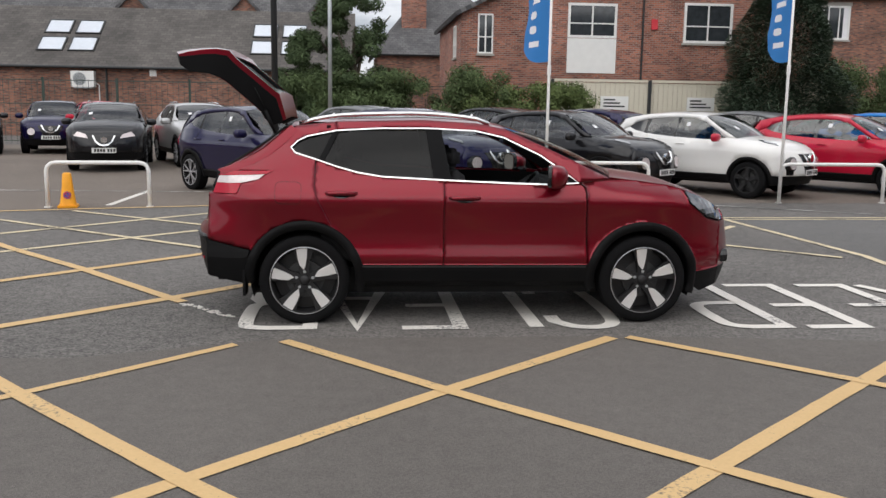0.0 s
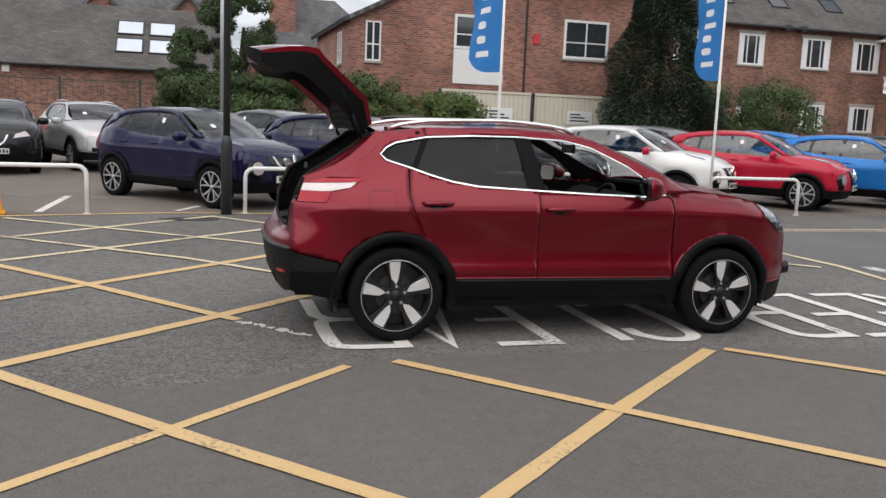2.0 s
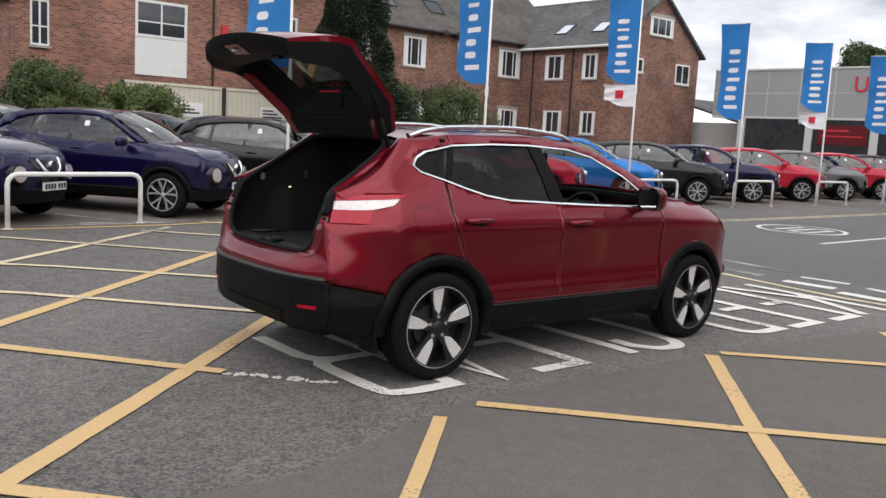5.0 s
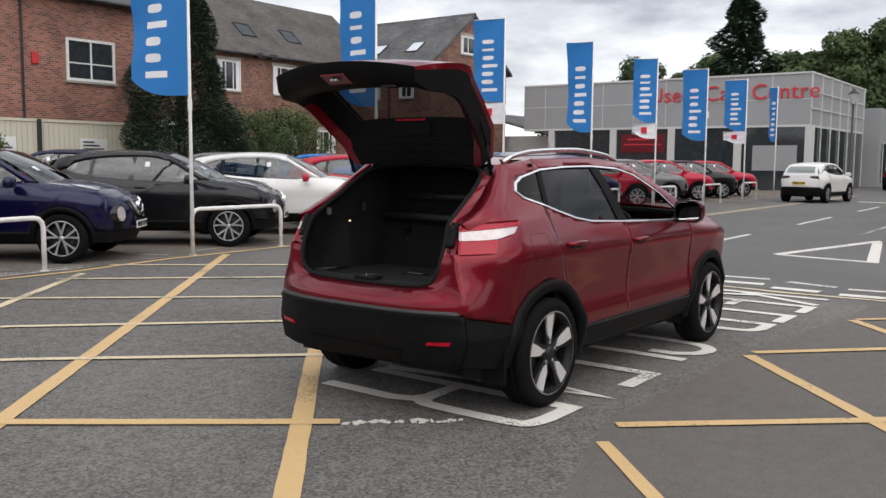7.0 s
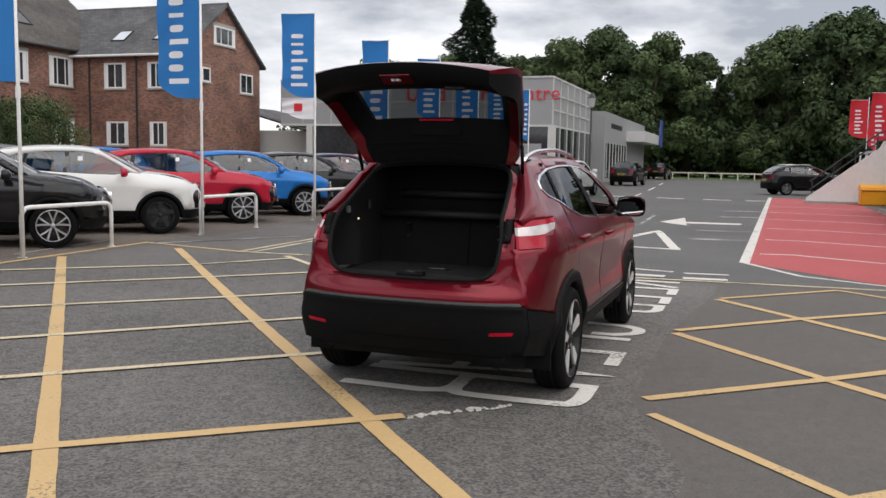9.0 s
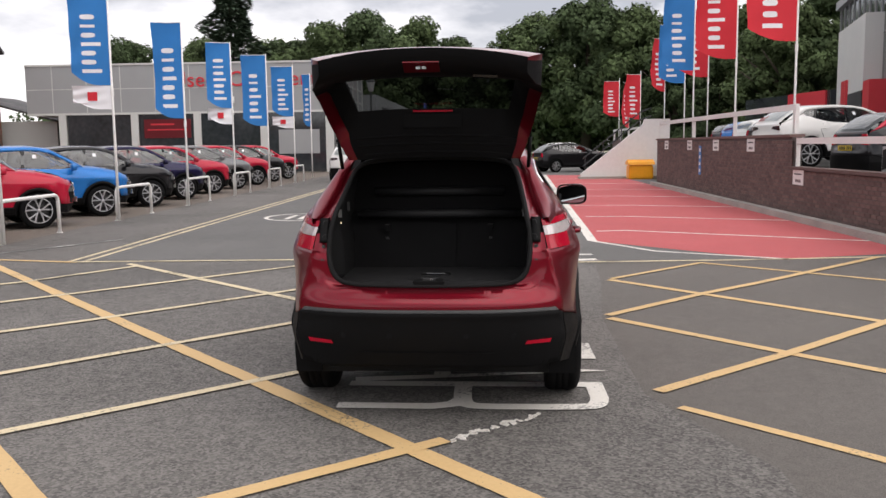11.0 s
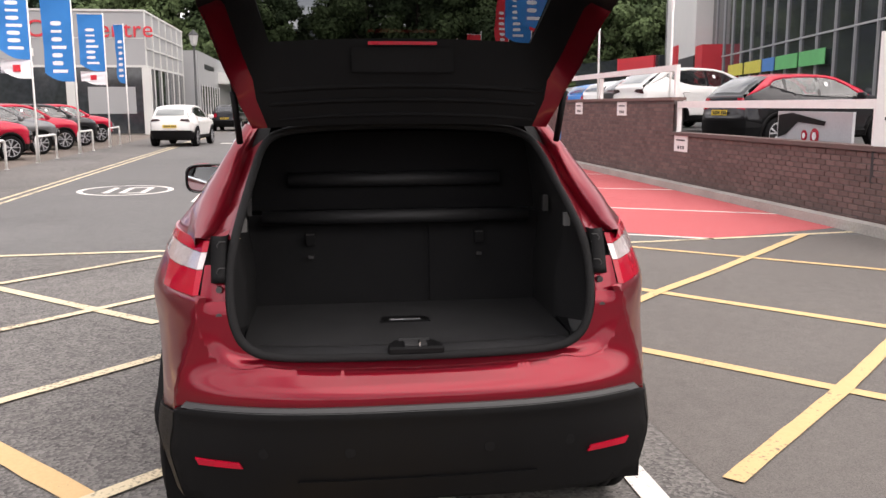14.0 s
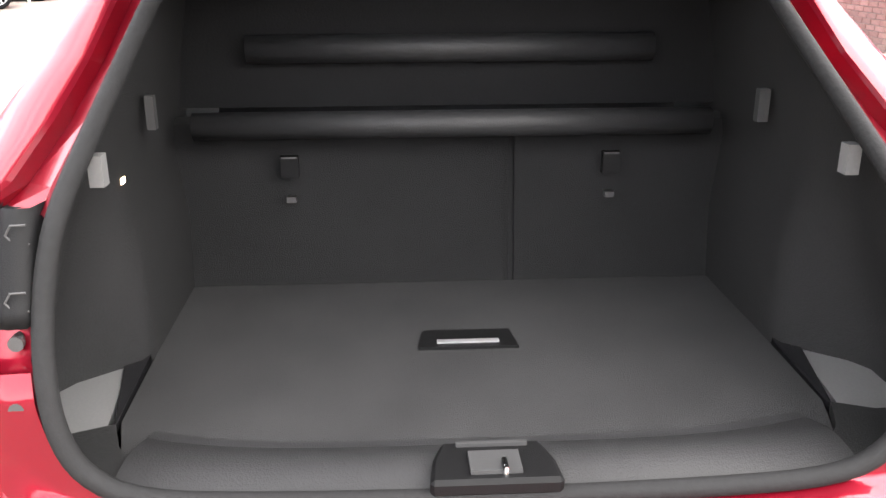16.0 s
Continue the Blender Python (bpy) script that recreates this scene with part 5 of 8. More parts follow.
# dark window painted maroon, its glowing neon lines as plain red bars
part("window_poster", box(bmesh.new(), CX + 0.0, CX + 0.025, 17.2, 20.0, 2.2, 3.3), shade("maroon_window", (0.13, 0.008, 0.014), 0.3), ucc, "dark maroon window panel with painted neon lines")
bm = bmesh.new()
box(bm, CX - 0.008, CX - 0.002, 17.4, 19.8, 2.65, 2.72)
box(bm, CX - 0.008, CX - 0.002, 18.2, 19.6, 2.95, 3.05)
part("poster_bars", bm, SIGN_RED, ucc)
part("window_poster", box(bmesh.new(), CX + 0.0, CX + 0.025, 9.6, 12.0, 1.2, 2.6), CLAD_GREY, ucc)
font = bpy.data.curves.new("sign", "FONT")
font.body, font.size, font.extrude, font.space_character = "Used  Car  Centre", 1.22, 0.03, 1.04
tmp = bpy.data.objects.new("sign_tmp", font)
scene.collection.objects.link(tmp)
bpy.context.view_layer.update()
me = bpy.data.meshes.new_from_object(tmp.evaluated_get(bpy.context.evaluated_depsgraph_get()))
bpy.data.objects.remove(tmp)
me.materials.clear()
me.materials.append(SIGN_RED)
sign = new("shop_sign", me)
sign.matrix_basis = Matrix.Translation((CX - 0.05, 18.2, 5.15)) @ Euler((radians(90), 0, radians(-90))).to_matrix().to_4x4()
tagged(sign, "red raised letters reading Used Car Centre on grey cladding", "sign")
# lower annexe along the road
an = thing("showroom_annexe", pose(0, 0, 0), "low grey annexe with glazed doors behind the showroom", "building")
part("wall", box(bmesh.new(), 57.6, 84, 8.0, 24, 0.1, 5.3), CLAD_GREY, an)
part("glazing", box(bmesh.new(), 58.5, 70, 7.94, 7.995, 0.4, 3.0), WINDOW_DARK, an)
for k in range(8):
    part("mullion", box(bmesh.new(), 58.5 + k * 1.6, 58.6 + k * 1.6, 7.9, 7.94, 0.3, 3.1), CLAD_LIGHT, an)
part("canopy", box(bmesh.new(), 70, 84, 6.4, 8.0, 3.4, 4.3), CLAD_LIGHT, an)
part("sign_board", box(bmesh.new(), 82, 84, 6.2, 6.35, 3.2, 5.8), SIGN_BLUE, an)
bm = bmesh.new()
box(bm, 61, 67, 7.97, 7.998, 4.2, 4.55)
part("sign_bar", bm, DARK_METAL, an)

# plain unseen walls added behind the camera, to darken reflections on the cars
tagged(make("wall_west", box(bmesh.new(), -58, -57.6, -36, 60, 0, 6.0), BRICK_OLD_SIDE), "long unseen brick wall added for reflections", "wall", "", "structure")
tagged(make("wall_south", box(bmesh.new(), -57.6, 1.5, -36, -35.6, 0, 5.5), BRICK_OLD), "long unseen brick wall added for reflections", "wall", "", "structure")

# ---- upper parking deck behind the brown brick wall ----
DECK = 0.85
part_deck = bmesh.new()
cols = []
for x, y, z in ((2, -6.78, 0.6), (14.2, -6.78, 0.63), (16.6, -6.78, DECK), (26.2, -6.78, DECK), (34.0, -8.1, DECK), (60, -8.4, DECK)):
    cols.append([part_deck.verts.new(p) for p in ((x, y, -0.05), (x, y, z), (x, -60, z), (x, -60, -0.05))])
for a, b in zip(cols, cols[1:]):
    for k in range(4):
        part_deck.faces.new((a[k], b[k], b[(k + 1) % 4], a[(k + 1) % 4]))
part_deck.faces.new(cols[0])
part_deck.faces.new(cols[-1][::-1])
bmesh.ops.recalc_face_normals(part_deck, faces=part_deck.faces)
tagged(make("deck", part_deck, ASPHALT_ROAD), "raised asphalt parking deck", "ground", "", "structure")
wall = tagged(make("wall_deck", (lambda b: (box(b, 2, 11.5, -6.74, -6.55, 0.0, 1.0), box(b, 11.5, 26.2, -6.74, -6.55, 0.0, 1.66), b)[2])(bmesh.new()), MORTAR), "dark brown brick retaining wall", "wall", "", "structure")
part("coping", box(bmesh.new(), 2, 11.6, -6.8, -6.5, 1.0, 1.06), WALL_BROWN, wall)
part("coping", box(bmesh.new(), 11.5, 26.25, -6.8, -6.5, 1.66, 1.72), WALL_BROWN, wall)
tagged(make("kerb_wall", box(bmesh.new(), 2, 26.2, -6.5, -6.3, -0.05, 0.13), CONCRETE), "pale concrete kerb at the foot of the wall", "kerb", "", "structure")
gr = thing("deck_railing", pose(0, 0, 0), "white painted steel railing along the deck wall", "railing")
for x0, x1, z in ((11.6, 26.2, 2.28), (2.0, 11.6, 1.58)):
    bm = box(bmesh.new(), x0, x1, -6.70, -6.62, z - 0.06, z + 0.06)
    part("rail", bm, WHITE_METAL, gr)
for x, z0, z1 in [(x, 1.72, 2.22) for x in (11.65, 16.2, 20.8, 26.1)] + [(x, 1.06, 1.52) for x in (2.5, 5.4, 11.5)]:
    part("post", box(bmesh.new(), x - 0.04, x + 0.04, -6.70, -6.62, z0, z1), WHITE_METAL, gr)
for x, z in ((10.85, 0.86), (14.15, 1.5), (17.4, 1.5), (20.6, 1.5), (24.2, 1.5)):
    sg = thing("wall_sign", pose(x, -6.55, z - 0.16), "small pale bay sign on the brown brick wall", "sign", "bay signs")
    part("plate", box(bmesh.new(), -0.08, 0.52, 0.002, 0.02, 0, 0.3), WHITE_FRAME, sg)
    for k in range(3):
        part("bar", box(bmesh.new(), 0.06 + 0.11 * k, 0.13 + 0.11 * k, 0.02, 0.023, 0.05, 0.11), DARK_METAL, sg)
    part("bar", box(bmesh.new(), 0.02, 0.42, 0.02, 0.023, 0.2, 0.23), DARK_METAL, sg)
bs = thing("arrow_sign", pose(19.3, -6.55, 0.62), "narrow blue and white marker sign on brick", "sign")
part("plate", box(bmesh.new(), 0, 0.26, 0.002, 0.02, 0, 0.85), shade("blue_marker", (0.05, 0.2, 0.5), 0.5), bs)
for k in range(4):
    part("bar", box(bmesh.new(), 0.05, 0.21, 0.02, 0.023, 0.08 + 0.2 * k, 0.17 + 0.2 * k), FLAG_WHITE, bs)
# printed board of a silver car's tail, and a totem sign, at the corner of the deck
pb = thing("printed_board", pose(8.6, -7.1, 0.61, 0, 0, 176), "grey printed advertising board on the deck", "sign")
part("board", box(bmesh.new(), 0, 2.25, 0, 0.04, 0.0, 0.86), BOARD_GREY, pb)
bm = bmesh.new()
prism(bm, [(0.05, 0.8), (0.5, 0.84), (1.55, 0.72), (1.5, 0.66), (0.7, 0.7), (0.3, 0.5), (0.05, 0.45)], 0.006, (0, -0.008, 0), (1, 0, 0), (0, 0, 1))
bmesh.ops.recalc_face_normals(bm, faces=bm.faces)
part("dark_print", bm, PLASTIC, pb)
bm = bmesh.new()
prism(bm, [(0.05, 0.1), (1.2, 0.08), (1.1, 0.3), (0.2, 0.42)], 0.006, (0, -0.008, 0), (1, 0, 0), (0, 0, 1))
bmesh.ops.recalc_face_normals(bm, faces=bm.faces)
part("bumper_print", bm, PLASTIC_WORN, pb)
for x, r in ((0.92, 0.085), (1.24, 0.12)):
    ring = part("red_print", tube(bmesh.new(), [(x, -0.002, 0.5), (x, -0.014, 0.5)], r, 20), LAMP_RED, pb)
    part("ring_print", tube(bmesh.new(), [(x, -0.014, 0.5), (x, -0.018, 0.5)], r * 0.5, 16), FLAG_WHITE, ring)
ts = thing("totem_sign", pose(4.0, -6.95, 0.6, 0, 0, 12), "white direction sign panel with dark lettering bars", "sign")
part("panel", box(bmesh.new(), 0, 1.35, 0, 0.12, 0.43, 1.85), WHITE_FRAME, ts)
part("plinth", box(bmesh.new(), 0, 1.35, -0.02, 0.14, 0.0, 0.43), DARK_METAL, ts)
for k, w in enumerate((0.8, 0.7, 0.95, 0.85)):
    part("bar", box(bmesh.new(), 1.2 - w, 1.2, 0.12, 0.126, 1.62 - 0.28 * k, 1.66 - 0.28 * k), DARK_METAL, ts)

# glazed dealership on the deck
gd = thing("glass_showroom", pose(0, 0, DECK), "tall dark glazed car showroom on the deck", "building")
def glass_face(x0, y0, x1, y1, z1, n, rows):
    a, b = Vector((x0, y0, 0)), Vector((x1, y1, 0))
    u = (b - a).normalized()
    L = (b - a).length
    bm = bmesh.new()
    prism(bm, [(0, 0.0), (L, 0.0), (L, z1), (0, z1)], 0.05, a, u, (0, 0, 1))
    part("curtain_glass", bm, WINDOW_DARK, gd)
    nn = u.cross(Vector((0, 0, 1)))
    for k in range(n + 1):
        m = bmesh.new()
        prism(m, [(-0.025, 0), (0.025, 0), (0.025, z1), (-0.025, z1)], 0.12, a + u * (L * k / n) , u, (0, 0, 1))
        part("mullion", m, CLAD_GREY, gd)
    for k in range(rows + 1):
        m = bmesh.new()
        z = z1 * k / rows
        prism(m, [(0, z - 0.03), (L, z - 0.03), (L, z + 0.03), (0, z + 0.03)], 0.1, a, u, (0, 0, 1))
        part("transom", m, CLAD_GREY, gd)
glass_face(52, -23, 13.0, -14.0, 9.0, 24, 3)
part("core", (lambda b: slab(b, [(52, -23.2), (13.0, -14.2), (13.0, -60), (60, -60)], 0, 9.0))(bmesh.new()), ROOM_SHADE, gd)
part("roof_edge", (lambda b: slab(b, [(52.3, -22.7), (12.6, -13.6), (12.6, -60), (60, -60)], 9.0, 9.5))(bmesh.new()), CLAD_GREY, gd)
U = Vector((26 - 52, -17 + 23, 0)).normalized()
def on_face(s, w, z0, z1, d0, d1, mat, name, label=""):
    m = bmesh.new()
    prism(m, [(s, z0), (s + w, z0), (s + w, z1), (s, z1)], d1 - d0, Vector((52, -23, 0)) + U.cross(Vector((0, 0, 1))) * d0, U, (0, 0, 1))
    bmesh.ops.recalc_face_normals(m, faces=m.faces)
    part(name, m, mat, gd, label)
on_face(5.3, 8.7, 1.2, 7.0, 0.05, 0.9, CLAD_LIGHT, "entrance_portal", "grey clad entrance portal")
on_face(7.6, 1.8, 0.0, 4.0, 0.05, 1.0, SIGN_RED, "red_pier", "red entrance pier")
on_face(14.6, 1.7, 0.0, 3.6, 0.05, 1.0, SIGN_RED, "red_pier")
# dark sheet on the portal, painted in place of the shade inside
on_face(9.7, 4.3, 0.0, 3.2, 0.85, 0.95, ROOM_SHADE, "entrance_opening")
BAND_G, BAND_Y, BAND_B = shade("green_band", (0.1, 0.42, 0.14), 0.5), shade("yellow_band", (0.6, 0.55, 0.08), 0.5), shade("blue_band", (0.05, 0.2, 0.5), 0.5)
for s, mat in ((18.3, BAND_Y), (21.2, BAND_Y), (24.0, BAND_B), (25.8, BAND_G), (28.6, BAND_G)):
    on_face(s, 2.6 if mat is not BAND_B else 1.6, 2.0, 2.5, 0.17, 0.2, mat, "window_band", "coloured window band")
part("low_canopy", (lambda b: slab(b, [(66, -21), (52, -22.5), (52, -23.5), (66, -26)], 0.0, 4.0))(bmesh.new()), WINDOW_DARK, gd)
part("red_fascia", (lambda b: slab(b, [(58, -21.7), (52.5, -22.3), (52.5, -22.42), (58, -21.84)], 2.9, 4.0))(bmesh.new()), SIGN_RED, gd, "red fascia board")

# white flank of the steps with their hand rail, rising away from the road
stp = thing("deck_steps", pose(0, 0, 0), "white painted concrete steps up to the deck", "steps")
for k in range(11):
    part("step", box(bmesh.new(), 33.0, 35.2, -8.3, -4.65 - k * 0.28, k * 0.17, k * 0.17 + 0.17), CONCRETE, stp)
bm = bmesh.new()
prism(bm, [(-4.4, 0.0), (-8.3, 0.0), (-8.3, 2.62), (-7.2, 2.62), (-7.1, 2.35), (-4.4, 0.22)], 0.25, (32.7, 0, 0), (0, 1, 0), (0, 0, 1))
bmesh.ops.recalc_face_normals(bm, faces=bm.faces)
part("flank", bm, WHITE_METAL, stp, "white rendered side wall")
part("plinth", box(bmesh.new(), 32.4, 33.2, -8.3, -4.3, -0.02, 0.1), CONCRETE, stp)
for dz in (0.25, 0.6):
    part("hand_rail", tube(bmesh.new(), [(32.9, -4.5, 0.3 + dz), (32.9, -7.05, 2.35 + dz), (32.9, -7.5, 2.5 + dz)], 0.03, 8), DARK_METAL, stp)
for y in (-4.6, -5.4, -6.2, -7.0):
    z = 0.22 + (-4.4 - y) * 0.79
    part("rail_post", tube(bmesh.new(), [(32.9, y, z - 0.1), (32.9, y, z + 0.62)], 0.025, 8), DARK_METAL, stp)
pw = tagged(make("wall_parapet", box(bmesh.new(), 35.2, 50, -8.35, -8.15, DECK - 0.9, 1.75), WALL_BROWN), "dark brown brick parapet beyond the steps", "wall", "", "structure")
pr_ = thing("parapet_railing", pose(0, 0, 0), "white painted steel railing above the brick parapet", "railing")
part("rail", box(bmesh.new(), 35.2, 50, -8.3, -8.2, 2.3, 2.42), WHITE_METAL, pr_)
for k in range(6):
    part("post", box(bmesh.new(), 35.3 + 2.9 * k, 35.38 + 2.9 * k, -8.3, -8.2, 1.75, 2.3), WHITE_METAL, pr_)
gb = thing("grit_bin", pose(31.5, -6.35, 0, 0, 0, -88), "yellow plastic grit bin by the steps", "bin")
bm = bmesh.new()
slab(bm, [(0, 0), (1.05, 0), (1.05, 0.7), (0, 0.7)], 0.0, 0.62)
bmesh.ops.bevel(bm, geom=bm.edges[:], offset=0.05, segments=2, affect="EDGES")
part("tub", bm, CONE_YELLOW, gb)
bm = bmesh.new()
prism(bm, [(-0.05, 0.63), (0.76, 0.63), (0.72, 0.72), (0.3, 0.85), (0.0, 0.74)], 1.14, (-0.04, 0, 0), (0, 1, 0), (0, 0, 1))
bmesh.ops.recalc_face_normals(bm, faces=bm.faces)
part("lid", bm, CONE_YELLOW, gb)
# flags along the deck
for x, mat, hd, w, z0, z1 in ((12.8, FLAG_RED, 98, 1.1, 3.1, 5.6), (17.5, FLAG_RED, 95, 1.1, 2.95, 5.4), (22.5, FLAG_BLUE, 100, 1.05, 3.05, 5.5), (27, FLAG_RED, 97, 1.1, 3.15, 5.6), (31, FLAG_BLUE, 92, 1.1, 3.2, 5.6), (35.3, FLAG_RED, 130, 0.9, 3.1, 5.5), (42, FLAG_RED, 110, 0.9, 2.0, 4.4), (46, FLAG_RED, 150, 0.9, 1.6, 4.2), (50, FLAG_RED, 95, 1.0, 2.4, 4.6)):
    flag(x, -7.0 if x < 26.5 else -8.55, DECK if x > 15 else 0.63, hd, mat, w, z0, z1, z1 + 0.2, False, 0.1, True, "flags along the deck")

# ---- the red car ----
def opening_x(z):
    """How far back the edge of the tailgate opening lies at a height."""
    return float(np.interp(z, [0.78, 0.95, 1.17, 1.31, 1.42, 1.52], [-2.075, -2.06, -1.97, -1.74, -1.58, -1.46]))


HERO = Shape(
    sect=[(0.2, 0.81), (0.42, 0.87), (0.5, 0.89), (0.535, 0.892), (0.575, 0.879), (0.64, 0.873), (0.72, 0.873), (0.85, 0.886), (0.955, 0.903), (0.985, 0.897), (1.03, 0.879), (1.08, 0.857), (1.14, 0.825), (1.3, 0.745), (1.45, 0.655), (1.52, 0.60), (1.6, 0.53)],
    plan=[(-2.2, -0.17), (-2.06, -0.118), (-1.9, -0.055), (-1.7, -0.016), (-1.3, 0.0), (1.4, 0.0), (1.7, -0.03), (1.88, -0.10), (2.0, -0.18), (2.15, -0.34)],
    roof=[(-1.44, 1.505), (-1.08, 1.55), (-0.4, 1.568), (0.02, 1.548), (0.24, 1.505)],
    bonnet=[(0.95, 1.155), (1.09, 1.14), (1.54, 1.085), (1.8, 1.0), (1.9, 0.955), (2.0, 0.89), (2.1, 0.78)],
    screen=(1.06, 1.135), belt=1.12, rear_x=-2.06, front_x=2.0,
    rear_bulge=[(0.2, 0.02), (0.34, 0.06), (0.42, 0.1), (0.5, 0.125), (0.6, 0.14), (0.655, 0.146), (0.712, 0.143), (0.725, 0.134), (0.772, 0.078), (0.8, 0.062), (0.95, 0.035), (1.2, 0.02)],
    front_bulge=[(0.2, 0.14), (0.4, 0.24), (0.6, 0.25), (0.8, 0.2), (0.95, 0.1)], taper=0.13, pinch=0.11, crease=0.042)
AXLE, HUB, TYRE_R, ARCH = 1.323, 0.345, 0.345, 0.452
hero = thing("family_car", pose(0, -0.04, 0, 0, 0, -1.2), "deep red metallic family crossover with its tailgate raised open", "car")

WIN_TOP = [(-1.43, 1.35), (-1.38, 1.40), (-1.31, 1.435), (-1.08, 1.482), (-0.73, 1.502), (-0.38, 1.506), (0.0, 1.49), (0.22, 1.442), (0.50, 1.31), (0.66, 1.20), (0.79, 1.105)]
WIN_LOW = [(0.57, 1.09), (0.2, 1.1), (-0.26, 1.118), (-0.73, 1.14), (-0.92, 1.17), (-1.08, 1.213), (-1.23, 1.262), (-1.395, 1.31)]
REAR_ARC = arc(-AXLE, HUB, ARCH, 151, 18, 16)
FRONT_ARC = arc(AXLE, HUB, ARCH, 7, 172, 20)
PANELS = {
    "quarter_panel": [(-1.4, 1.512), (-1.48, 1.43), (-1.6, 1.33), (-1.72, 1.26), (-1.86, 1.2), (-1.955, 1.166), (-1.575, 1.174), (-1.62, 1.152), (-1.68, 1.115), (-1.81, 1.078), (-1.84, 1.008), (-2.06, 1.0), (-2.06, 0.645), (-1.74, 0.58)] + REAR_ARC
    + [(-0.905, 0.50), (-0.935, 0.545), (-1.12, 0.765), (-1.225, 0.98), (-1.245, 1.06), (-1.24, 1.262), (-1.395, 1.31), (-1.43, 1.35), (-1.38, 1.40), (-1.31, 1.435), (-1.08, 1.482), (-1.08, 1.55)],
    "rear_door": [(-1.2345, 1.262), (-1.08, 1.213), (-0.92, 1.17), (-0.73, 1.14), (-0.26, 1.118), (-0.26, 0.465), (-0.9, 0.465), (-0.933, 0.5455), (-1.1185, 0.766), (-1.223, 0.981), (-1.2425, 1.06)],
    "front_door": [(-0.257, 1.118), (0.2, 1.1), (0.57, 1.09), (0.8, 1.1), (0.84, 1.07), (0.862, 0.6), (0.87, 0.465), (-0.257, 0.465)],
    "front_wing": [(0.848, 1.07), (0.81, 1.105), (1.06, 1.135), (1.3, 1.117), (1.54, 1.085), (1.66, 1.05), (1.675, 0.955), (1.84, 0.828), (2.0, 0.79), (2.0, 0.42), (1.775, 0.40)] + FRONT_ARC + [(0.87, 0.445), (0.868, 0.6)],
    "roof_frame": [(-1.08, 1.55), (-1.08, 1.482), (-0.73, 1.502), (-0.38, 1.506), (0.0, 1.49), (0.22, 1.442), (0.5, 1.31), (0.66, 1.2), (0.79, 1.105), (1.06, 1.135), (0.85, 1.23), (0.55, 1.37), (0.24, 1.505), (0.02, 1.548), (-0.4, 1.568)],
}
for s in (-1, 1):
    sd = HERO.side(s)
    fl = s > 0
    for pname, outline in PANELS.items():
        fx = {"quarter_panel": "quarter_panel", "roof_frame": "roof_frame"}.get(pname, pname)
        ob = part(fx, skin(bmesh.new(), outline, sd, 0.0 if pname == "roof_frame" else 0.0004, 0.03, 0.02, fl), RED_METALLIC, hero, smooth=False)
        for p in ob.data.polygons:
            p.use_smooth = abs(p.normal.y) > 0.15 or abs(p.normal.z) > 0.6
        if pname.endswith("door"):
            hx = -1.04 if pname == "rear_door" else -0.10
            hz = 1.015 if pname == "rear_door" else 0.985
            hb = bmesh.new()
            tube(hb, [sd(hx - 0.115, hz, 0.006), sd(hx - 0.09, hz, -0.03), sd(hx, hz + 0.004, -0.04), sd(hx + 0.09, hz, -0.03), sd(hx + 0.115, hz, 0.006)], [0.012, 0.016, 0.017, 0.016, 0.012], 10)
            part("door_handle", hb, RED_METALLIC, ob, smooth=True)
            # black oval laid on the door for the shade in the red handle recess
            cup = bmesh.new()
            ring = [(hx + 0.07 * math.cos(a), hz - 0.012 + 0.026 * math.sin(a)) for a in (2 * math.pi * k / 24 for k in range(24))]
            skin(cup, ring, lambda x, z, d: sd(x, z, d - 0.0015), 0, 0.03, 0, fl)
            part("handle_cup", cup, PLASTIC_GLOSS, ob)
    # dark shell added behind the panels, blocking light at the shut lines
    shell = bmesh.new()
    skin(shell, [(-2.0, 0.62), (-1.78, 0.56)] + arc(-AXLE, HUB, 0.47, 155, 10, 14) + [(-0.86, 0.4), (0.86, 0.4)] + arc(AXLE, HUB, 0.47, 172, 8, 14)[::1] + [(1.95, 0.44), (1.95, 0.78), (1.6, 1.0), (1.0, 1.1), (0.78, 1.07), (-0.26, 1.09), (-0.73, 1.11), (-1.25, 1.23), (-1.5, 1.15), (-1.7, 1.0), (-2.0, 0.95)],
         lambda x, z, d: sd(x, z, d + 0.018), 0, 0.09, 0, fl)
    part("inner_body", shell, UNDERBODY, hero)
    # glass with its pillars and bright surround
    for gname, outline, mat in (
        ("quarter_window", [(-1.425, 1.35), (-1.38, 1.398), (-1.31, 1.432), (-1.1, 1.477), (-1.21, 1.262), (-1.395, 1.312)], GLASS_TINT),
        ("rear_window", [(-1.065, 1.484), (-0.73, 1.5), (-0.39, 1.504), (-0.335, 1.12), (-0.73, 1.142), (-0.92, 1.172), (-1.08, 1.215), (-1.18, 1.25)], GLASS_TINT),
        ("front_window", [(-0.27, 1.5), (0.0, 1.488), (0.22, 1.44), (0.5, 1.308), (0.66, 1.198), (0.74, 1.12), (0.56, 1.092), (0.2, 1.102), (-0.2, 1.115)], GLASS_CLEAR)):
        if gname == "front_window" and s < 0:
            continue
        g = part(gname, skin(bmesh.new(), outline, lambda x, z, d: sd(x, z, d + 0.012), 0, 0.1, 0, fl), mat, hero, smooth=True)
        g.visible_shadow = False
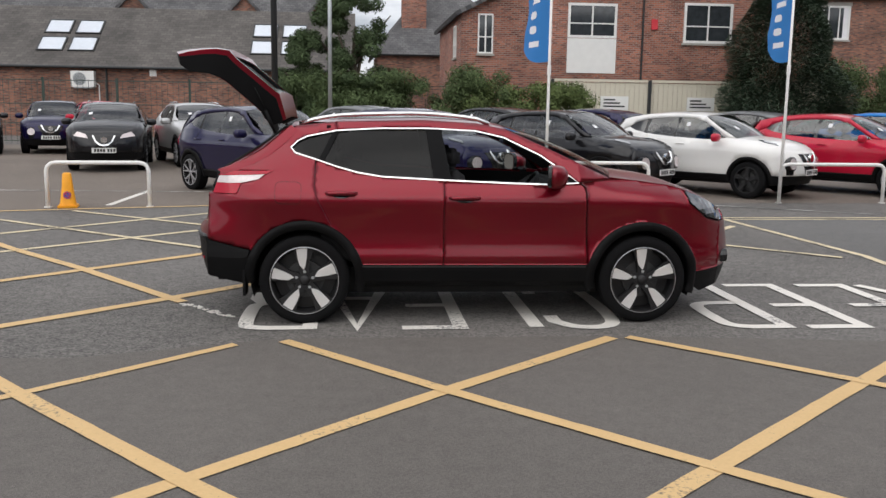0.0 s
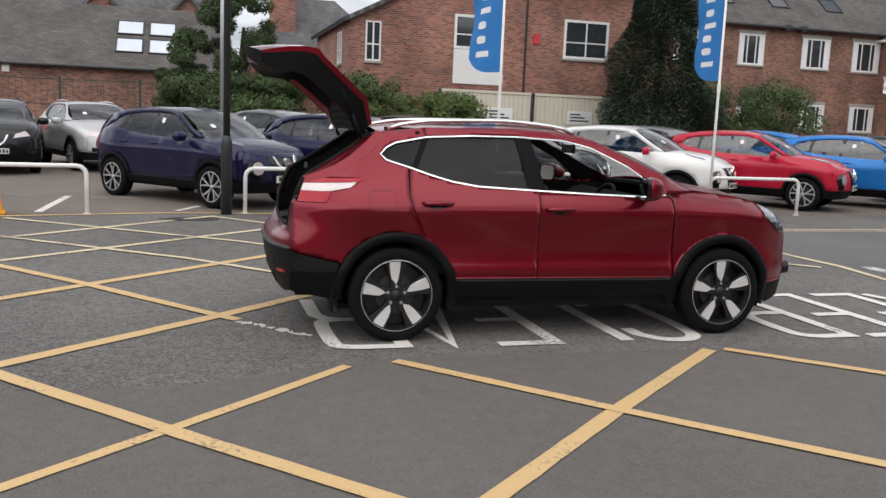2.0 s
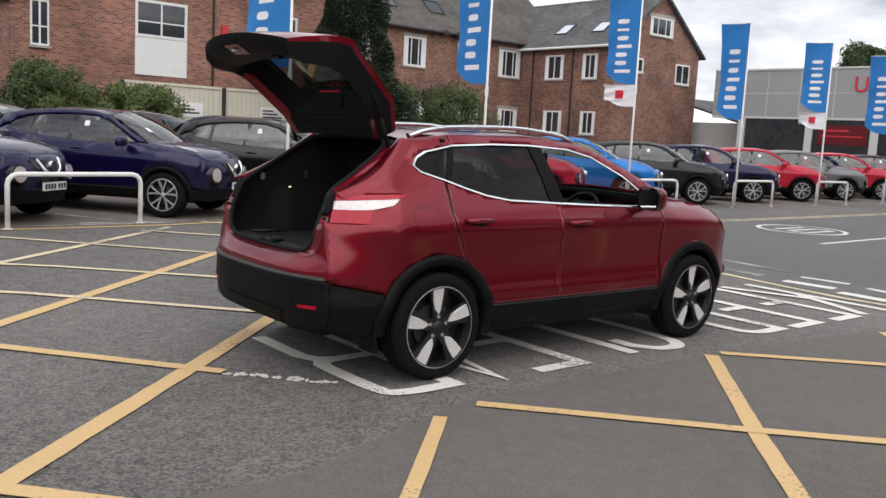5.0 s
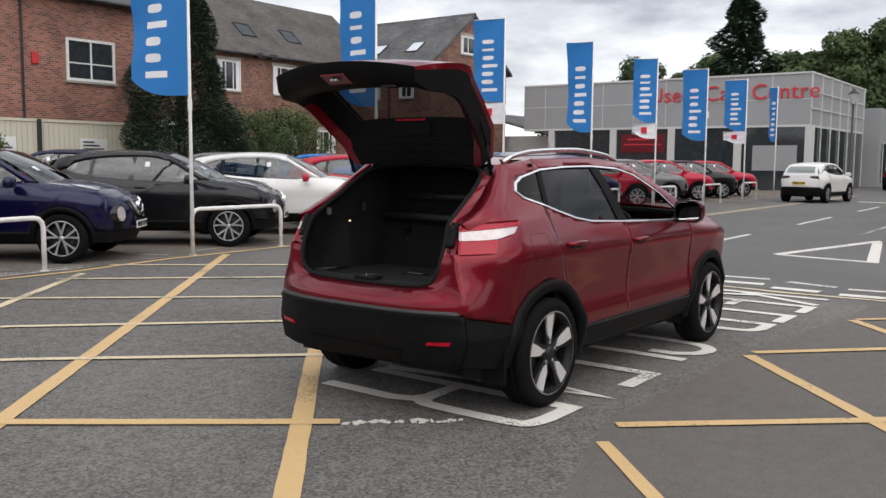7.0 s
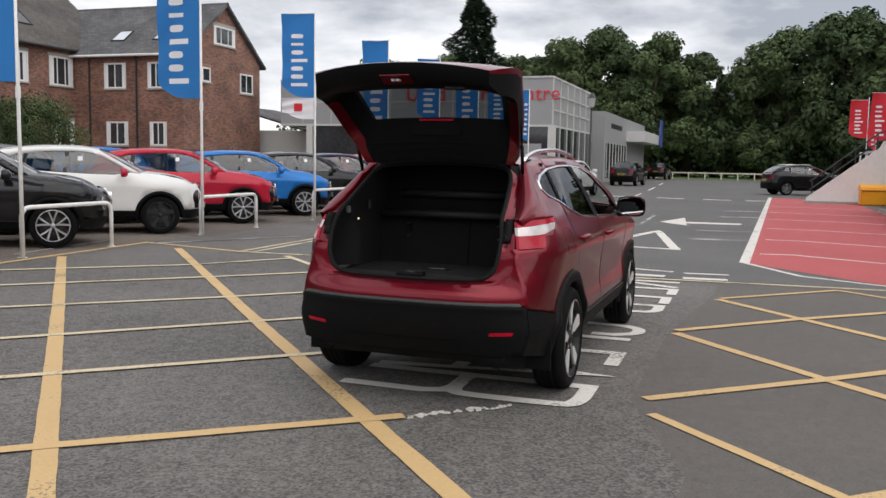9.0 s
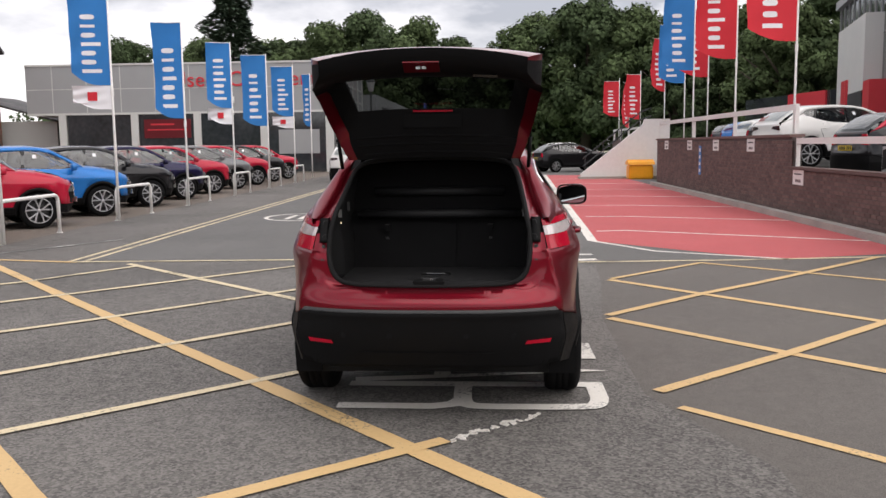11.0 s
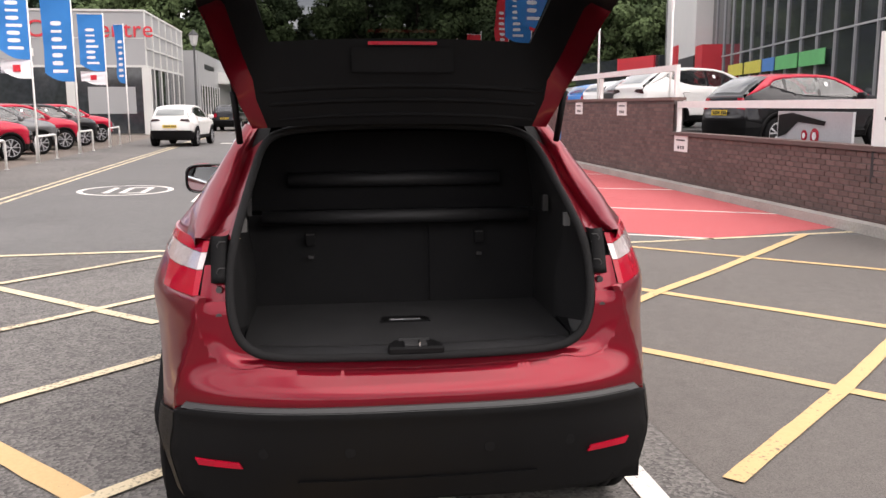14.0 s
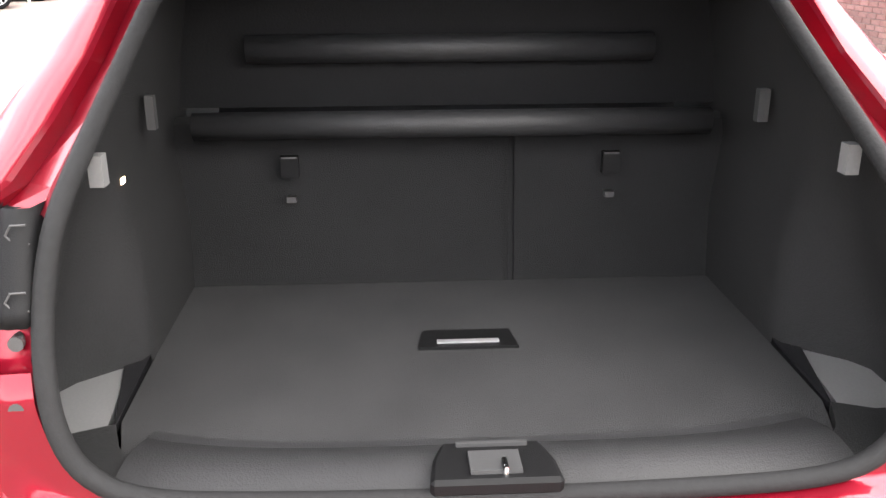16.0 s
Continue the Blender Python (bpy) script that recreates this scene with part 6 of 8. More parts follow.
    for outline in ([(-1.105, 1.48), (-1.06, 1.484), (-1.175, 1.25), (-1.215, 1.262)], [(-0.39, 1.505), (-0.27, 1.502), (-0.2, 1.114), (-0.335, 1.12)], [(0.66, 1.2), (0.79, 1.105), (0.73, 1.1)]):
        part("window_pillar", skin(bmesh.new(), outline, lambda x, z, d: sd(x, z, d + 0.003), 0, 0.08, 0.01, fl), TRIM_BLACK, hero)
    part("window_trim", ribbon(bmesh.new(), WIN_TOP + WIN_LOW, sd, 0.0145, 0.006, True), CHROME, hero, "bright metal window surround")
    # lamps
    lamp = part("tail_lamp", skin(bmesh.new(), [(-1.999, 1.062), (-1.982, 1.112), (-1.62, 1.134), (-1.665, 1.098), (-1.795, 1.069), (-1.86, 1.064)], lambda x, z, d: sd(x, z + 0.015, d - 0.006), 0, 0.04, 0.018, fl), LAMP_CLEAR, hero, "red and clear wrap-round tail lamp", smooth=False)
    for outline in ([(-1.981, 1.114), (-1.968, 1.147), (-1.93, 1.151), (-1.555, 1.163), (-1.61, 1.137)], [(-2.026, 0.985), (-2.001, 1.06), (-1.86, 1.062), (-1.797, 1.066), (-1.835, 0.988)]):
        part("lamp_lens", skin(bmesh.new(), outline, lambda x, z, d: sd(x, z + 0.015, d - 0.006), 0, 0.04, 0.018, fl), LAMP_RED, lamp)
    # black mount between the lamp and the opening, and the rounded rear pillar above it
    mt = bmesh.new()
    skin(mt, [(s * 0.585, 0.985), (s * 0.655, 0.98), (s * 0.655, 1.17), (s * 0.58, 1.17)], lambda y, z, d: (opening_x(z) + 0.03 + d, y, z), 0, 0.04, 0.03, s > 0)
    part("lamp_mount", mt, PLASTIC, hero, "black plastic lamp mount")
    pil = bmesh.new()
    rows = []
    for (sx, sz), (ex, ey, ez), zs in (((-1.957, 1.166), (-1.995, 0.66, 1.176), 1.165), ((-1.86, 1.2), (-1.915, 0.64, 1.2), 1.19), ((-1.72, 1.26), (-1.80, 0.615, 1.262), 1.255), ((-1.6, 1.33), (-1.685, 0.595, 1.33), 1.325), ((-1.48, 1.43), (-1.56, 0.567, 1.43), 1.42), ((-1.4, 1.512), (-1.455, 0.525, 1.508), 1.475)):
        sy = HERO.y(sx, sz)
        yin = float(np.interp(zs, [1.09, 1.17, 1.25, 1.34, 1.42, 1.475], [0.585, 0.565, 0.545, 0.525, 0.505, 0.47]))
        xin = opening_x(zs)
        mx, my, mz = (sx + ex) / 2 - 0.018, (sy + ey) / 2 + 0.022, (sz + ez) / 2 + 0.006
        lx, lz = sx + 0.02, sz - 0.033
        rows.append([pil.verts.new((x_, s * y_, z_)) for x_, y_, z_ in ((lx, HERO.y(lx, lz) + 0.003, lz), (mx * 0.5 + sx * 0.5 - 0.01, my * 0.5 + sy * 0.5 + 0.012, mz * 0.5 + sz * 0.5), (mx, my, mz), (ex, ey, ez), (ex + 0.004, ey - 0.006, ez - 0.004), (max(ex, xin) + 0.03, ey - 0.018, ez - 0.012), (xin + 0.02, yin + 0.022, zs), (xin - 0.004, yin + 0.006, zs))])
    for a, b in zip(rows, rows[1:]):
        for k in range(7):
            f = (a[k], a[k + 1], b[k + 1], b[k])
            pil.faces.new(f if s > 0 else f[::-1])
    bmesh.ops.recalc_face_normals(pil, faces=pil.faces)
    ob = part("rear_pillar", pil, RED_METALLIC, hero, smooth=True)
    for p in ob.data.polygons:
        p.use_smooth = p.index % 7 < 3
    hl = part("headlamp", skin(bmesh.new(), [(1.675, 1.045), (1.8, 1.0), (1.92, 0.945), (2.0, 0.885), (2.0, 0.8), (1.845, 0.84), (1.69, 0.955)], lambda x, z, d: sd(x, z, d - 0.003), 0.003, 0.04, 0.02, fl), HEADLAMP, hero, "clear headlamp")
    part("lamp_lens", skin(bmesh.new(), [(s * 0.7, 0.8), (s * 1.0, 0.8), (s * 1.0, 0.885), (s * 0.72, 0.875)], lambda y, z, d: HERO.front(y, z, d - 0.003), 0.003, 0.04, 0.02, s < 0), HEADLAMP, hl)
    fog = bmesh.new()
    fx, fy, fz = HERO.front(s * 0.86, 0.5, 0)
    tube(fog, [(fx - 0.06, fy, fz), (fx + 0.022, fy + s * 0.01, fz)], 0.055, 20)
    part("fog_lamp_ring", fog, PLASTIC_GLOSS, hero, smooth=False)
    fogl = bmesh.new()
    tube(fogl, [(fx - 0.03, fy, fz), (fx + 0.025, fy + s * 0.012, fz)], 0.043, 20)
    part("fog_lamp", fogl, PLASTIC_GLOSS, hero)
    # wheel arches, sill, bumper corners in black plastic
    for cx, a0, a1 in ((-AXLE, -12, 184), (AXLE, -16, 190)):
        cl = bmesh.new()
        rows = []
        for k in range(49):
            a = radians(a0 + (a1 - a0) * k / 48)
            ca, sa = math.cos(a), math.sin(a)
            row = []
            for r, proud in ((0.462, -0.002), (0.455, 0.018), (0.43, 0.023), (0.392, 0.018), (0.388, -0.03), (0.40, -0.30)):
                x, z = cx + r * ca, max(0.17, HUB + r * sa)
                row.append(cl.verts.new((x, s * (HERO.y(max(-2.0, min(1.98, x)), max(0.3, z)) + proud), z)))
            rows.append(row)
        for a, b in zip(rows, rows[1:]):
            for k in range(5):
                f = (a[k], a[k + 1], b[k + 1], b[k])
                cl.faces.new(f if s > 0 else f[::-1])
        part("wheel_arch", cl, PLASTIC, hero, "black plastic arch cladding", smooth=True)
        well = bmesh.new()
        ring = [(cx + 0.42 * math.cos(radians(a)), HUB + 0.42 * math.sin(radians(a))) for a in range(-20, 201, 10)]
        lo, hi = [well.verts.new((x, s * 0.80, z)) for x, z in ring], [well.verts.new((x, s * 0.5, z)) for x, z in ring]
        for i in range(len(ring) - 1):
            well.faces.new((lo[i], lo[i + 1], hi[i + 1], hi[i]))
        well.faces.new(hi)
        part("wheel_well", well, UNDERBODY, hero)
    sill = bmesh.new()
    prof = [(0.468, -0.004), (0.462, 0.012), (0.42, 0.016), (0.33, 0.012), (0.29, -0.03), (0.28, -0.25)]
    rows = [[sill.verts.new((x, s * (HERO.y(x, max(0.3, z)) + p), z)) for z, p in prof] for x in np.linspace(-0.93, 0.93, 20)]
    for a, b in zip(rows, rows[1:]):
        for k in range(5):
            f = (a[k], b[k], b[k + 1], a[k + 1])
            sill.faces.new(f if s > 0 else f[::-1])
    part("sill", sill, PLASTIC, hero, smooth=False)
    part("sill_strip", ribbon(bmesh.new(), [(x, 0.452) for x in np.linspace(-0.9, 0.86, 16)], lambda x, z, d: sd(x, z, d - 0.013), 0.012, 0.004), PLASTIC_WORN, hero)
    part("bumper_corner", skin(bmesh.new(), [(-2.06, 0.64), (-1.742, 0.575), (-1.775, 0.42), (-1.78, 0.31), (-2.06, 0.36)], lambda x, z, d: sd(x, z, d - 0.006), 0, 0.045, 0.05, fl), PLASTIC, hero, smooth=False)
    part("bumper_corner", skin(bmesh.new(), [(1.775, 0.40), (2.0, 0.415), (2.0, 0.27), (1.84, 0.23), (1.78, 0.27)], lambda x, z, d: sd(x, z, d - 0.004), 0, 0.045, 0.05, fl), PLASTIC, hero)
    part("mud_flap", box(bmesh.new(), -1.795, -1.775, min(s * 0.69, s * 0.85), max(s * 0.69, s * 0.85), 0.22, 0.42), PLASTIC, hero)
    flap = part("fuel_flap" if s < 0 else "blank_panel", ribbon(bmesh.new(), [(-1.44 + 0.098 * math.copysign(abs(math.cos(a)) ** 0.4, math.cos(a)), 1.015 + 0.082 * math.copysign(abs(math.sin(a)) ** 0.4, math.sin(a))) for a in (2 * math.pi * (k + 0.5) / 36 for k in range(36))], sd, 0.0045, 0.0008, True), PLASTIC_GLOSS, hero) if s < 0 else None
    # dark cabin linings behind doors and pillars
    part("door_lining", skin(bmesh.new(), [(-1.2, 0.6), (-0.9, 0.45), (0.9, 0.45), (0.86, 1.07), (0.57, 1.08), (-0.26, 1.1), (-0.73, 1.12), (-1.2, 1.22)], lambda x, z, d: sd(x, z, 0.05), 0, 0.12, 0, fl), TRIM_DARK, hero)
    part("pillar_lining", skin(bmesh.new(), [(-1.38, 1.545), (-1.38, 1.41), (-1.08, 1.49), (-0.73, 1.51), (-0.38, 1.514), (0.0, 1.498), (0.22, 1.45), (0.5, 1.318), (0.66, 1.208), (0.82, 1.11), (1.0, 1.13), (0.55, 1.36), (0.24, 1.495), (0.02, 1.54)], lambda x, z, d: sd(x, z, 0.022), 0, 0.1, 0, fl), TRIM_DARK, hero)
    # roof rail
    rail = bmesh.new()
    xs = np.linspace(-1.36, 0.12, 16)
    tube(rail, [(x, s * (HERO.y(x, HERO.roof(x)) - 0.035), HERO.roof(x) + 0.012 + 0.042 * math.sin(math.pi * min(1, max(0, (x + 1.36) / 1.48))) ** 0.35) for x in xs], 0.016, 8)
    part("roof_rail", rail, CHROME, hero, "bright metal roof rail", smooth=True)
    # door mirror
    mb = bmesh.new()
    bmesh.ops.create_uvsphere(mb, u_segments=20, v_segments=12, radius=1.0)
    for v in mb.verts:
        x, y, z = v.co
        k = 1 - 0.25 * (y * s < 0)
        y, z = math.copysign(abs(y) ** 0.62, y), math.copysign(abs(z) ** 0.62, z)
        v.co = (0.565 + (0.11 * x if x > 0 else 0.04 * x) - s * 0.2 * 0.125 * y, s * 0.985 + 0.125 * y, 1.16 + 0.09 * z * k)
    mir = part("door_mirror", mb, RED_METALLIC, hero, smooth=True)
    lowm = bmesh.new()
    tube(lowm, [(0.66, s * 0.84, 1.09), (0.6, s * 0.9, 1.1), (0.58, s * 0.96, 1.11)], [0.035, 0.03, 0.04], 10)
    part("mirror_arm", lowm, PLASTIC_GLOSS, mir)
    gl = bmesh.new()
    squared = lambda a: (math.copysign(abs(math.cos(a)) ** 0.55, math.cos(a)), math.copysign(abs(math.sin(a)) ** 0.55, math.sin(a)))
    ringv = [gl.verts.new((0.522 - s * 0.25 * 0.108 * squared(a)[0], s * 0.985 + 0.108 * squared(a)[0], 1.16 + 0.07 * squared(a)[1])) for a in (2 * math.pi * k / 24 for k in range(24))]
    gl.faces.new(ringv if s < 0 else ringv[::-1])
    part("mirror_glass", gl, MIRROR, mir)
    bz = bmesh.new()
    loops = []
    for dx, r0 in ((0.03, 1.12), (0.004, 1.12), (0.0, 1.06), (0.004, 0.98)):
        loops.append([bz.verts.new((0.522 + dx - s * 0.25 * 0.108 * r0 * squared(a)[0], s * 0.985 + 0.112 * r0 * squared(a)[0], 1.16 + 0.077 * r0 * squared(a)[1])) for a in (2 * math.pi * k / 24 for k in range(24))])
    for a, b in zip(loops, loops[1:]):
        for k in range(24):
            bz.faces.new((a[k], a[(k + 1) % 24], b[(k + 1) % 24], b[k]))
    part("mirror_bezel", bz, PLASTIC_GLOSS, mir)

# roof, bonnet, windscreen
ob = part("roof", skin(bmesh.new(), [(-1.44, -1), (0.24, -1), (0.24, 1), (-1.44, 1)], HERO.top, 0, 0.08, 0.0), RED_METALLIC, hero, smooth=True)
part("roof_glass", skin(bmesh.new(), [(-1.15, -0.72), (0.12, -0.72), (0.12, 0.72), (-1.15, 0.72)], lambda x, y, d: HERO.top(x, y, d - 0.004), 0, 0.1, 0.0), PLASTIC_GLOSS, hero, "dark panoramic roof glass", smooth=True)
part("bonnet", skin(bmesh.new(), [(1.06, -1), (1.9, -1), (1.98, -0.7), (2.03, 0), (1.98, 0.7), (1.9, 1), (1.06, 1)], HERO.hood, 0.003, 0.06, 0.012), RED_METALLIC, hero, smooth=False)
for p in hero.children[-1].data.polygons:
    p.use_smooth = p.normal.z > 0.3
g = part("windscreen", skin(bmesh.new(), [(0, -0.97), (1, -0.97), (1, 0.97), (0, 0.97)], HERO.windscreen, 0, 0.08, 0, False), GLASS_CLEAR, hero, smooth=True)
g.visible_shadow = False
part("scuttle", skin(bmesh.new(), [(0.98, -0.97), (1.08, -0.97), (1.16, 0), (1.08, 0.97), (0.98, 0.97)], lambda x, y, d: (x, y * 0.72, 1.135 - d + 0.02 * (1 - y * y)), 0, 0.08, 0.03), PLASTIC, hero)
# front end
part("front_bumper", skin(bmesh.new(), [(-1, 0.42), (1, 0.42), (1, 0.795), (0.7, 0.79), (0.6, 0.76), (-0.6, 0.76), (-0.7, 0.79), (-1, 0.795)], HERO.front, 0, 0.05, 0.02), RED_METALLIC, hero, smooth=False)
part("grille", skin(bmesh.new(), [(-0.69, 0.795), (-0.58, 0.765), (0.58, 0.765), (0.69, 0.795), (0.7, 0.87), (-0.7, 0.87)], lambda y, z, d: HERO.front(y, z, d + 0.01), 0, 0.06, 0.02), PLASTIC_GLOSS, hero)
part("front_skirt", skin(bmesh.new(), [(-1, 0.27), (1, 0.27), (1, 0.415), (-1, 0.415)], lambda y, z, d: HERO.front(y, z, d - 0.004), 0, 0.06, 0.05), PLASTIC, hero)
# rear end below the opening
# line of the boot opening, its outward direction and the reach of the rolled lip round it
lip_line = [(0.0, 0.792), (0.30, 0.796), (0.47, 0.806), (0.538, 0.845), (0.567, 0.91), (0.577, 0.985)]
for _ in range(3):
    cut = [lip_line[0]]
    for p, q in zip(lip_line, lip_line[1:]):
        cut += [tuple(a * 0.75 + b * 0.25 for a, b in zip(p, q)), tuple(a * 0.25 + b * 0.75 for a, b in zip(p, q))]
    lip_line = cut + [lip_line[-1]]
LIP = []
for p, (y, z), q in zip([(-0.05, 0.792)] + lip_line, lip_line, lip_line[1:] + [(0.577, 0.99)]):
    d = Vector((q[0] - p[0], q[1] - p[1])).normalized()
    u = min(1.0, max(0.0, y - 0.46) / 0.11)
    LIP.append((y, z, d.y, -d.x, 0.02 + 0.082 * u * u * (3 - 2 * u)))
hole = [(y + ny * r * 0.93, z + nz * r * 0.93) for y, z, ny, nz, r in LIP]
hole = [(y / HERO.y(HERO.rear_x, z), z) for y, z in hole[:-1:4] + hole[-1:]]
bumper_line = [(-1, 0.66), (1, 0.66), (1, 0.998), (hole[-1][0], 0.998)] + hole[::-1] + [(-y, z) for y, z in hole[1:]] + [(-hole[-1][0], 0.998), (-1, 0.998)]
ob = part("rear_bumper", skin(bmesh.new(), bumper_line, HERO.rear, 0, 0.018, 0.03, True), RED_METALLIC, hero, smooth=False)
for p in ob.data.polygons:
    p.use_smooth = p.normal.x < -0.2
ob = part("rear_skirt", skin(bmesh.new(), [(-1, 0.365), (-0.8, 0.335), (0.8, 0.335), (1, 0.365), (1, 0.652), (0.9, 0.668), (-0.9, 0.668), (-1, 0.652)], lambda y, z, d: HERO.rear(y, z, d - 0.008 - 0.012 * (z > 0.64)), 0, 0.04, 0.05, True), PLASTIC, hero, smooth=False)
for p in ob.data.polygons:
    p.use_smooth = p.normal.x < -0.2
part("bumper_ledge", skin(bmesh.new(), [(-0.97, 0.664), (0.97, 0.664), (0.95, 0.68), (-0.95, 0.68)], lambda y, z, d: HERO.rear(y, z, d - 0.02 + (z - 0.664) * 0.5), 0, 0.05, 0.02, True), PLASTIC_WORN, hero)
part("skid_plate", skin(bmesh.new(), [(-0.45, 0.35), (0.45, 0.35), (0.5, 0.43), (-0.5, 0.43)], lambda y, z, d: HERO.rear(y, z, d - 0.016), 0, 0.05, 0.02, True), PLASTIC, hero)
for s in (-1, 1):
    part("rear_reflector", skin(bmesh.new(), [(s * 0.71, 0.478), (s * 0.89, 0.484), (s * 0.9, 0.506), (s * 0.72, 0.498)], lambda y, z, d: HERO.rear(y, z, d - 0.016), 0, 0.04, 0.02, s > 0), LAMP_RED, hero)
    for y in (s * 0.28, s * 0.62):
        pb = bmesh.new()
        p = HERO.rear(y, 0.53, -0.006)
        tube(pb, [(p[0] + 0.02, p[1], p[2]), (p[0] - 0.004, p[1], p[2])], 0.017, 14)
        part("parking_sensor", pb, PLASTIC, hero)
# underside: floor pan, boot well, engine tray, plus two panels added to block light
for pname, span in (("floor_pan", (-1.0, 1.0, -0.72, 0.72, 0.24, 0.42)), ("boot_well", (-2.0, -1.0, -0.5, 0.5, 0.3, 0.62)), ("engine_tray", (1.0, 2.0, -0.5, 0.5, 0.26, 0.7)),
                    ("under_tray", (-1.72, 1.72, -0.66, 0.66, 0.205, 0.24)), ("cross_panel", (-2.02, -1.72, -0.6, 0.6, 0.3, 0.34))):
    part(pname, box(bmesh.new(), *span), UNDERBODY, hero)
for x in (-AXLE, AXLE):
    wheel(hero, pose(x, -0.785, HUB), TYRE_R, "blade")
    wheel(hero, pose(x, 0.785, HUB, 0, 0, 180), TYRE_R, "blade")

# cabin
seat(hero, 0.0, -0.36)
seat(hero, 0.0, 0.36)
seat(hero, -0.95, 0.0, 1.28, True)
dash = bmesh.new()
prism(dash, [(0, 0), (0.55, 0.1), (0.5, 0.3), (0.15, 0.36), (-0.02, 0.25)], 1.36, (0.55, 0.68, 0.72), (1, 0, 0), (0, 0, 1))
bmesh.ops.recalc_face_normals(dash, faces=dash.faces)
bmesh.ops.bevel(dash, geom=dash.edges[:], offset=0.03, segments=2, affect="EDGES")
part("dashboard", dash, TRIM_DARK, hero)
sw = bmesh.new()
tube(sw, [Vector((0.46, -0.36, 0.98)) + Vector((0.09 * math.sin(a), 0.185 * math.cos(a), 0.165 * math.sin(a))) for a in (2 * math.pi * k / 28 for k in range(29))], 0.016, 8, False)
box(sw, 0.45, 0.5, -0.53, -0.19, 0.965, 0.995)
box(sw, 0.45, 0.62, -0.4, -0.32, 0.93, 1.02)
part("steering_wheel", sw, PLASTIC, hero)
rm = box(bmesh.new(), 0.3, 0.33, -0.11, 0.11, 1.38, 1.45)
part("rear_view_mirror", rm, PLASTIC_GLOSS, hero)
SEAT_TRIM = shade("seat_back_cloth", (0.013, 0.013, 0.0135), 0.95, 0, 0.2, 5, 400, 0.3, spec=0.1)
LINING = shade("moulded_boot_lining", (0.015, 0.015, 0.0155), 0.75, 0, 0.2, 5, 300, 0.2, spec=0.15)
LAMP_BASE = shade("lamp_base_plastic", (0.018, 0.018, 0.019), 0.5, 0, 0.15, 5, 300, 0.15, spec=0.3)
# boot of the red car: floor, side linings, seat backs, seal, latch
BOOT_Z = 0.79
fl = bmesh.new()
skin(fl, [(-2.0, -0.5), (-1.93, -0.535), (-1.84, -0.56), (-1.6, -0.565), (-1.27, -0.58), (-1.27, 0.58), (-1.6, 0.565), (-1.84, 0.56), (-1.93, 0.535), (-2.0, 0.5)], lambda x, y, d: (x, y, BOOT_Z - d), 0, 0.1, 0.03)
part("boot_floor", fl, CARPET, hero, "dark carpeted boot floor")
hd = bmesh.new()
slab(hd, [(-1.615, -0.095), (-1.615, 0.09), (-1.54, 0.08), (-1.54, -0.085)], BOOT_Z - 0.002, BOOT_Z + 0.006)
part("floor_handle", hd, PLASTIC, hero, "black plastic lifting handle")
hg = box(bmesh.new(), -1.6, -1.588, -0.06, 0.055, BOOT_Z + 0.004, BOOT_Z + 0.009)
part("handle_grip", hg, ALLOY_SILVER, hero)
for y0, y1 in ((-0.62, -0.1205), (-0.12, 0.62)):
    q = box(bmesh.new(), -0.02, 0.06, y0, y1, 0.0, 0.38)
    bmesh.ops.bevel(q, geom=q.edges[:], offset=0.012, segments=2, affect="EDGES")
    ob = part("seat_back_panel", q, SEAT_TRIM, hero)
    ob.matrix_basis = pose(-1.25, 0, BOOT_Z - 0.02, 0, 8, 0)
for y in (-0.335, 0.345):
    ob = part("child_seat_anchor", box(bmesh.new(), -1.268, -1.25, y - 0.018, y + 0.018, 1.03, 1.075), PLASTIC, hero)
    part("anchor_hook", box(bmesh.new(), -1.27, -1.252, y - 0.01, y + 0.01, 0.976, 0.988), PLASTIC_WORN, ob)
    part("anchor_clip", box(bmesh.new(), -1.272, -1.262, y - 0.016, y + 0.016, 1.071, 1.075), PLASTIC_WORN, ob)
bar = bmesh.new()
tube(bar, [(-1.29, -0.53, 1.145), (-1.29, 0.53, 1.145)], 0.028, 14)
part("seat_top_bar", bar, LAMP_BASE, hero, smooth=True)
bar = bmesh.new()
tube(bar, [(-1.18, -0.43, 1.285), (-1.18, 0.43, 1.285)], 0.03, 14)
part("load_cover_roll", bar, LAMP_BASE, hero, "dark roller load cover", smooth=True)
# dark panel added above the load cover, to block light from the cabin
part("load_cover_back", box(bmesh.new(), -1.16, -1.13, -0.6, 0.6, 1.16, 1.52), TRIM_DARK, hero)
hl = bmesh.new()
skin(hl, [(-1.42, -0.9), (0.2, -0.9), (0.2, 0.9), (-1.42, 0.9)], lambda x, y, d: HERO.top(x, y, 0.06), 0, 0.15, 0, True)
part("headlining", hl, TRIM_DARK, hero)
edge_r = [(0.0, 0.792), (0.30, 0.796), (0.47, 0.806), (0.538, 0.845), (0.567, 0.91), (0.577, 1.0), (0.575, 1.09), (0.56, 1.17), (0.545, 1.25), (0.525, 1.34), (0.505, 1.42), (0.47, 1.475), (0.36, 1.50), (0.0, 1.512)]
loop = [(opening_x(z), y, z) for y, z in edge_r] + [(opening_x(z), -y, z) for y, z in edge_r[-2:0:-1]]
for _ in range(2):
    cut = []
    for p, q in zip(loop, loop[1:] + loop[:1]):
        cut += [tuple(a * 0.75 + b * 0.25 for a, b in zip(p, q)), tuple(a * 0.25 + b * 0.75 for a, b in zip(p, q))]
    loop = cut
seal = tube(bmesh.new(), loop + [loop[0], loop[1]], 0.0145, 10, False)
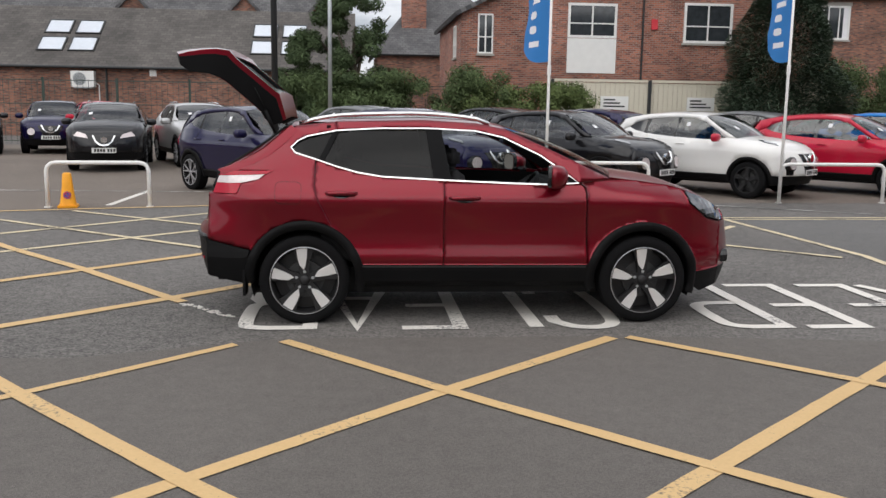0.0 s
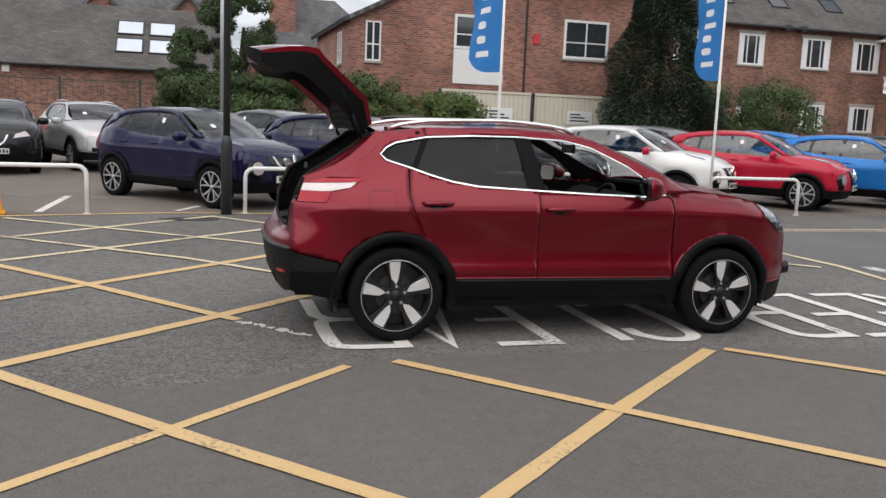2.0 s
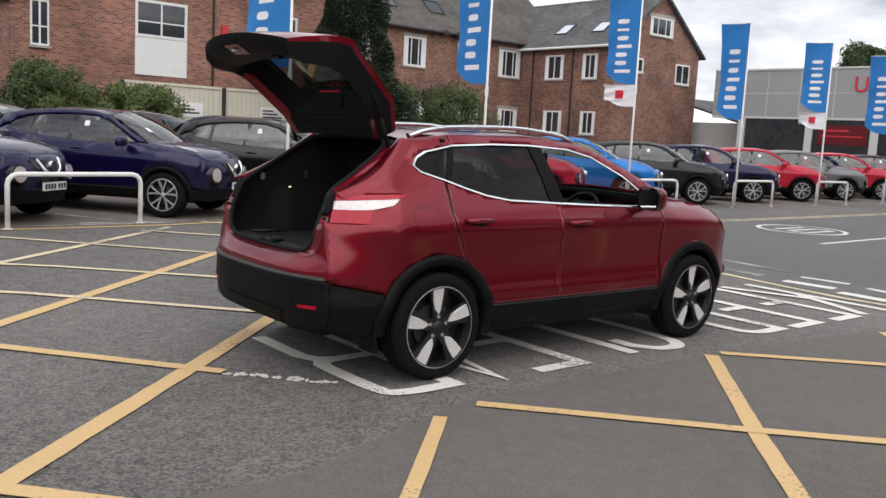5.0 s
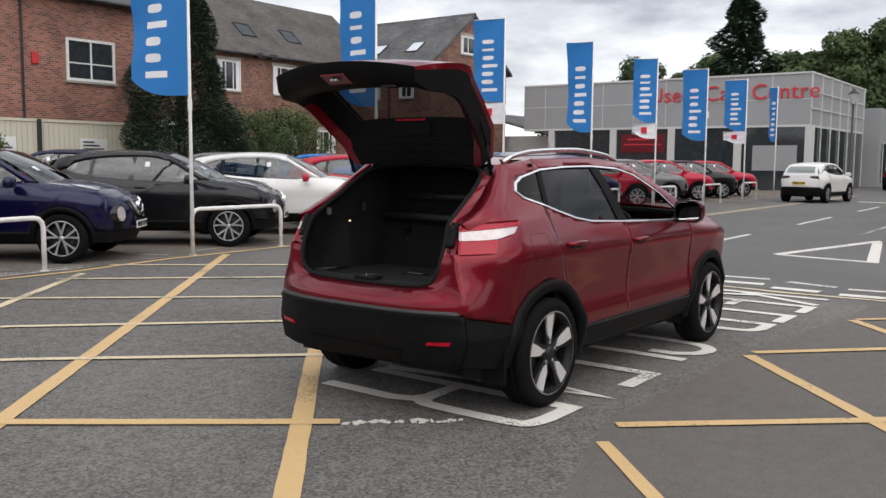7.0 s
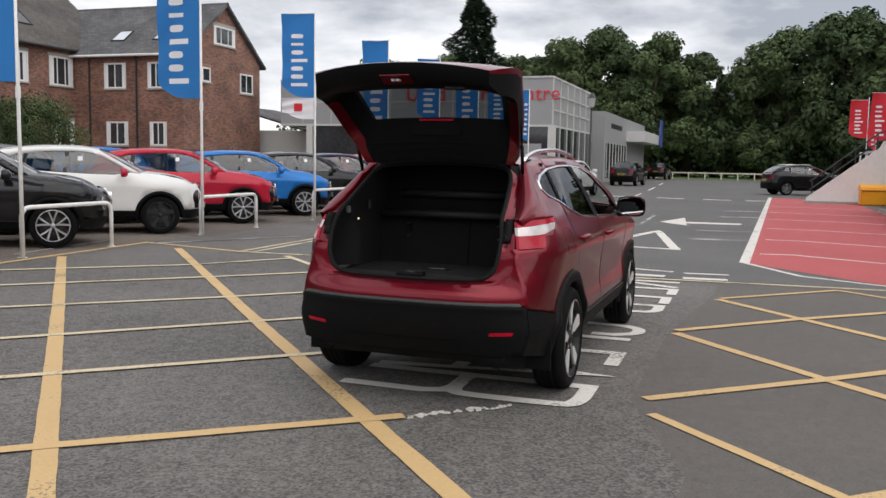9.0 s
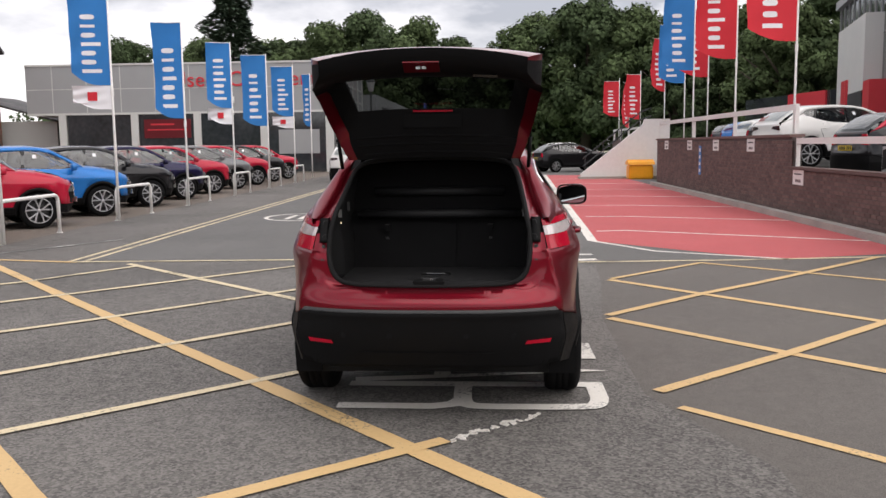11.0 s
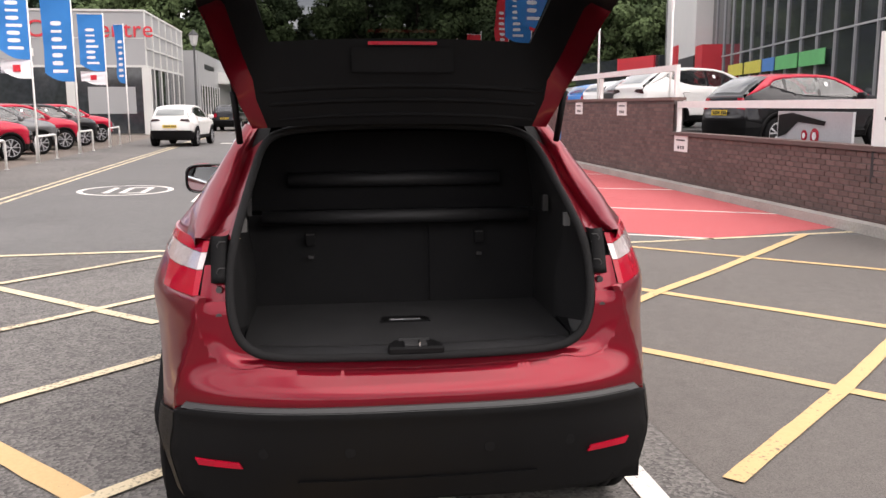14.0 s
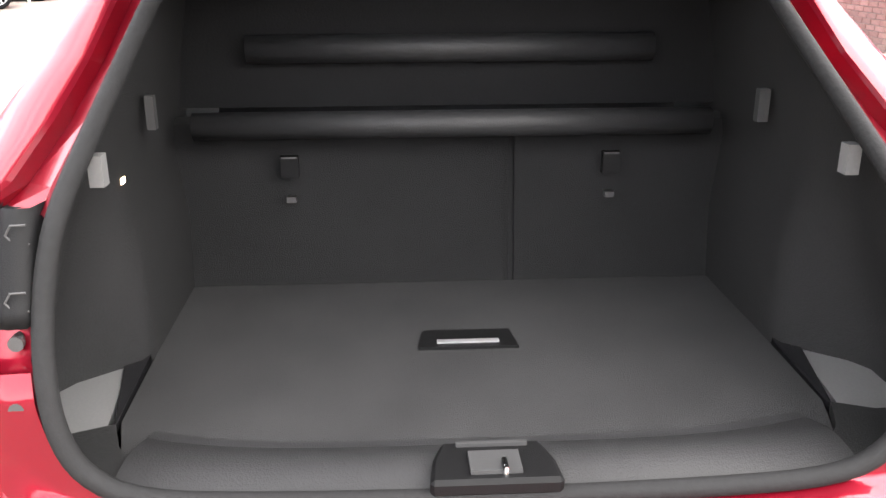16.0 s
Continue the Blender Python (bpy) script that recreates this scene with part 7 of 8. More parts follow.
part("boot_seal", seal, RUBBER, hero, "black rubber door seal", smooth=True)
# red lip rolled from the flange beside the seal out onto the bumper
for s in (-1, 1):
    lip = bmesh.new()
    rows = []
    for y, z, ny, nz, reach in LIP:
        yo, zo = y + ny * reach, z + nz * reach
        out = Vector(HERO.rear(yo / HERO.y(HERO.rear_x, zo), zo, -0.0025))
        row = []
        for u, w in ((0.12, 0.0), (0.42, 0.0), (0.52, 0.1), (0.62, 0.36), (0.72, 0.64), (0.84, 0.88), (1.0, 1.0)):
            yy, zz = y + ny * reach * u, z + nz * reach * u
            flat = opening_x(zz) - 0.005
            row.append(lip.verts.new((flat + (out.x - flat) * w, s * yy, zz)))
        rows.append(row)
    for a, b in zip(rows, rows[1:]):
        for k in range(6):
            f = (a[k], b[k], b[k + 1], a[k + 1])
            lip.faces.new(f if s > 0 else f[::-1])
    part("opening_lip", lip, RED_METALLIC, hero, smooth=True)
# painted frame between seal and outer skin, and dark lining inside, both sides
for s in (-1, 1):
    fr = bmesh.new()
    rows = []
    for y, z in edge_r[2:7]:
        x = opening_x(z)
        xo = min(x + 0.02, -1.46)
        yo = HERO.y(max(-2.06, x), z) - 0.01
        if z < 1.2:
            yo = min(yo, 0.695 if z < 1.04 else 0.655)
            xo = x - 0.005
        rows.append([fr.verts.new((x - 0.004, s * (y + 0.012), z)), fr.verts.new((x + 0.012, s * (0.62 * y + 0.38 * yo), z)), fr.verts.new((xo + 0.01, s * yo, z))])
    for a, b in zip(rows, rows[1:]):
        for k in range(2):
            f = (a[k], a[k + 1], b[k + 1], b[k])
            fr.faces.new(f if s < 0 else f[::-1])
    part("opening_frame", fr, RED_METALLIC, hero, smooth=True)
    lin = bmesh.new()
    rows = []
    for z in np.linspace(BOOT_Z - 0.03, 1.5, 16):
        row = []
        for u in np.linspace(0, 1, 28):
            x = opening_x(z) * (1 - u) + -1.1 * u
            y0 = float(np.interp(z, [p[1] for p in edge_r[:12]], [p[0] for p in edge_r[:12]]))
            y0 = max(y0, 0.5) if z < 0.85 else y0
            side_y = float(np.interp(z, [0.76, 0.95, 1.1, 1.25, 1.5], [0.565, 0.565, 0.59, 0.575, 0.53]))
            bay = float(np.interp(x, [-1.73, -1.63], [0.125, 0.0])) * float(np.interp(z, [0.9, 1.15], [1.0, 0.1]))
            y = y0 + (side_y + bay - y0) * min(1, u / 0.12)
            row.append(lin.verts.new((x, s * y, z)))
        rows.append(row)
    for a, b in zip(rows, rows[1:]):
        for k in range(27):
            f = (a[k], a[k + 1], b[k + 1], b[k])
            lin.faces.new(f if s > 0 else f[::-1])
    part("boot_lining", lin, LINING, hero, smooth=True)
    pk = bmesh.new()
    slab(pk, [(-1.86, s * 0.575), (-1.64, s * 0.6), (-1.66, s * 0.74), (-1.88, s * 0.74), (-1.9, s * 0.64)], BOOT_Z - 0.02, BOOT_Z + 0.005)
    bmesh.ops.recalc_face_normals(pk, faces=pk.faces)
    pocket = part("side_pocket", pk, GREY_TRIM, hero, "grey plastic floor pocket")
    pe = bmesh.new()
    slab(pe, [(-1.87, s * 0.562), (-1.6, s * 0.57), (-1.66, s * 0.605)], BOOT_Z - 0.01, BOOT_Z + 0.009)
    bmesh.ops.recalc_face_normals(pe, faces=pe.faces)
    part("pocket_edge", pe, PLASTIC_GLOSS, pocket)
    lg = bmesh.new()
    skin(lg, [(-2.02, s * 0.48), (-1.93, s * 0.537), (-1.865, s * 0.56), (-1.89, s * 0.62), (-1.885, s * 0.75), (-2.02, s * 0.72)], lambda x, y, d: (x, y, BOOT_Z + 0.012 - d), 0, 0.05, 0.02, s > 0)
    bmesh.ops.recalc_face_normals(lg, faces=lg.faces)
    part("corner_ledge", lg, LINING, hero)
    lb = bmesh.new()
    rows = []
    for z in np.linspace(1.04, 1.178, 8):
        x = opening_x(z)
        rows.append([lb.verts.new((x + dx, s * y, z)) for dx, y in ((0.02, 0.582), (-0.016, 0.59), (-0.019, 0.61), (-0.014, 0.63), (0.02, 0.637))])
    for a, b in zip(rows, rows[1:]):
        for k in range(4):
            f = (a[k], a[k + 1], b[k + 1], b[k])
            lb.faces.new(f if s < 0 else f[::-1])
    lb.faces.new(rows[0][::s])
    lamp_base = part("lamp_base", lb, PLASTIC, hero, "black plastic lamp base with two clips", smooth=True)
    for z in (1.072, 1.15):
        x = opening_x(z)
        tb = bmesh.new()
        tube(tb, [(x - 0.02, s * 0.588, z + 0.013), (x - 0.022, s * 0.606, z + 0.013), (x - 0.022, s * 0.614, z), (x - 0.019, s * 0.606, z - 0.013), (x - 0.017, s * 0.588, z - 0.013)], 0.0016, 6)
        part("clip_outline", tb, PLASTIC_WORN, lamp_base)
    cl = bmesh.new()
    box(cl, -1.85, -1.825, min(s * 0.535, s * 0.555), max(s * 0.535, s * 0.555), 1.17, 1.215)
    part("strap_clip", cl, GREY_TRIM, hero, "pale plastic strap clip")
    hk = bmesh.new()
    box(hk, -1.495, -1.475, min(s * 0.55, s * 0.565), max(s * 0.545, s * 0.565), 1.18, 1.24)
    part("cover_bracket", hk, PLASTIC_WORN, hero)
    for z in (1.018, 0.94):
        b = bmesh.new()
        p = (opening_x(z) + 0.001, s * 0.608, z)
        tube(b, [(p[0] + 0.03, p[1], p[2]), (p[0] - 0.006, p[1], p[2])], 0.01, 12)
        part("buffer_bolt", b, PLASTIC_WORN, hero)
lamp = box(bmesh.new(), -1.606, -1.588, 0.5855, 0.594, 1.11, 1.12)
BOOT_LIGHT = shade("lit_boot_lamp", (0.9, 0.75, 0.5), 0.4)
BOOT_LIGHT.node_tree.nodes["Principled BSDF"].inputs["Emission Color"].default_value = (1.0, 0.72, 0.42, 1)
BOOT_LIGHT.node_tree.nodes["Principled BSDF"].inputs["Emission Strength"].default_value = 1.0
part("boot_lamp", lamp, BOOT_LIGHT, hero, "small lit boot lamp")
sillp = bmesh.new()
skin(sillp, [(-0.52, 0.0), (0.52, 0.0), (0.5, 1.0), (-0.5, 1.0)], lambda y, u, d: (-2.055 + 0.125 * u + 0.05 * u * (y / 0.5) ** 4, y, 0.797 + 0.016 * math.sin(math.pi * min(1.0, u * 1.15)) - d), 0, 0.06, 0.03)
part("boot_sill", sillp, LAMP_BASE, hero, "black plastic loading sill")
lt = bmesh.new()
slab(lt, [(-2.085, -0.09), (-2.085, 0.09), (-2.03, 0.085), (-1.985, 0.07), (-1.985, -0.07), (-2.03, -0.085)], 0.80, 0.826)
bmesh.ops.bevel(lt, geom=lt.edges[:], offset=0.006, segments=1, affect="EDGES")
latch = part("latch_cover", lt, PLASTIC, hero)
part("latch_recess", box(bmesh.new(), -2.07, -2.02, -0.035, 0.035, 0.824, 0.832), PLASTIC_WORN, latch)
st = bmesh.new()
tube(st, [(-2.072, -0.012, 0.818), (-2.072, -0.012, 0.836), (-2.05, -0.012, 0.836)], 0.004, 8)
part("latch_striker", st, CHROME, latch)
grip = box(bmesh.new(), -2.002, -1.996, -0.05, 0.05, 0.826, 0.832)
part("latch_grip", grip, PLASTIC_WORN, latch)

# raised tailgate
TG_OUT = [(-1.475, 1.575), (-1.535, 1.775), (-1.58, 1.80), (-1.72, 1.915), (-1.88, 2.045), (-1.935, 2.105), (-2.04, 2.12), (-2.16, 2.116), (-2.28, 2.104), (-2.37, 2.09)]
TG_IN = [(-1.60, 1.515), (-1.66, 1.60), (-1.69, 1.64), (-1.80, 1.735), (-1.96, 1.87), (-2.02, 1.905), (-2.10, 1.935), (-2.18, 1.945), (-2.27, 1.955), (-2.36, 2.01)]
TG_MID = [(-1.60, 1.515), (-1.66, 1.655), (-1.64, 1.81), (-1.76, 1.905), (-1.93, 2.025), (-1.985, 1.985), (-2.08, 1.962), (-2.18, 1.962), (-2.27, 1.975), (-2.36, 2.025)]
TG_HALF = [0.53, 0.565, 0.575, 0.605, 0.635, 0.645, 0.645, 0.635, 0.605, 0.56]
gate = new("tailgate")
gate.parent = hero
gate["label"] = "raised red tailgate with dark inner trim"


def gate_row(bm, i, line, cols, narrow=0.0, drop=0.0):
    out = []
    n = len(cols)
    for u in cols:
        h = TG_HALF[i] - narrow
        x, z = line[i]
        curve = 0.09 * (i / 9) * abs(u) ** 2.2
        out.append(bm.verts.new((x + curve, u * h, z - 0.035 * abs(u) ** 2.2 * (0.4 + i / 9) - drop)))
    return out


US = [k / 10 - 1 for k in range(21)]
outer = bmesh.new()
rows = [gate_row(outer, i, TG_OUT, US) for i in range(10)]
for i, (a, b) in enumerate(zip(rows, rows[1:])):
    for k in range(20):
        if 2 <= i <= 3 and 2 <= k <= 17:
            continue
        outer.faces.new((a[k], b[k], b[k + 1], a[k + 1])).material_index = 1 if 1 <= i <= 3 else 0
part("outer_skin", outer, [RED_METALLIC, PLASTIC_GLOSS], gate, smooth=True)
# both sides: red rim turned over from the skin, below it shade painted black
for c, k in ((-1, 0), (1, 20)):
    rim, flank = bmesh.new(), bmesh.new()
    for bm, lo, hi in ((rim, 0.0, 0.2), (flank, 0.2, 1.0)):
        o = [v[0].co.copy() for v in (gate_row(bm, i, TG_OUT, [c]) for i in range(10))]
        n = [v[0].co.copy() for v in (gate_row(bm, i, TG_IN, [c * 0.985]) for i in range(10))]
        bm.clear()
        pairs = [(bm.verts.new(a.lerp(b, lo)), bm.verts.new(a.lerp(b, hi))) for a, b in zip(o, n)]
        for p, q in zip(pairs, pairs[1:]):
            f = (p[0], q[0], q[1], p[1])
            bm.faces.new(f[::-1] if c > 0 else f)
    part("gate_rim", rim, RED_METALLIC, gate, smooth=True)
    part("side_trim", flank, TRIM_BLACK, gate, smooth=True)


def inner_row(bm, i):
    """The inner face lies close under the outer skin, and deepens to a rim along both sides."""
    edge, mid = gate_row(bm, i, TG_IN, US, 0.004), gate_row(bm, i, TG_MID, US, 0.004)
    for k, u in enumerate(US):
        q = min(1.0, max(0.0, (abs(u) - 0.8) / 0.15))
        edge[k].co = mid[k].co.lerp(edge[k].co, q * q * (3 - 2 * q))
    for v in mid:
        bm.verts.remove(v)
    return edge


inner = bmesh.new()
irows = [inner_row(inner, i) for i in range(10)]
for i, (a, b) in enumerate(zip(irows, irows[1:])):
    for k in range(20):
        if not (2 <= i <= 3 and 2 <= k <= 17):
            inner.faces.new((a[k], a[k + 1], b[k + 1], b[k])).material_index = 1 if k in (0, 19) and i < 5 else 0
tip = gate_row(inner, 9, TG_OUT, US, 0.004)
for k in range(20):
    inner.faces.new((irows[9][k], irows[9][k + 1], tip[k + 1], tip[k]))
part("inner_trim", inner, [TRIM_BLACK, RED_METALLIC], gate, "black plastic inner trim", smooth=True)
# ridges and a raised middle piece on the trim between hinge and glass, and the high brake lamp above it
for f, wide, r in ((0.25, 0.47, 0.009), (0.62, 0.5, 0.012), (0.95, 0.5, 0.011)):
    x, z = TG_MID[0][0] + (TG_MID[1][0] - TG_MID[0][0]) * f, TG_MID[0][1] + (TG_MID[1][1] - TG_MID[0][1]) * f
    part("trim_ridge", tube(bmesh.new(), [(x + 0.035 * (abs(u) ** 2.2) * 0.3, u * wide, z - 0.02 * abs(u) ** 2.2) for u in US], r * 0.8, 8), TRIM_DARK, gate, smooth=True)
mid = prism(bmesh.new(), [(-1.672, 1.69), (-1.654, 1.78), (-1.64, 1.78), (-1.645, 1.69)], 0.36, (0, 0.18, 0), (1, 0, 0), (0, 0, 1))
bmesh.ops.bevel(mid, geom=mid.edges[:], offset=0.006, segments=2, affect="EDGES")
part("trim_bulge", mid, TRIM_DARK, gate)
part("brake_lamp", box(bmesh.new(), -1.652, -1.636, -0.12, 0.12, 1.788, 1.799), LAMP_RED, gate, "red high-level brake lamp")
gp = bmesh.new()
gr = [gate_row(gp, i, [(x - 0.012, z - 0.014) for x, z in TG_OUT], US[2:19]) for i in (2, 3, 4)]
for a, b in zip(gr, gr[1:]):
    for k in range(16):
        gp.faces.new((a[k], a[k + 1], b[k + 1], b[k]))
g = part("rear_glass", gp, GLASS_REAR, gate, "dark tinted rear glass", smooth=True)
g.visible_shadow = False
# dark frame round the glass and along the hinge, between the two skins
fr = bmesh.new()
ro = [gate_row(fr, i, TG_OUT, US, 0.004, 0.006) for i in (0, 2, 3, 4)]
ri = [inner_row(fr, i) for i in (0, 2, 3, 4)]
for k in range(20):
    fr.faces.new((ro[0][k], ro[0][k + 1], ri[0][k + 1], ri[0][k]))
for k in range(2, 18):
    fr.faces.new((ro[1][k], ro[1][k + 1], ri[1][k + 1], ri[1][k]))
    fr.faces.new((ri[3][k], ri[3][k + 1], ro[3][k + 1], ro[3][k]))
for i in (1, 2):
    for k in (2, 18):
        fr.faces.new((ro[i][k], ri[i][k], ri[i + 1][k], ro[i + 1][k]))
part("glass_frame", fr, TRIM_BLACK, gate)
lk = bmesh.new()
for y in (-0.026, 0.004):
    box(lk, -2.34, -2.305, y, y + 0.022, 1.985, 1.997)
part("gate_latch", lk, GREY_METAL, gate)
part("latch_panel", prism(bmesh.new(), [(-2.275, 1.972), (-2.355, 2.016), (-2.355, 2.028), (-2.275, 1.984)], 0.19, (0, 0.095, 0), (1, 0, 0), (0, 0, 1)), RED_METALLIC, gate)
hgr = bmesh.new()
tube(hgr, [(-2.23, -0.40, 1.952), (-2.21, -0.27, 1.96)], 0.018, 8)
part("pull_recess", hgr, PLASTIC_GLOSS, gate)
for s in (-1, 1):
    stt = bmesh.new()
    tube(stt, [(-1.56, s * 0.575, 1.45), (-1.63, s * 0.585, 1.63)], 0.012, 8)
    tube(stt, [(-1.63, s * 0.585, 1.63), (-1.71, s * 0.595, 1.80)], 0.006, 8)
    part("gas_strut", stt, PLASTIC, gate, smooth=True)

# ---- parked cars ----
JUKE = dict(
    shape=Shape(
        sect=[(0.2, 0.77), (0.42, 0.84), (0.55, 0.862), (0.7, 0.856), (0.84, 0.878), (0.92, 0.876), (0.99, 0.85), (1.06, 0.805), (1.14, 0.785), (1.3, 0.735), (1.46, 0.66), (1.54, 0.59), (1.6, 0.52)],
        plan=[(-2.1, -0.24), (-1.9, -0.14), (-1.7, -0.045), (-1.4, 0.012), (-1.2, 0.02), (-0.85, -0.012), (0.75, -0.018), (1.15, 0.02), (1.4, 0.014), (1.62, -0.03), (1.82, -0.13), (2.0, -0.32)],
        roof=[(-1.6, 1.435), (-1.25, 1.512), (-0.7, 1.562), (-0.1, 1.562), (0.24, 1.512)],
        bonnet=[(0.85, 1.11), (1.0, 1.1), (1.4, 1.055), (1.68, 0.99), (1.84, 0.91), (1.95, 0.8)],
        screen=(0.93, 1.105), belt=1.09, rear_x=-1.87, front_x=1.82,
        rear_bulge=[(0.3, 0.08), (0.55, 0.15), (0.8, 0.14), (1.0, 0.1), (1.15, 0.06)], front_bulge=[(0.25, 0.14), (0.42, 0.25), (0.7, 0.27), (0.84, 0.22), (0.95, 0.1)], taper=0.1, crease=0.035),
    axle=1.265, R=0.345, arch=0.43,
    top=[(-1.4, 1.275), (-1.3, 1.36), (-1.1, 1.425), (-0.7, 1.475), (-0.25, 1.488), (0.02, 1.475), (0.25, 1.42), (0.5, 1.285), (0.76, 1.115)], low=[(0.45, 1.075), (0.0, 1.09), (-0.5, 1.115), (-0.9, 1.15), (-1.25, 1.215)],
    pillars=(-0.32, -0.98), round_lamps=True, rails=False)
QASH = dict(
    shape=HERO, axle=AXLE, R=TYRE_R, arch=ARCH, top=WIN_TOP, low=WIN_LOW, pillars=(-0.3, -1.12), round_lamps=False, rails=True)


def parked_car(spec, paint, m, name, label, wheels="multi", mirror=None, rails=None, plate=PLATE_WHITE, group="parked cars", roof_paint=None, dark_lamps=False):
    """A closed car standing at the pose m, built from the surfaces of its kind."""
    S, ax, R, AR = spec["shape"], spec["axle"], spec["R"], spec["arch"]
    top, low = spec["top"], spec["low"]
    th = thing(name, m, label, "car", group)
    rx, fx = S.rear_x, S.front_x
    tail_z = 1.12
    base = (rx + 0.06, tail_z)
    hood_line = [(x, S.bonnet(x)) for x in np.linspace(S.screen[0], fx, 7)]
    lower = [(rx, 0.62), (-ax - AR * 0.9, 0.55)] + arc(-ax, R, AR, 152, 16, 12) + [(-ax + AR, 0.40), (ax - AR, 0.40)] + arc(ax, R, AR, 172, 14, 12) + [(fx, 0.44)] + hood_line[::-1] + [top[-1]] + low + [top[0], base, (rx, 1.0)]
    upper = top + [S.screen] + [(x, S.roof(x)) for x in np.linspace(S.roof_front, S.roof_rear, 8)] + [base]
    for s in (-1, 1):
        sd, fl = S.side(s), s > 0
        part("body_side", skin(bmesh.new(), lower, sd, 0, 0.1, 0.02, fl), paint, th, smooth=True)
        part("roof_frame", skin(bmesh.new(), upper, sd, 0, 0.1, 0.02, fl), roof_paint or paint, th, smooth=True)
        part("side_glass", skin(bmesh.new(), top + low, lambda x, z, d: sd(x, z, d + 0.008), 0, 0.15, 0, fl), GLASS_PARKED, th, smooth=True)
        for px in spec["pillars"]:
            zt, zl = float(np.interp(px, [p[0] for p in top], [p[1] for p in top])), float(np.interp(-px, [-p[0] for p in low], [p[1] for p in low]))
            part("window_pillar", ribbon(bmesh.new(), [(px - 0.02, zl), (px + 0.02, zt)], sd, 0.07, 0.002), PLASTIC_GLOSS, th)
        seam = bmesh.new()
        for line in ([(-0.28, 1.05), (-0.28, 0.42)], [(0.8, 1.05), (0.83, 0.42)], [(-1.0, 1.1), (-1.08, 0.95), (-0.95, 0.7)]):
            ribbon(seam, line, sd, 0.012, 0.001)
        part("door_seam", seam, UNDERBODY, th)
        for hx in (-0.18, -0.98):
            part("door_handle", tube(bmesh.new(), [sd(hx - 0.09, 0.98, 0.0), sd(hx, 0.985, -0.035), sd(hx + 0.09, 0.98, 0.0)], 0.014, 6), paint, th)
        for cx in (-ax, ax):
            cl = bmesh.new()
            rows = []
            for k in range(25):
                a = radians(-8 + 196 * k / 24)
                row = []
                for r, proud in ((AR + 0.012, 0.0), (AR, 0.014), (AR - 0.055, 0.012), (AR - 0.06, -0.22)):
                    x, z = cx + r * math.cos(a), max(0.2, R + r * math.sin(a))
                    row.append(cl.verts.new((x, s * (S.y(max(rx, min(fx, x)), max(0.3, z)) + proud), z)))
                rows.append(row)
            for a, b in zip(rows, rows[1:]):
                for k in range(3):
                    f = (a[k], a[k + 1], b[k + 1], b[k])
                    cl.faces.new(f if s > 0 else f[::-1])
            part("wheel_arch", cl, PLASTIC, th, smooth=True)
            wheel(th, pose(cx, s * 0.765, R, 0, 0, 0 if s < 0 else 180), R, wheels)
        sill = bmesh.new()
        rows = [[sill.verts.new((x, s * (S.y(x, max(0.3, z)) + p), z)) for z, p in ((0.43, 0.0), (0.41, 0.012), (0.3, 0.0), (0.27, -0.2))] for x in np.linspace(-ax + AR - 0.05, ax - AR + 0.05, 8)]
        for a, b in zip(rows, rows[1:]):
            for k in range(3):
                f = (a[k], b[k], b[k + 1], a[k + 1])
                sill.faces.new(f if s > 0 else f[::-1])
        part("sill", sill, PLASTIC, th)
        mb = bmesh.new()
        bmesh.ops.create_uvsphere(mb, u_segments=12, v_segments=8, radius=1.0)
        for v in mb.verts:
            x, y, z = (math.copysign(abs(c) ** 0.65, c) for c in v.co)
            v.co = (0.62 + (0.1 * x if x > 0 else 0.03 * x), s * 0.97 + 0.12 * y, 1.12 + 0.08 * z)
        part("door_mirror", mb, mirror or paint, th, smooth=True)
        part("bumper_corner", skin(bmesh.new(), [(rx, 0.62), (-ax - AR * 0.9, 0.55), (-ax - AR, 0.3), (rx, 0.32)], lambda x, z, d: sd(x, z, d - 0.004), 0, 0.12, 0.03, fl), PLASTIC, th)
        part("bumper_corner", skin(bmesh.new(), [(ax + AR * 0.97, 0.44), (fx, 0.44), (fx, 0.28), (ax + AR, 0.28)], lambda x, z, d: sd(x, z, d - 0.004), 0, 0.12, 0.03, fl), PLASTIC, th)
        price = bmesh.new()
        skin(price, [(-0.12, 1.32), (-0.04, 1.32), (-0.04, 1.4), (-0.12, 1.4)], lambda x, z, d: sd(x, z, 0.001), 0, 0.1, 0, fl)
        part("window_ticket", price, FLAG_WHITE, th)
        if spec["round_lamps"]:
            p = Vector(S.front(s * 0.72, 0.66, 0))
            part("round_headlamp", tube(bmesh.new(), [p - Vector((0.08, 0, 0)), p + Vector((0.03, s * 0.02, 0.012))], [0.125, 0.105], 20), LAMP_CLEAR, th, "round clear headlamp")
            part("lamp_ring", tube(bmesh.new(), [p - Vector((0.08, 0, 0)), p + Vector((0.018, s * 0.015, 0.006))], [0.15, 0.128], 20), PLASTIC_GLOSS, th)
            part("bonnet_lamp", skin(bmesh.new(), [(1.3, s * 0.80), (1.62, s * 0.72), (1.7, s * 0.86), (1.45, s * 0.93)], lambda x, y, d: S.hood(x, y, d - 0.012), 0, 0.1, 0.02, s < 0), HEADLAMP, th)
        else:
            part("headlamp", skin(bmesh.new(), [(s * 0.5, 0.77), (s * 1.0, 0.82), (s * 1.0, 0.92), (s * 0.62, 0.86)], lambda y, z, d: S.front(y, z, d - 0.012), 0, 0.08, 0.02, s < 0), LAMP_CLEAR, th)
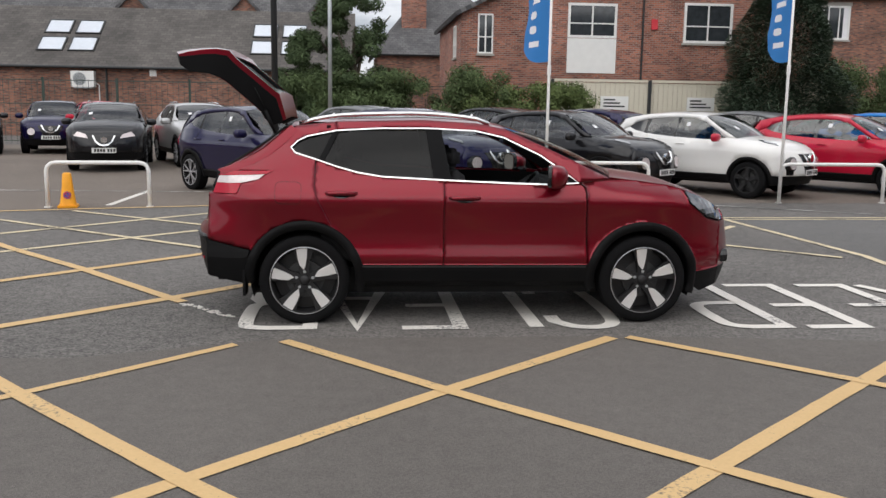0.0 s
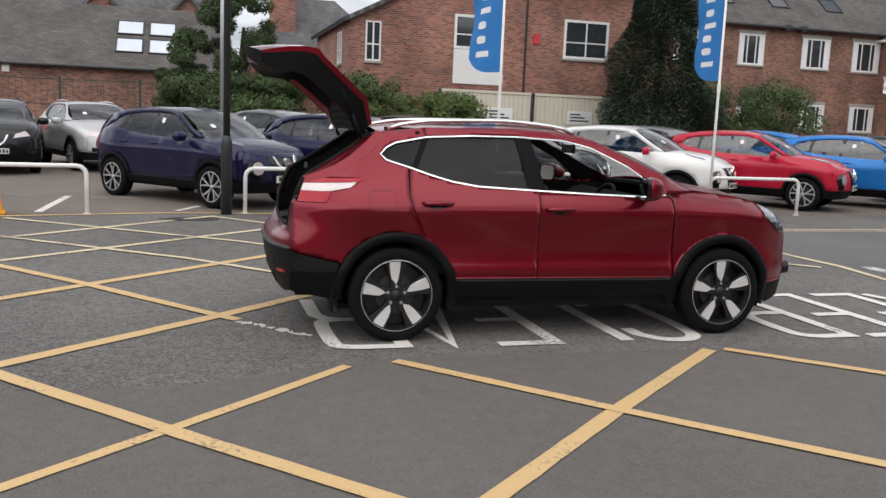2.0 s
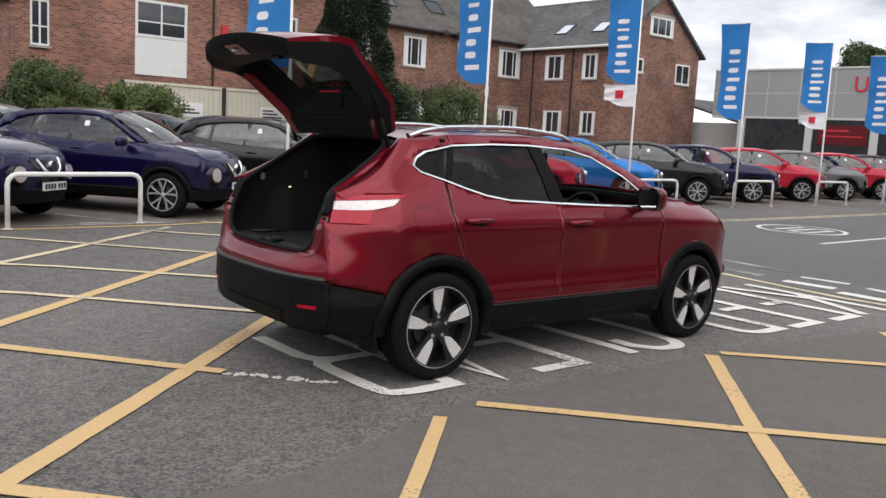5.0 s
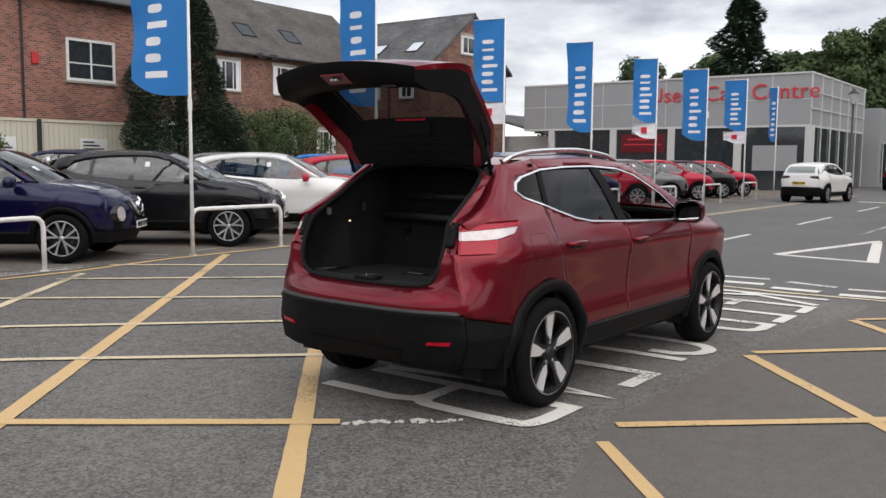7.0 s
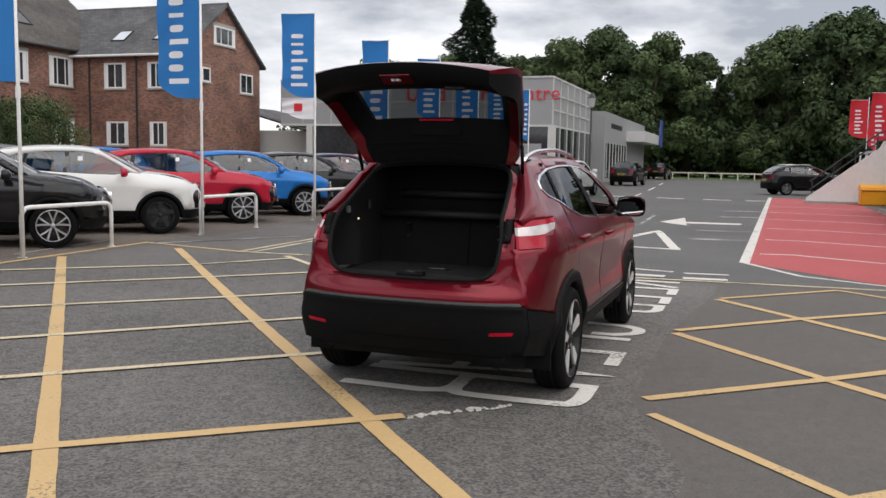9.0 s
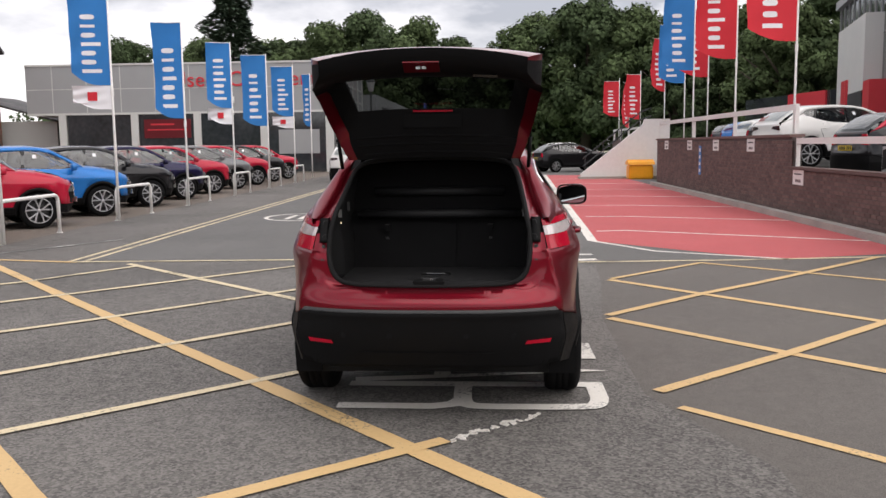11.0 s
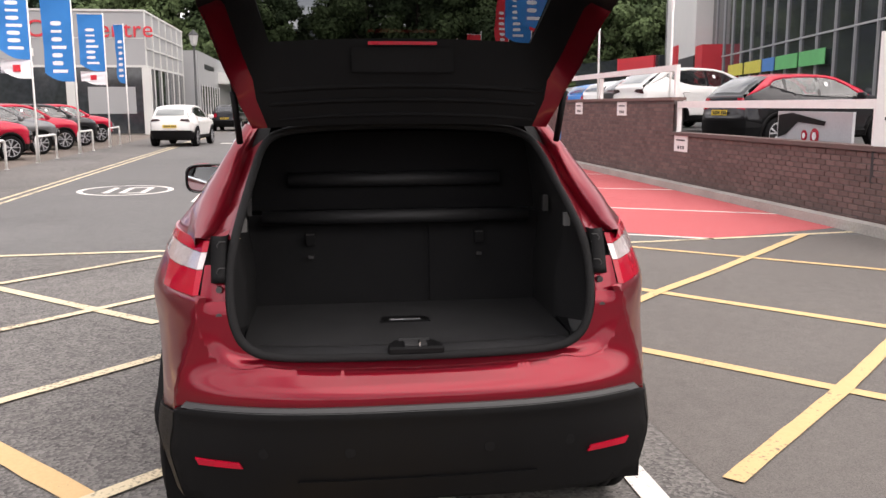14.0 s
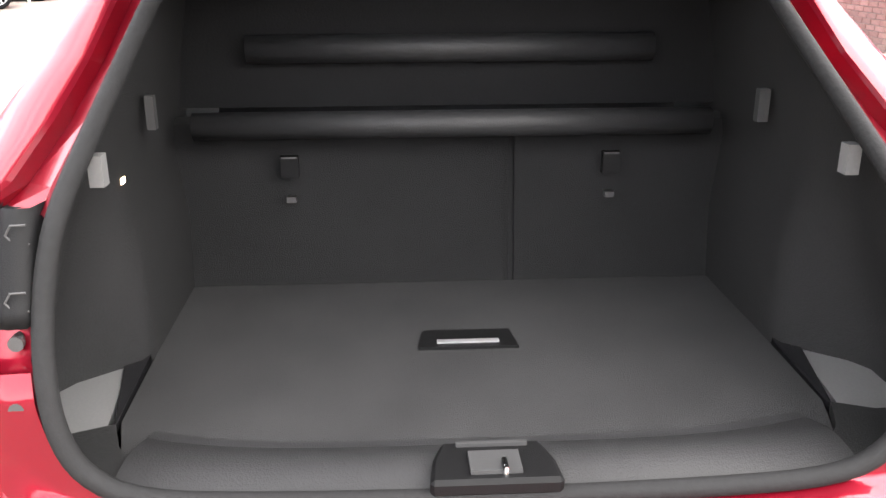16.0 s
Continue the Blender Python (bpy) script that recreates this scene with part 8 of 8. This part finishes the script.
        part("fog_lamp", skin(bmesh.new(), [(s * 0.68, 0.46), (s * 0.86, 0.46), (s * 0.86, 0.56), (s * 0.68, 0.54)], lambda y, z, d: S.front(y, z, d - 0.01), 0, 0.08, 0.02, s < 0), PLASTIC, th)
        lamp_line = [(s * 0.5, 0.99), (s * 1.0, 0.94), (s * 1.0, 1.06), (s * 0.62, 1.05)] if dark_lamps else [(s * 0.7, 0.86), (s * 1.0, 0.84), (s * 1.0, 1.08), (s * 0.76, 1.08)]
        part("tail_lamp", skin(bmesh.new(), lamp_line, lambda y, z, d: S.rear(y, z, d - 0.012), 0, 0.08, 0.02, s > 0), LAMP_SMOKED if dark_lamps else LAMP_RED, th)
        if spec["rails"] if rails is None else rails:
            part("roof_rail", tube(bmesh.new(), [(x, s * (S.y(x, S.roof(x)) - 0.04), S.roof(x) + 0.045) for x in np.linspace(-1.25, 0.05, 8)], 0.016, 6), CHROME, th)
    part("roof", skin(bmesh.new(), [(S.roof_rear, -1), (S.roof_front, -1), (S.roof_front, 1), (S.roof_rear, 1)], S.top, 0, 0.16, 0), roof_paint or paint, th, smooth=True)
    part("bonnet", skin(bmesh.new(), [(S.screen[0], -1), (fx, -1), (fx + 0.1, -0.6), (fx + 0.13, 0), (fx + 0.1, 0.6), (fx, 1), (S.screen[0], 1)], S.hood, 0, 0.12, 0.02), paint, th, smooth=True)
    part("windscreen", skin(bmesh.new(), [(0, -0.97), (1, -0.97), (1, 0.97), (0, 0.97)], S.windscreen, 0, 0.14, 0, False), GLASS_PARKED, th, smooth=True)
    part("screen_sticker", skin(bmesh.new(), [(0.6, -0.62), (0.72, -0.62), (0.72, -0.5), (0.6, -0.5)], lambda u, y, d: S.windscreen(u, y, -0.012), 0, 0.1, 0, False), FLAG_WHITE, th)
    part("front_bumper", skin(bmesh.new(), [(-1, 0.44), (1, 0.44), (1, S.bonnet(fx) - 0.01), (-1, S.bonnet(fx) - 0.01)], S.front, 0, 0.1, 0.02), paint, th, smooth=True)
    zg_ = S.bonnet(fx) - 0.05
    part("grille", skin(bmesh.new(), [(-0.22, 0.48), (0.22, 0.48), (0.5, zg_ - 0.02), (-0.5, zg_ - 0.02)], lambda y, z, d: S.front(y, z, d - 0.008), 0, 0.1, 0.02), PLASTIC_GLOSS, th, "black grille")
    vbar = bmesh.new()
    for s in (-1, 1):
        ribbon(vbar, [(s * 0.36, zg_), (s * 0.26, zg_ - 0.13), (s * 0.14, zg_ - 0.2), (0, zg_ - 0.22)][::s], lambda y, z, d: S.front(y, z, d - 0.02), 0.055, 0.012)
    part("grille_bar", vbar, CHROME, th, "bright V-shaped grille bar")
    em = S.front(0, zg_ - 0.1, -0.025)
    part("badge", tube(bmesh.new(), [(em[0] - 0.03, 0, em[2]), (em[0] + 0.02, 0, em[2])], 0.07, 18), CHROME, th)
    part("front_skirt", skin(bmesh.new(), [(-1, 0.27), (1, 0.27), (1, 0.44), (-1, 0.44)], lambda y, z, d: S.front(y, z, d - 0.004), 0, 0.1, 0.04), PLASTIC, th)
    pz = Vector(S.front(0, 0.5, -0.02))
    number_plate(th, Matrix.Translation(pz + Vector((0.02, 0, 0))) @ pose(0, 0, 0, 0, 0, 90), plate)
    part("rear_panel", skin(bmesh.new(), [(-1, 0.62), (1, 0.62), (1, tail_z), (-1, tail_z)], S.rear, 0, 0.1, 0.02, True), paint, th, smooth=True)
    part("rear_skirt", skin(bmesh.new(), [(-1, 0.32), (1, 0.32), (1, 0.62), (-1, 0.62)], lambda y, z, d: S.rear(y, z, d - 0.006), 0, 0.1, 0.04, True), PLASTIC, th)
    hatch = bmesh.new()
    rows = []
    for j in range(5):
        t = j / 4
        row = []
        for i in range(9):
            yn = i / 4 - 1
            a, b = Vector(S.rear(yn, tail_z, 0)), Vector(S.top(S.roof_rear, yn, 0))
            q = a.lerp(b, t)
            q.x -= 0.05 * math.sin(math.pi * t)
            row.append(hatch.verts.new(q))
        rows.append(row)
    for a, b in zip(rows, rows[1:]):
        for k in range(8):
            hatch.faces.new((a[k], b[k], b[k + 1], a[k + 1]))
    part("tailgate", hatch, paint, th, smooth=True)
    hg = bmesh.new()
    rows = []
    for j in range(4):
        row = []
        for i in range(7):
            yn = (i / 3 - 1) * 0.84
            a, b = Vector(S.rear(yn, tail_z, 0)), Vector(S.top(S.roof_rear, yn, 0))
            t = 0.15 + 0.7 * j / 3
            q = a.lerp(b, t)
            q.x -= 0.05 * math.sin(math.pi * t) + 0.035
            q.z += 0.015
            row.append(hg.verts.new(q))
        rows.append(row)
    for a, b in zip(rows, rows[1:]):
        for k in range(6):
            hg.faces.new((a[k], b[k], b[k + 1], a[k + 1]))
    part("rear_glass", hg, GLASS_PARKED, th, smooth=True)
    pr = Vector(S.rear(0, 0.78, -0.02))
    number_plate(th, Matrix.Translation(pr - Vector((0.02, 0, 0))) @ pose(0, 0, 0, 0, 0, -90), PLATE_YELLOW)
    for sx, sy, sw, row in ((-0.02, -0.36, 0.5, False), (-0.02, 0.36, 0.5, False), (-0.88, 0.0, 1.2, True)):
        seat(th, sx, sy, sw, row)
    part("dashboard", prism(bmesh.new(), [(0.5, 0.9), (1.0, 0.9), (0.98, 1.08), (0.62, 1.12), (0.5, 1.04)], 1.3, (0, 0.65, 0), (1, 0, 0), (0, 0, 1)), TRIM_DARK, th)
    for s in (-1, 1):
        part("door_lining", skin(bmesh.new(), [(-1.5, 0.9), (0.9, 0.9), (0.78, 1.09)] + low[:4] + [(-1.5, 1.2)], lambda x, z, d: (x, s * (S.y(x, z) - 0.03), z), 0, 0.2, 0, s > 0), TRIM_DARK, th)
    under = box(bmesh.new(), -1.6, 1.6, -0.6, 0.6, 0.24, 0.6)
    box(under, -1.7, 1.6, -0.68, 0.68, 0.6, 0.95)
    part("floor_pan", under, UNDERBODY, th)
    return th


LAMP_SMOKED = shade("smoked_red_lamp", (0.03, 0.004, 0.006), 0.12, 0, 0.1, 10, 60)


def by_front_wheel(wx, wy, heading, spec, z=None):
    """The pose of a car whose right front wheel stands at (wx, wy)."""
    h = radians(heading)
    c, s = math.cos(h), math.sin(h)
    x, y = wx - (c * spec["axle"] + s * 0.77), wy - (s * spec["axle"] - c * 0.77)
    return pose(x, y, ground_z(y) if z is None else z, 0.35, 0, heading)


ROW = [(-2.36, 7.6, INDIGO, "dark indigo"), (0.51, 7.88, INDIGO, "dark indigo"), (3.56, 8.05, BLACK_PAINT, "black"), (6.42, 8.25, WHITE_PAINT, "white"), (9.43, 8.37, RED_PAINT, "bright red"), (12.4, 8.45, BLUE_PAINT, "bright blue"),
       (15.4, 8.5, BLACK_PAINT, "black"), (18.4, 8.65, INDIGO, "dark indigo"), (21.5, 8.8, RED_PAINT, "bright red"), (24.6, 8.9, GREY_PAINT, "grey"), (27.7, 9.0, RED_PAINT, "bright red"), (30.8, 9.1, BLACK_PAINT, "black"), (33.9, 9.2, RED_PAINT, "bright red")]
first = {}
for wx, wy, paint, word in ROW:
    m = by_front_wheel(wx, wy, -50, JUKE)
    if paint.name in first:
        copy_thing(first[paint.name], m)
    else:
        first[paint.name] = parked_car(JUKE, paint, m, "small_crossover", word + " small crossover parked at an angle behind the hoop rails", "black" if word == "white" else "multi", RED_PAINT if word == "white" else None)
for x, y, h, z, key in ((-10.4, 21.6, -76, None, "dark_indigo_paint"), (-12.6, 20.6, -70, None, "black_car_paint"), (-8.6, 20.4, -70, None, "bright_red_car_paint"), (2.6, 16.2, 130, None, "black_car_paint"), (5.4, 16.6, 130, None, "dark_indigo_paint"), (9.6, 16.2, 130, None, "grey_car_paint"),
                         (-1.0, 15.4, 130, None, "grey_car_paint"), (18.0, 16.5, 130, None, "black_car_paint"), (13.6, 16.4, 130, None, "bright_blue_car_paint"),
                         (30.5, -12.0, -76, DECK, "bright_blue_car_paint"), (34.5, -12.6, -76, DECK, "black_car_paint"), (26.4, -11.4, -78, DECK, "white_car_paint")):
    if key in first:
        copy_thing(first[key], pose(x, y, ground_z(y) if z is None else z, 0, 0, h))
q_black = parked_car(QASH, BLACK_PAINT, pose(-7.0, 15.3, ground_z(15), 0, 0, -80), "family_crossover", "black family crossover parked facing the yard")
parked_car(QASH, SILVER_PAINT, pose(-5.1, 16.6, ground_z(16.6), 0, 0, -68), "family_crossover", "silver family crossover parked facing the yard")
q_white = parked_car(QASH, WHITE_PAINT, pose(18.3, -10.1, DECK, 0, 0, -78), "family_crossover", "white family crossover parked on the deck", "multi", None, False, dark_lamps=True)
q_white.scale = (1.07, 1.07, 1.07)
parked_car(JUKE, WHITE_PAINT, pose(31.7, 5.5, ground_z(5.4), 0, 0, -6), "small_crossover", "white small crossover with smoked lamps at the roadside", "multi", None, False, dark_lamps=True)
copy_thing(q_black, pose(53.0, 5.6, ground_z(5.6), 0, 0, -4))
copy_thing(q_black, pose(43.5, -4.9, 0, 0, 0, -68))
copy_thing(q_black, pose(80.0, 6.0, ground_z(6), 0, 0, -4))
copy_thing(q_black, pose(22.3, -10.9, DECK, 0, 0, -78))
parked_car(QASH, BLACK_PAINT, pose(13.3, -10.3, 0.63, 0, 0, -80), "two_tone_crossover", "black crossover with a red roof parked on the deck", "multi", None, False, roof_paint=RED_PAINT)

# ---- trees, hedges, far distance ----
def leaf_cloud(bm, rr, blobs, n, size, flat=0.6):
    """Leaves, each a small bent quad, scattered over clumps; no two clumps alike."""
    total = sum(b[3] ** 2 for b in blobs)
    for cx, cy, cz, r in blobs:
        for _ in range(int(n * r * r / total)):
            d = Vector((rr.gauss(0, 1), rr.gauss(0, 1), rr.gauss(0, 1))).normalized()
            k = r * (0.55 + 0.5 * rr.random() ** 0.6) * (1 + 0.22 * math.sin(7 * d.x + 5 * d.z) * math.cos(6 * d.y))
            p = Vector((cx, cy, cz)) + Vector((d.x, d.y, d.z * 0.85)) * k
            a = (d + Vector((rr.uniform(-0.8, 0.8), rr.uniform(-0.8, 0.8), rr.uniform(-0.3, 0.9)))).normalized()
            u = a.orthogonal().normalized()
            u.rotate(Matrix.Rotation(rr.uniform(0, 6.28), 3, a))
            v = a.cross(u)
            s = size * rr.uniform(0.6, 1.5)
            q = [p - u * s, p - v * s * flat, p + u * s, p + v * s * flat]
            bm.faces.new([bm.verts.new(c) for c in q])
    return bm


def broadleaf(x, y, h, r, seed, leaf, n, size, name="tree", label="broad leafy tree with dense green crown", group="trees at the far end", z0=0.0):
    rr = random.Random(seed)
    th = thing(name, pose(x, y, z0), label, "tree", group)
    tr = bmesh.new()
    tube(tr, [(0, 0, -0.1), (0.1, 0, h * 0.2), (0.0, 0.1, h * 0.45), (0.1, 0.1, h * 0.7)], [0.04 * h, 0.03 * h, 0.022 * h, 0.008 * h], 10)
    for k in range(7):
        a, z = rr.uniform(0, 6.28), h * rr.uniform(0.25, 0.55)
        L = r * rr.uniform(0.5, 0.85)
        tube(tr, [(0.05, 0.05, z), (L * 0.5 * math.cos(a), L * 0.5 * math.sin(a), z + h * 0.1), (L * math.cos(a), L * math.sin(a), z + h * 0.22)], [0.014 * h, 0.009 * h, 0.003 * h], 7)
    part("trunk", tr, BARK, th, smooth=True)
    blobs = []
    for k in range(64):
        a, t = rr.uniform(0, 6.28), rr.random()
        z = h * (0.16 + 0.78 * t)
        wide = r * math.sin(math.pi * min(1, 0.18 + 0.8 * t)) ** 0.6
        d = wide * rr.random() ** 0.6 * 0.95
        blobs.append((d * math.cos(a), d * math.sin(a), z, r * rr.uniform(0.13, 0.27)))
    part("crown", leaf_cloud(bmesh.new(), rr, blobs, n, size), leaf, th)
    return th


def conifer(x, y, h, r, seed, n, size=0.16, ragged=0.25, label="dark tapering conifer", z0=0.0, thin=False):
    rr = random.Random(seed)
    th = thing("conifer", pose(x, y, z0), label, "tree", "conifers")
    part("trunk", tube(bmesh.new(), [(0, 0, -0.1), (0, 0, h * 0.5), (0, 0, h * 0.97)], [0.022 * h, 0.014 * h, 0.004 * h], 8), BARK, th)
    bm = bmesh.new()
    for _ in range(n):
        t = rr.random() ** 1.35
        z = h * (0.04 + 0.96 * t)
        a = rr.uniform(0, 6.28)
        tier = (0.75 + 0.25 * math.sin(z * 2.2 + a * 2) if thin else 0.9 + 0.1 * math.sin(z * 3.1 + a * 2)) + ragged * math.sin(3 * a + z * 1.3)
        rad = r * (1 - t) ** (0.75 if not thin else 0.55) * tier * (0.45 + 0.6 * rr.random() ** 0.5) + 0.05
        p = Vector((rad * math.cos(a), rad * math.sin(a), z - rad * 0.18))
        out = Vector((math.cos(a), math.sin(a), rr.uniform(-0.5, 0.5))).normalized()
        side = Vector((-math.sin(a), math.cos(a), rr.uniform(-0.4, 0.4)))
        s = size * rr.uniform(0.6, 1.5)
        bm.faces.new([bm.verts.new(c) for c in (p - out * s, p - side * s * 0.45, p + out * s * 1.2, p + side * s * 0.45)])
    part("crown", bm, LEAF_PINE, th)
    return th


def hedge(x0, x1, y, h, deep, seed, leaf, n, size, label):
    rr = random.Random(seed)
    th = thing("shrubs", pose(0, 0, ground_z(y)), label, "shrub", "shrubs by the fence")
    st = bmesh.new()
    for k in range(int((x1 - x0) * 1.5)):
        x = rr.uniform(x0, x1)
        tube(st, [(x, y, -0.05), (x + rr.uniform(-0.3, 0.3), y + rr.uniform(-0.3, 0.3), h * 0.6)], [0.035, 0.012], 5)
    part("stems", st, BARK, th)
    blobs = [(rr.uniform(x0, x1), y + rr.uniform(-deep, deep) / 2, h * rr.uniform(0.12, 0.86), h * rr.uniform(0.09, 0.2)) for k in range(int((x1 - x0) * 12))]
    part("leaves", leaf_cloud(bmesh.new(), rr, blobs, n, size), leaf, th)


hedge(-3.7, -1.6, 24.6, 2.6, 1.6, 1, LEAF_DARK, 24000, 0.038, "dark overgrown shrubs along a green fence")
hedge(-3.2, 4.6, 24.4, 3.1, 2.0, 2, LEAF_MID, 80000, 0.038, "tall mixed green shrubs behind parked cars")
hedge(3.2, 7.6, 24.2, 2.7, 1.6, 3, LEAF_LIGHT, 42000, 0.038, "light green shrubs by the cream fence")
hedge(17.2, 22.3, 25.2, 3.9, 2.0, 4, LEAF_MID, 46000, 0.042, "green shrubs beside the conifer")
broadleaf(-1.0, 25.2, 6.6, 1.7, 11, LEAF_DARK, 60000, 0.036, "small_tree", "slender young broadleaf tree", "garden trees")
broadleaf(-2.6, 25.6, 4.6, 1.4, 12, LEAF_DARK, 40000, 0.036, "small_tree", "slender young broadleaf tree", "garden trees")
conifer(15.2, 24.8, 9.6, 2.9, 21, 150000, 0.055, 0.14, "broad dark conifer before the brick building")
# far trees
spots = [(100, 24.6, 15, 6.4), (98, 19.4, 15.8, 6.9), (100, 14.2, 17.3, 7.4), (99, 9.2, 16.6, 6.8), (103, 5.0, 15.2, 6), (107, 2.0, 10.5, 4.5), (107, -2.8, 12, 4.8), (101, -6.4, 17.3, 7), (98, -11.6, 18.6, 7.6), (96, -17, 16.6, 7), (94, -23, 15.6, 6.8),
         (92, -30, 17.5, 7.2), (84, -36, 18, 7.5), (74, -42, 18, 7.5), (62, -36, 14, 6.5), (80, -29, 14.5, 6.5), (88, -20, 12, 5.5), (103, 36, 15, 6.5), (100, 44, 14.5, 6.5), (112, 29, 16, 7), (92, -35, 13, 6), (92, -25.5, 13, 6)]
lib = []
for k, (x, y, h, r) in enumerate(spots):
    if k < 4:
        lib.append(broadleaf(x, y, h, r, 40 + k, (LEAF_DARK, LEAF_MID, LEAF_DARK, LEAF_MID)[k], 42000, 0.2))
        lib[-1]["size"] = h
    else:
        src = lib[k % 4]
        f = h / src["size"]
        t = copy_thing(src, pose(x, y, 0, 0, 0, 67 * k))
        t.scale = (f, f, f)
for t in lib:
    del t["size"]
conifer(95, 29.6, 21, 6.0, 61, 22000, 0.36, 0.3, "tall ragged conifer above the showroom", thin=True)
conifer(60, 46, 9, 3.5, 63, 4000, 0.35, 0.3, "round dark tree behind the showroom")
# woodland floor, verge and low fence at the end of the road
bm = bmesh.new()
rr = random.Random(9)
blobs = [(rr.uniform(98, 118), rr.uniform(-50, 60), rr.uniform(0.8, 5.0), rr.uniform(1.4, 2.8)) for k in range(190)]
tagged(make("undergrowth", leaf_cloud(bm, rr, blobs, 60000, 0.28), LEAF_DARK), "dense dark woodland undergrowth", "shrub", "", "stuff")
sheet("verge", [(86, -60), (140, -60), (140, 60), (92, 60), (92, 9), (88, 6)], GRASS, "mown grass verge before the trees", "ground", 0.01)
fe = thing("rail_fence", pose(86.5, 0, 0), "low pale timber rail fence along the verge", "fence")
for k in range(16):
    part("post", box(bmesh.new(), -0.06, 0.06, -14 + k * 1.6, -13.88 + k * 1.6, -0.05, 0.75), CREAM_BOARD, fe)
part("rail", box(bmesh.new(), -0.04, 0.04, -14, 10.2, 0.62, 0.74), CREAM_BOARD, fe)
fb = thing("far_block", pose(150, -3.0, 0), "grey block of flats far behind the trees", "building")
part("wall", box(bmesh.new(), 0, 10, -9, 9, 0, 14.5), shade("hazy_grey_wall", (0.12, 0.125, 0.14), 0.9), fb)
wsrc = part("window", box(bmesh.new(), -0.06, 0.02, -0.6, 0.6, 0, 1.3), WINDOW_DARK, fb)
wsrc.matrix_basis = pose(0, -7, 3)
for k in range(4):
    for j in range(6):
        if k or j:
            share("window", wsrc, fb, pose(0, -7 + j * 2.8, 3 + k * 2.8))
# green mesh fence behind the shrubs
gf = thing("mesh_fence", pose(0, 0, ground_z(26)), "green steel fence panels along the back of the yard", "fence")
for k in range(15):
    x = -20 + k * 2.6
    if x > 6.5:
        break
    part("post", box(bmesh.new(), x - 0.04, x + 0.04, 26.0, 26.08, -0.1, 2.45), GREEN_METAL, gf)
bm = bmesh.new()
for k in range(130):
    x = -20 + k * 0.2
    box(bm, x - 0.006, x + 0.006, 26.03, 26.045, 0.05, 2.4)
for z in (0.15, 0.8, 1.5, 2.35):
    box(bm, -20, 6, 26.03, 26.05, z - 0.012, z + 0.012)
gfm = part("mesh_panel", bm, GREEN_METAL, gf)
gfm["kind"] = "stuff"

# ---- bricks of the deck wall, those nearest the camera one by one ----
BRICK_W, BRICK_H, JOINT = 0.215, 0.065, 0.011


def brick_block(x0, x1, z0, y=-6.55, proud=0.009, chamfer=0.004):
    """Eight outer corners and four of the chamfered face, as points and faces."""
    z1, c = z0 + BRICK_H, chamfer
    pts = [(x0, y - 0.03, z0), (x1, y - 0.03, z0), (x1, y - 0.03, z1), (x0, y - 0.03, z1), (x0, y + proud - c, z0), (x1, y + proud - c, z0), (x1, y + proud - c, z1), (x0, y + proud - c, z1),
           (x0 + c, y + proud, z0 + c), (x1 - c, y + proud, z0 + c), (x1 - c, y + proud, z1 - c), (x0 + c, y + proud, z1 - c)]
    faces = [(8, 11, 10, 9)]
    for k in range(4):
        m = (k + 1) % 4
        faces += [(k, 4 + k, 4 + m, m), (4 + k, 8 + k, 8 + m, 4 + m)]
    return pts, faces


def brick_mesh(name, w):
    pts, faces = brick_block(0, w, 0.0, 0.0)
    me = bpy.data.meshes.new(name)
    me.from_pydata(pts, [], faces)
    me.materials.append(WALL_BROWN)
    return me


whole = brick_mesh("brick", BRICK_W)
rr = random.Random(77)
pts_all, faces_all = [], []
rows_n = int(1.655 / (BRICK_H + JOINT))
single = 0
for j in range(rows_n):
    z = 0.006 + j * (BRICK_H + JOINT)
    x = 2.0 - (0.113 if j % 2 else 0.0)
    if z + BRICK_H > 1.0:
        x = 11.5 - (0.113 if j % 2 else 0.0)
    while x < 26.18:
        lo = 2.0 if z + BRICK_H <= 1.0 else 11.5
        a, b = max(x, lo), min(x + BRICK_W, 26.2)
        tilt = rr.uniform(-0.0025, 0.0025)
        if x >= lo and b - a > 0.2 and 5.2 < x < 10.6 and single < 300:
            ob = new("brick", whole)
            ob.parent = wall
            ob.matrix_basis = pose(x, -6.55 + tilt, z)
            single += 1
        elif b - a > 0.03:
            p, f = brick_block(a, b, z, -6.55 + tilt)
            n = len(pts_all)
            pts_all += p
            faces_all += [tuple(i + n for i in q) for q in f]
        x += BRICK_W + JOINT
me = bpy.data.meshes.new("brickwork")
me.from_pydata(pts_all, [], faces_all)
BRICK_REST = shade("brown_brickwork", (0.125, 0.078, 0.07), 0.8, 0, 0.25, 2, 40, 0.3)
nodes_, links_ = BRICK_REST.node_tree.nodes, BRICK_REST.node_tree.links
geo_, rng_, mul_ = nodes_.new("ShaderNodeNewGeometry"), nodes_.new("ShaderNodeMapRange"), nodes_.new("ShaderNodeMix")
rng_.inputs["To Min"].default_value, rng_.inputs["To Max"].default_value = 0.75, 1.25
mul_.data_type, mul_.blend_type = "RGBA", "MULTIPLY"
mul_.inputs[0].default_value = 1.0
b_ = nodes_["Principled BSDF"]
links_.new(b_.inputs["Base Color"].links[0].from_socket, mul_.inputs[6])
links_.new(geo_.outputs["Random Per Island"], rng_.inputs["Value"])
links_.new(rng_.outputs["Result"], mul_.inputs[7])
links_.new(mul_.outputs[2], b_.inputs["Base Color"])
me.materials.append(BRICK_REST)
rest = new("brickwork", me)
rest.parent = wall
rest["kind"] = "stuff"
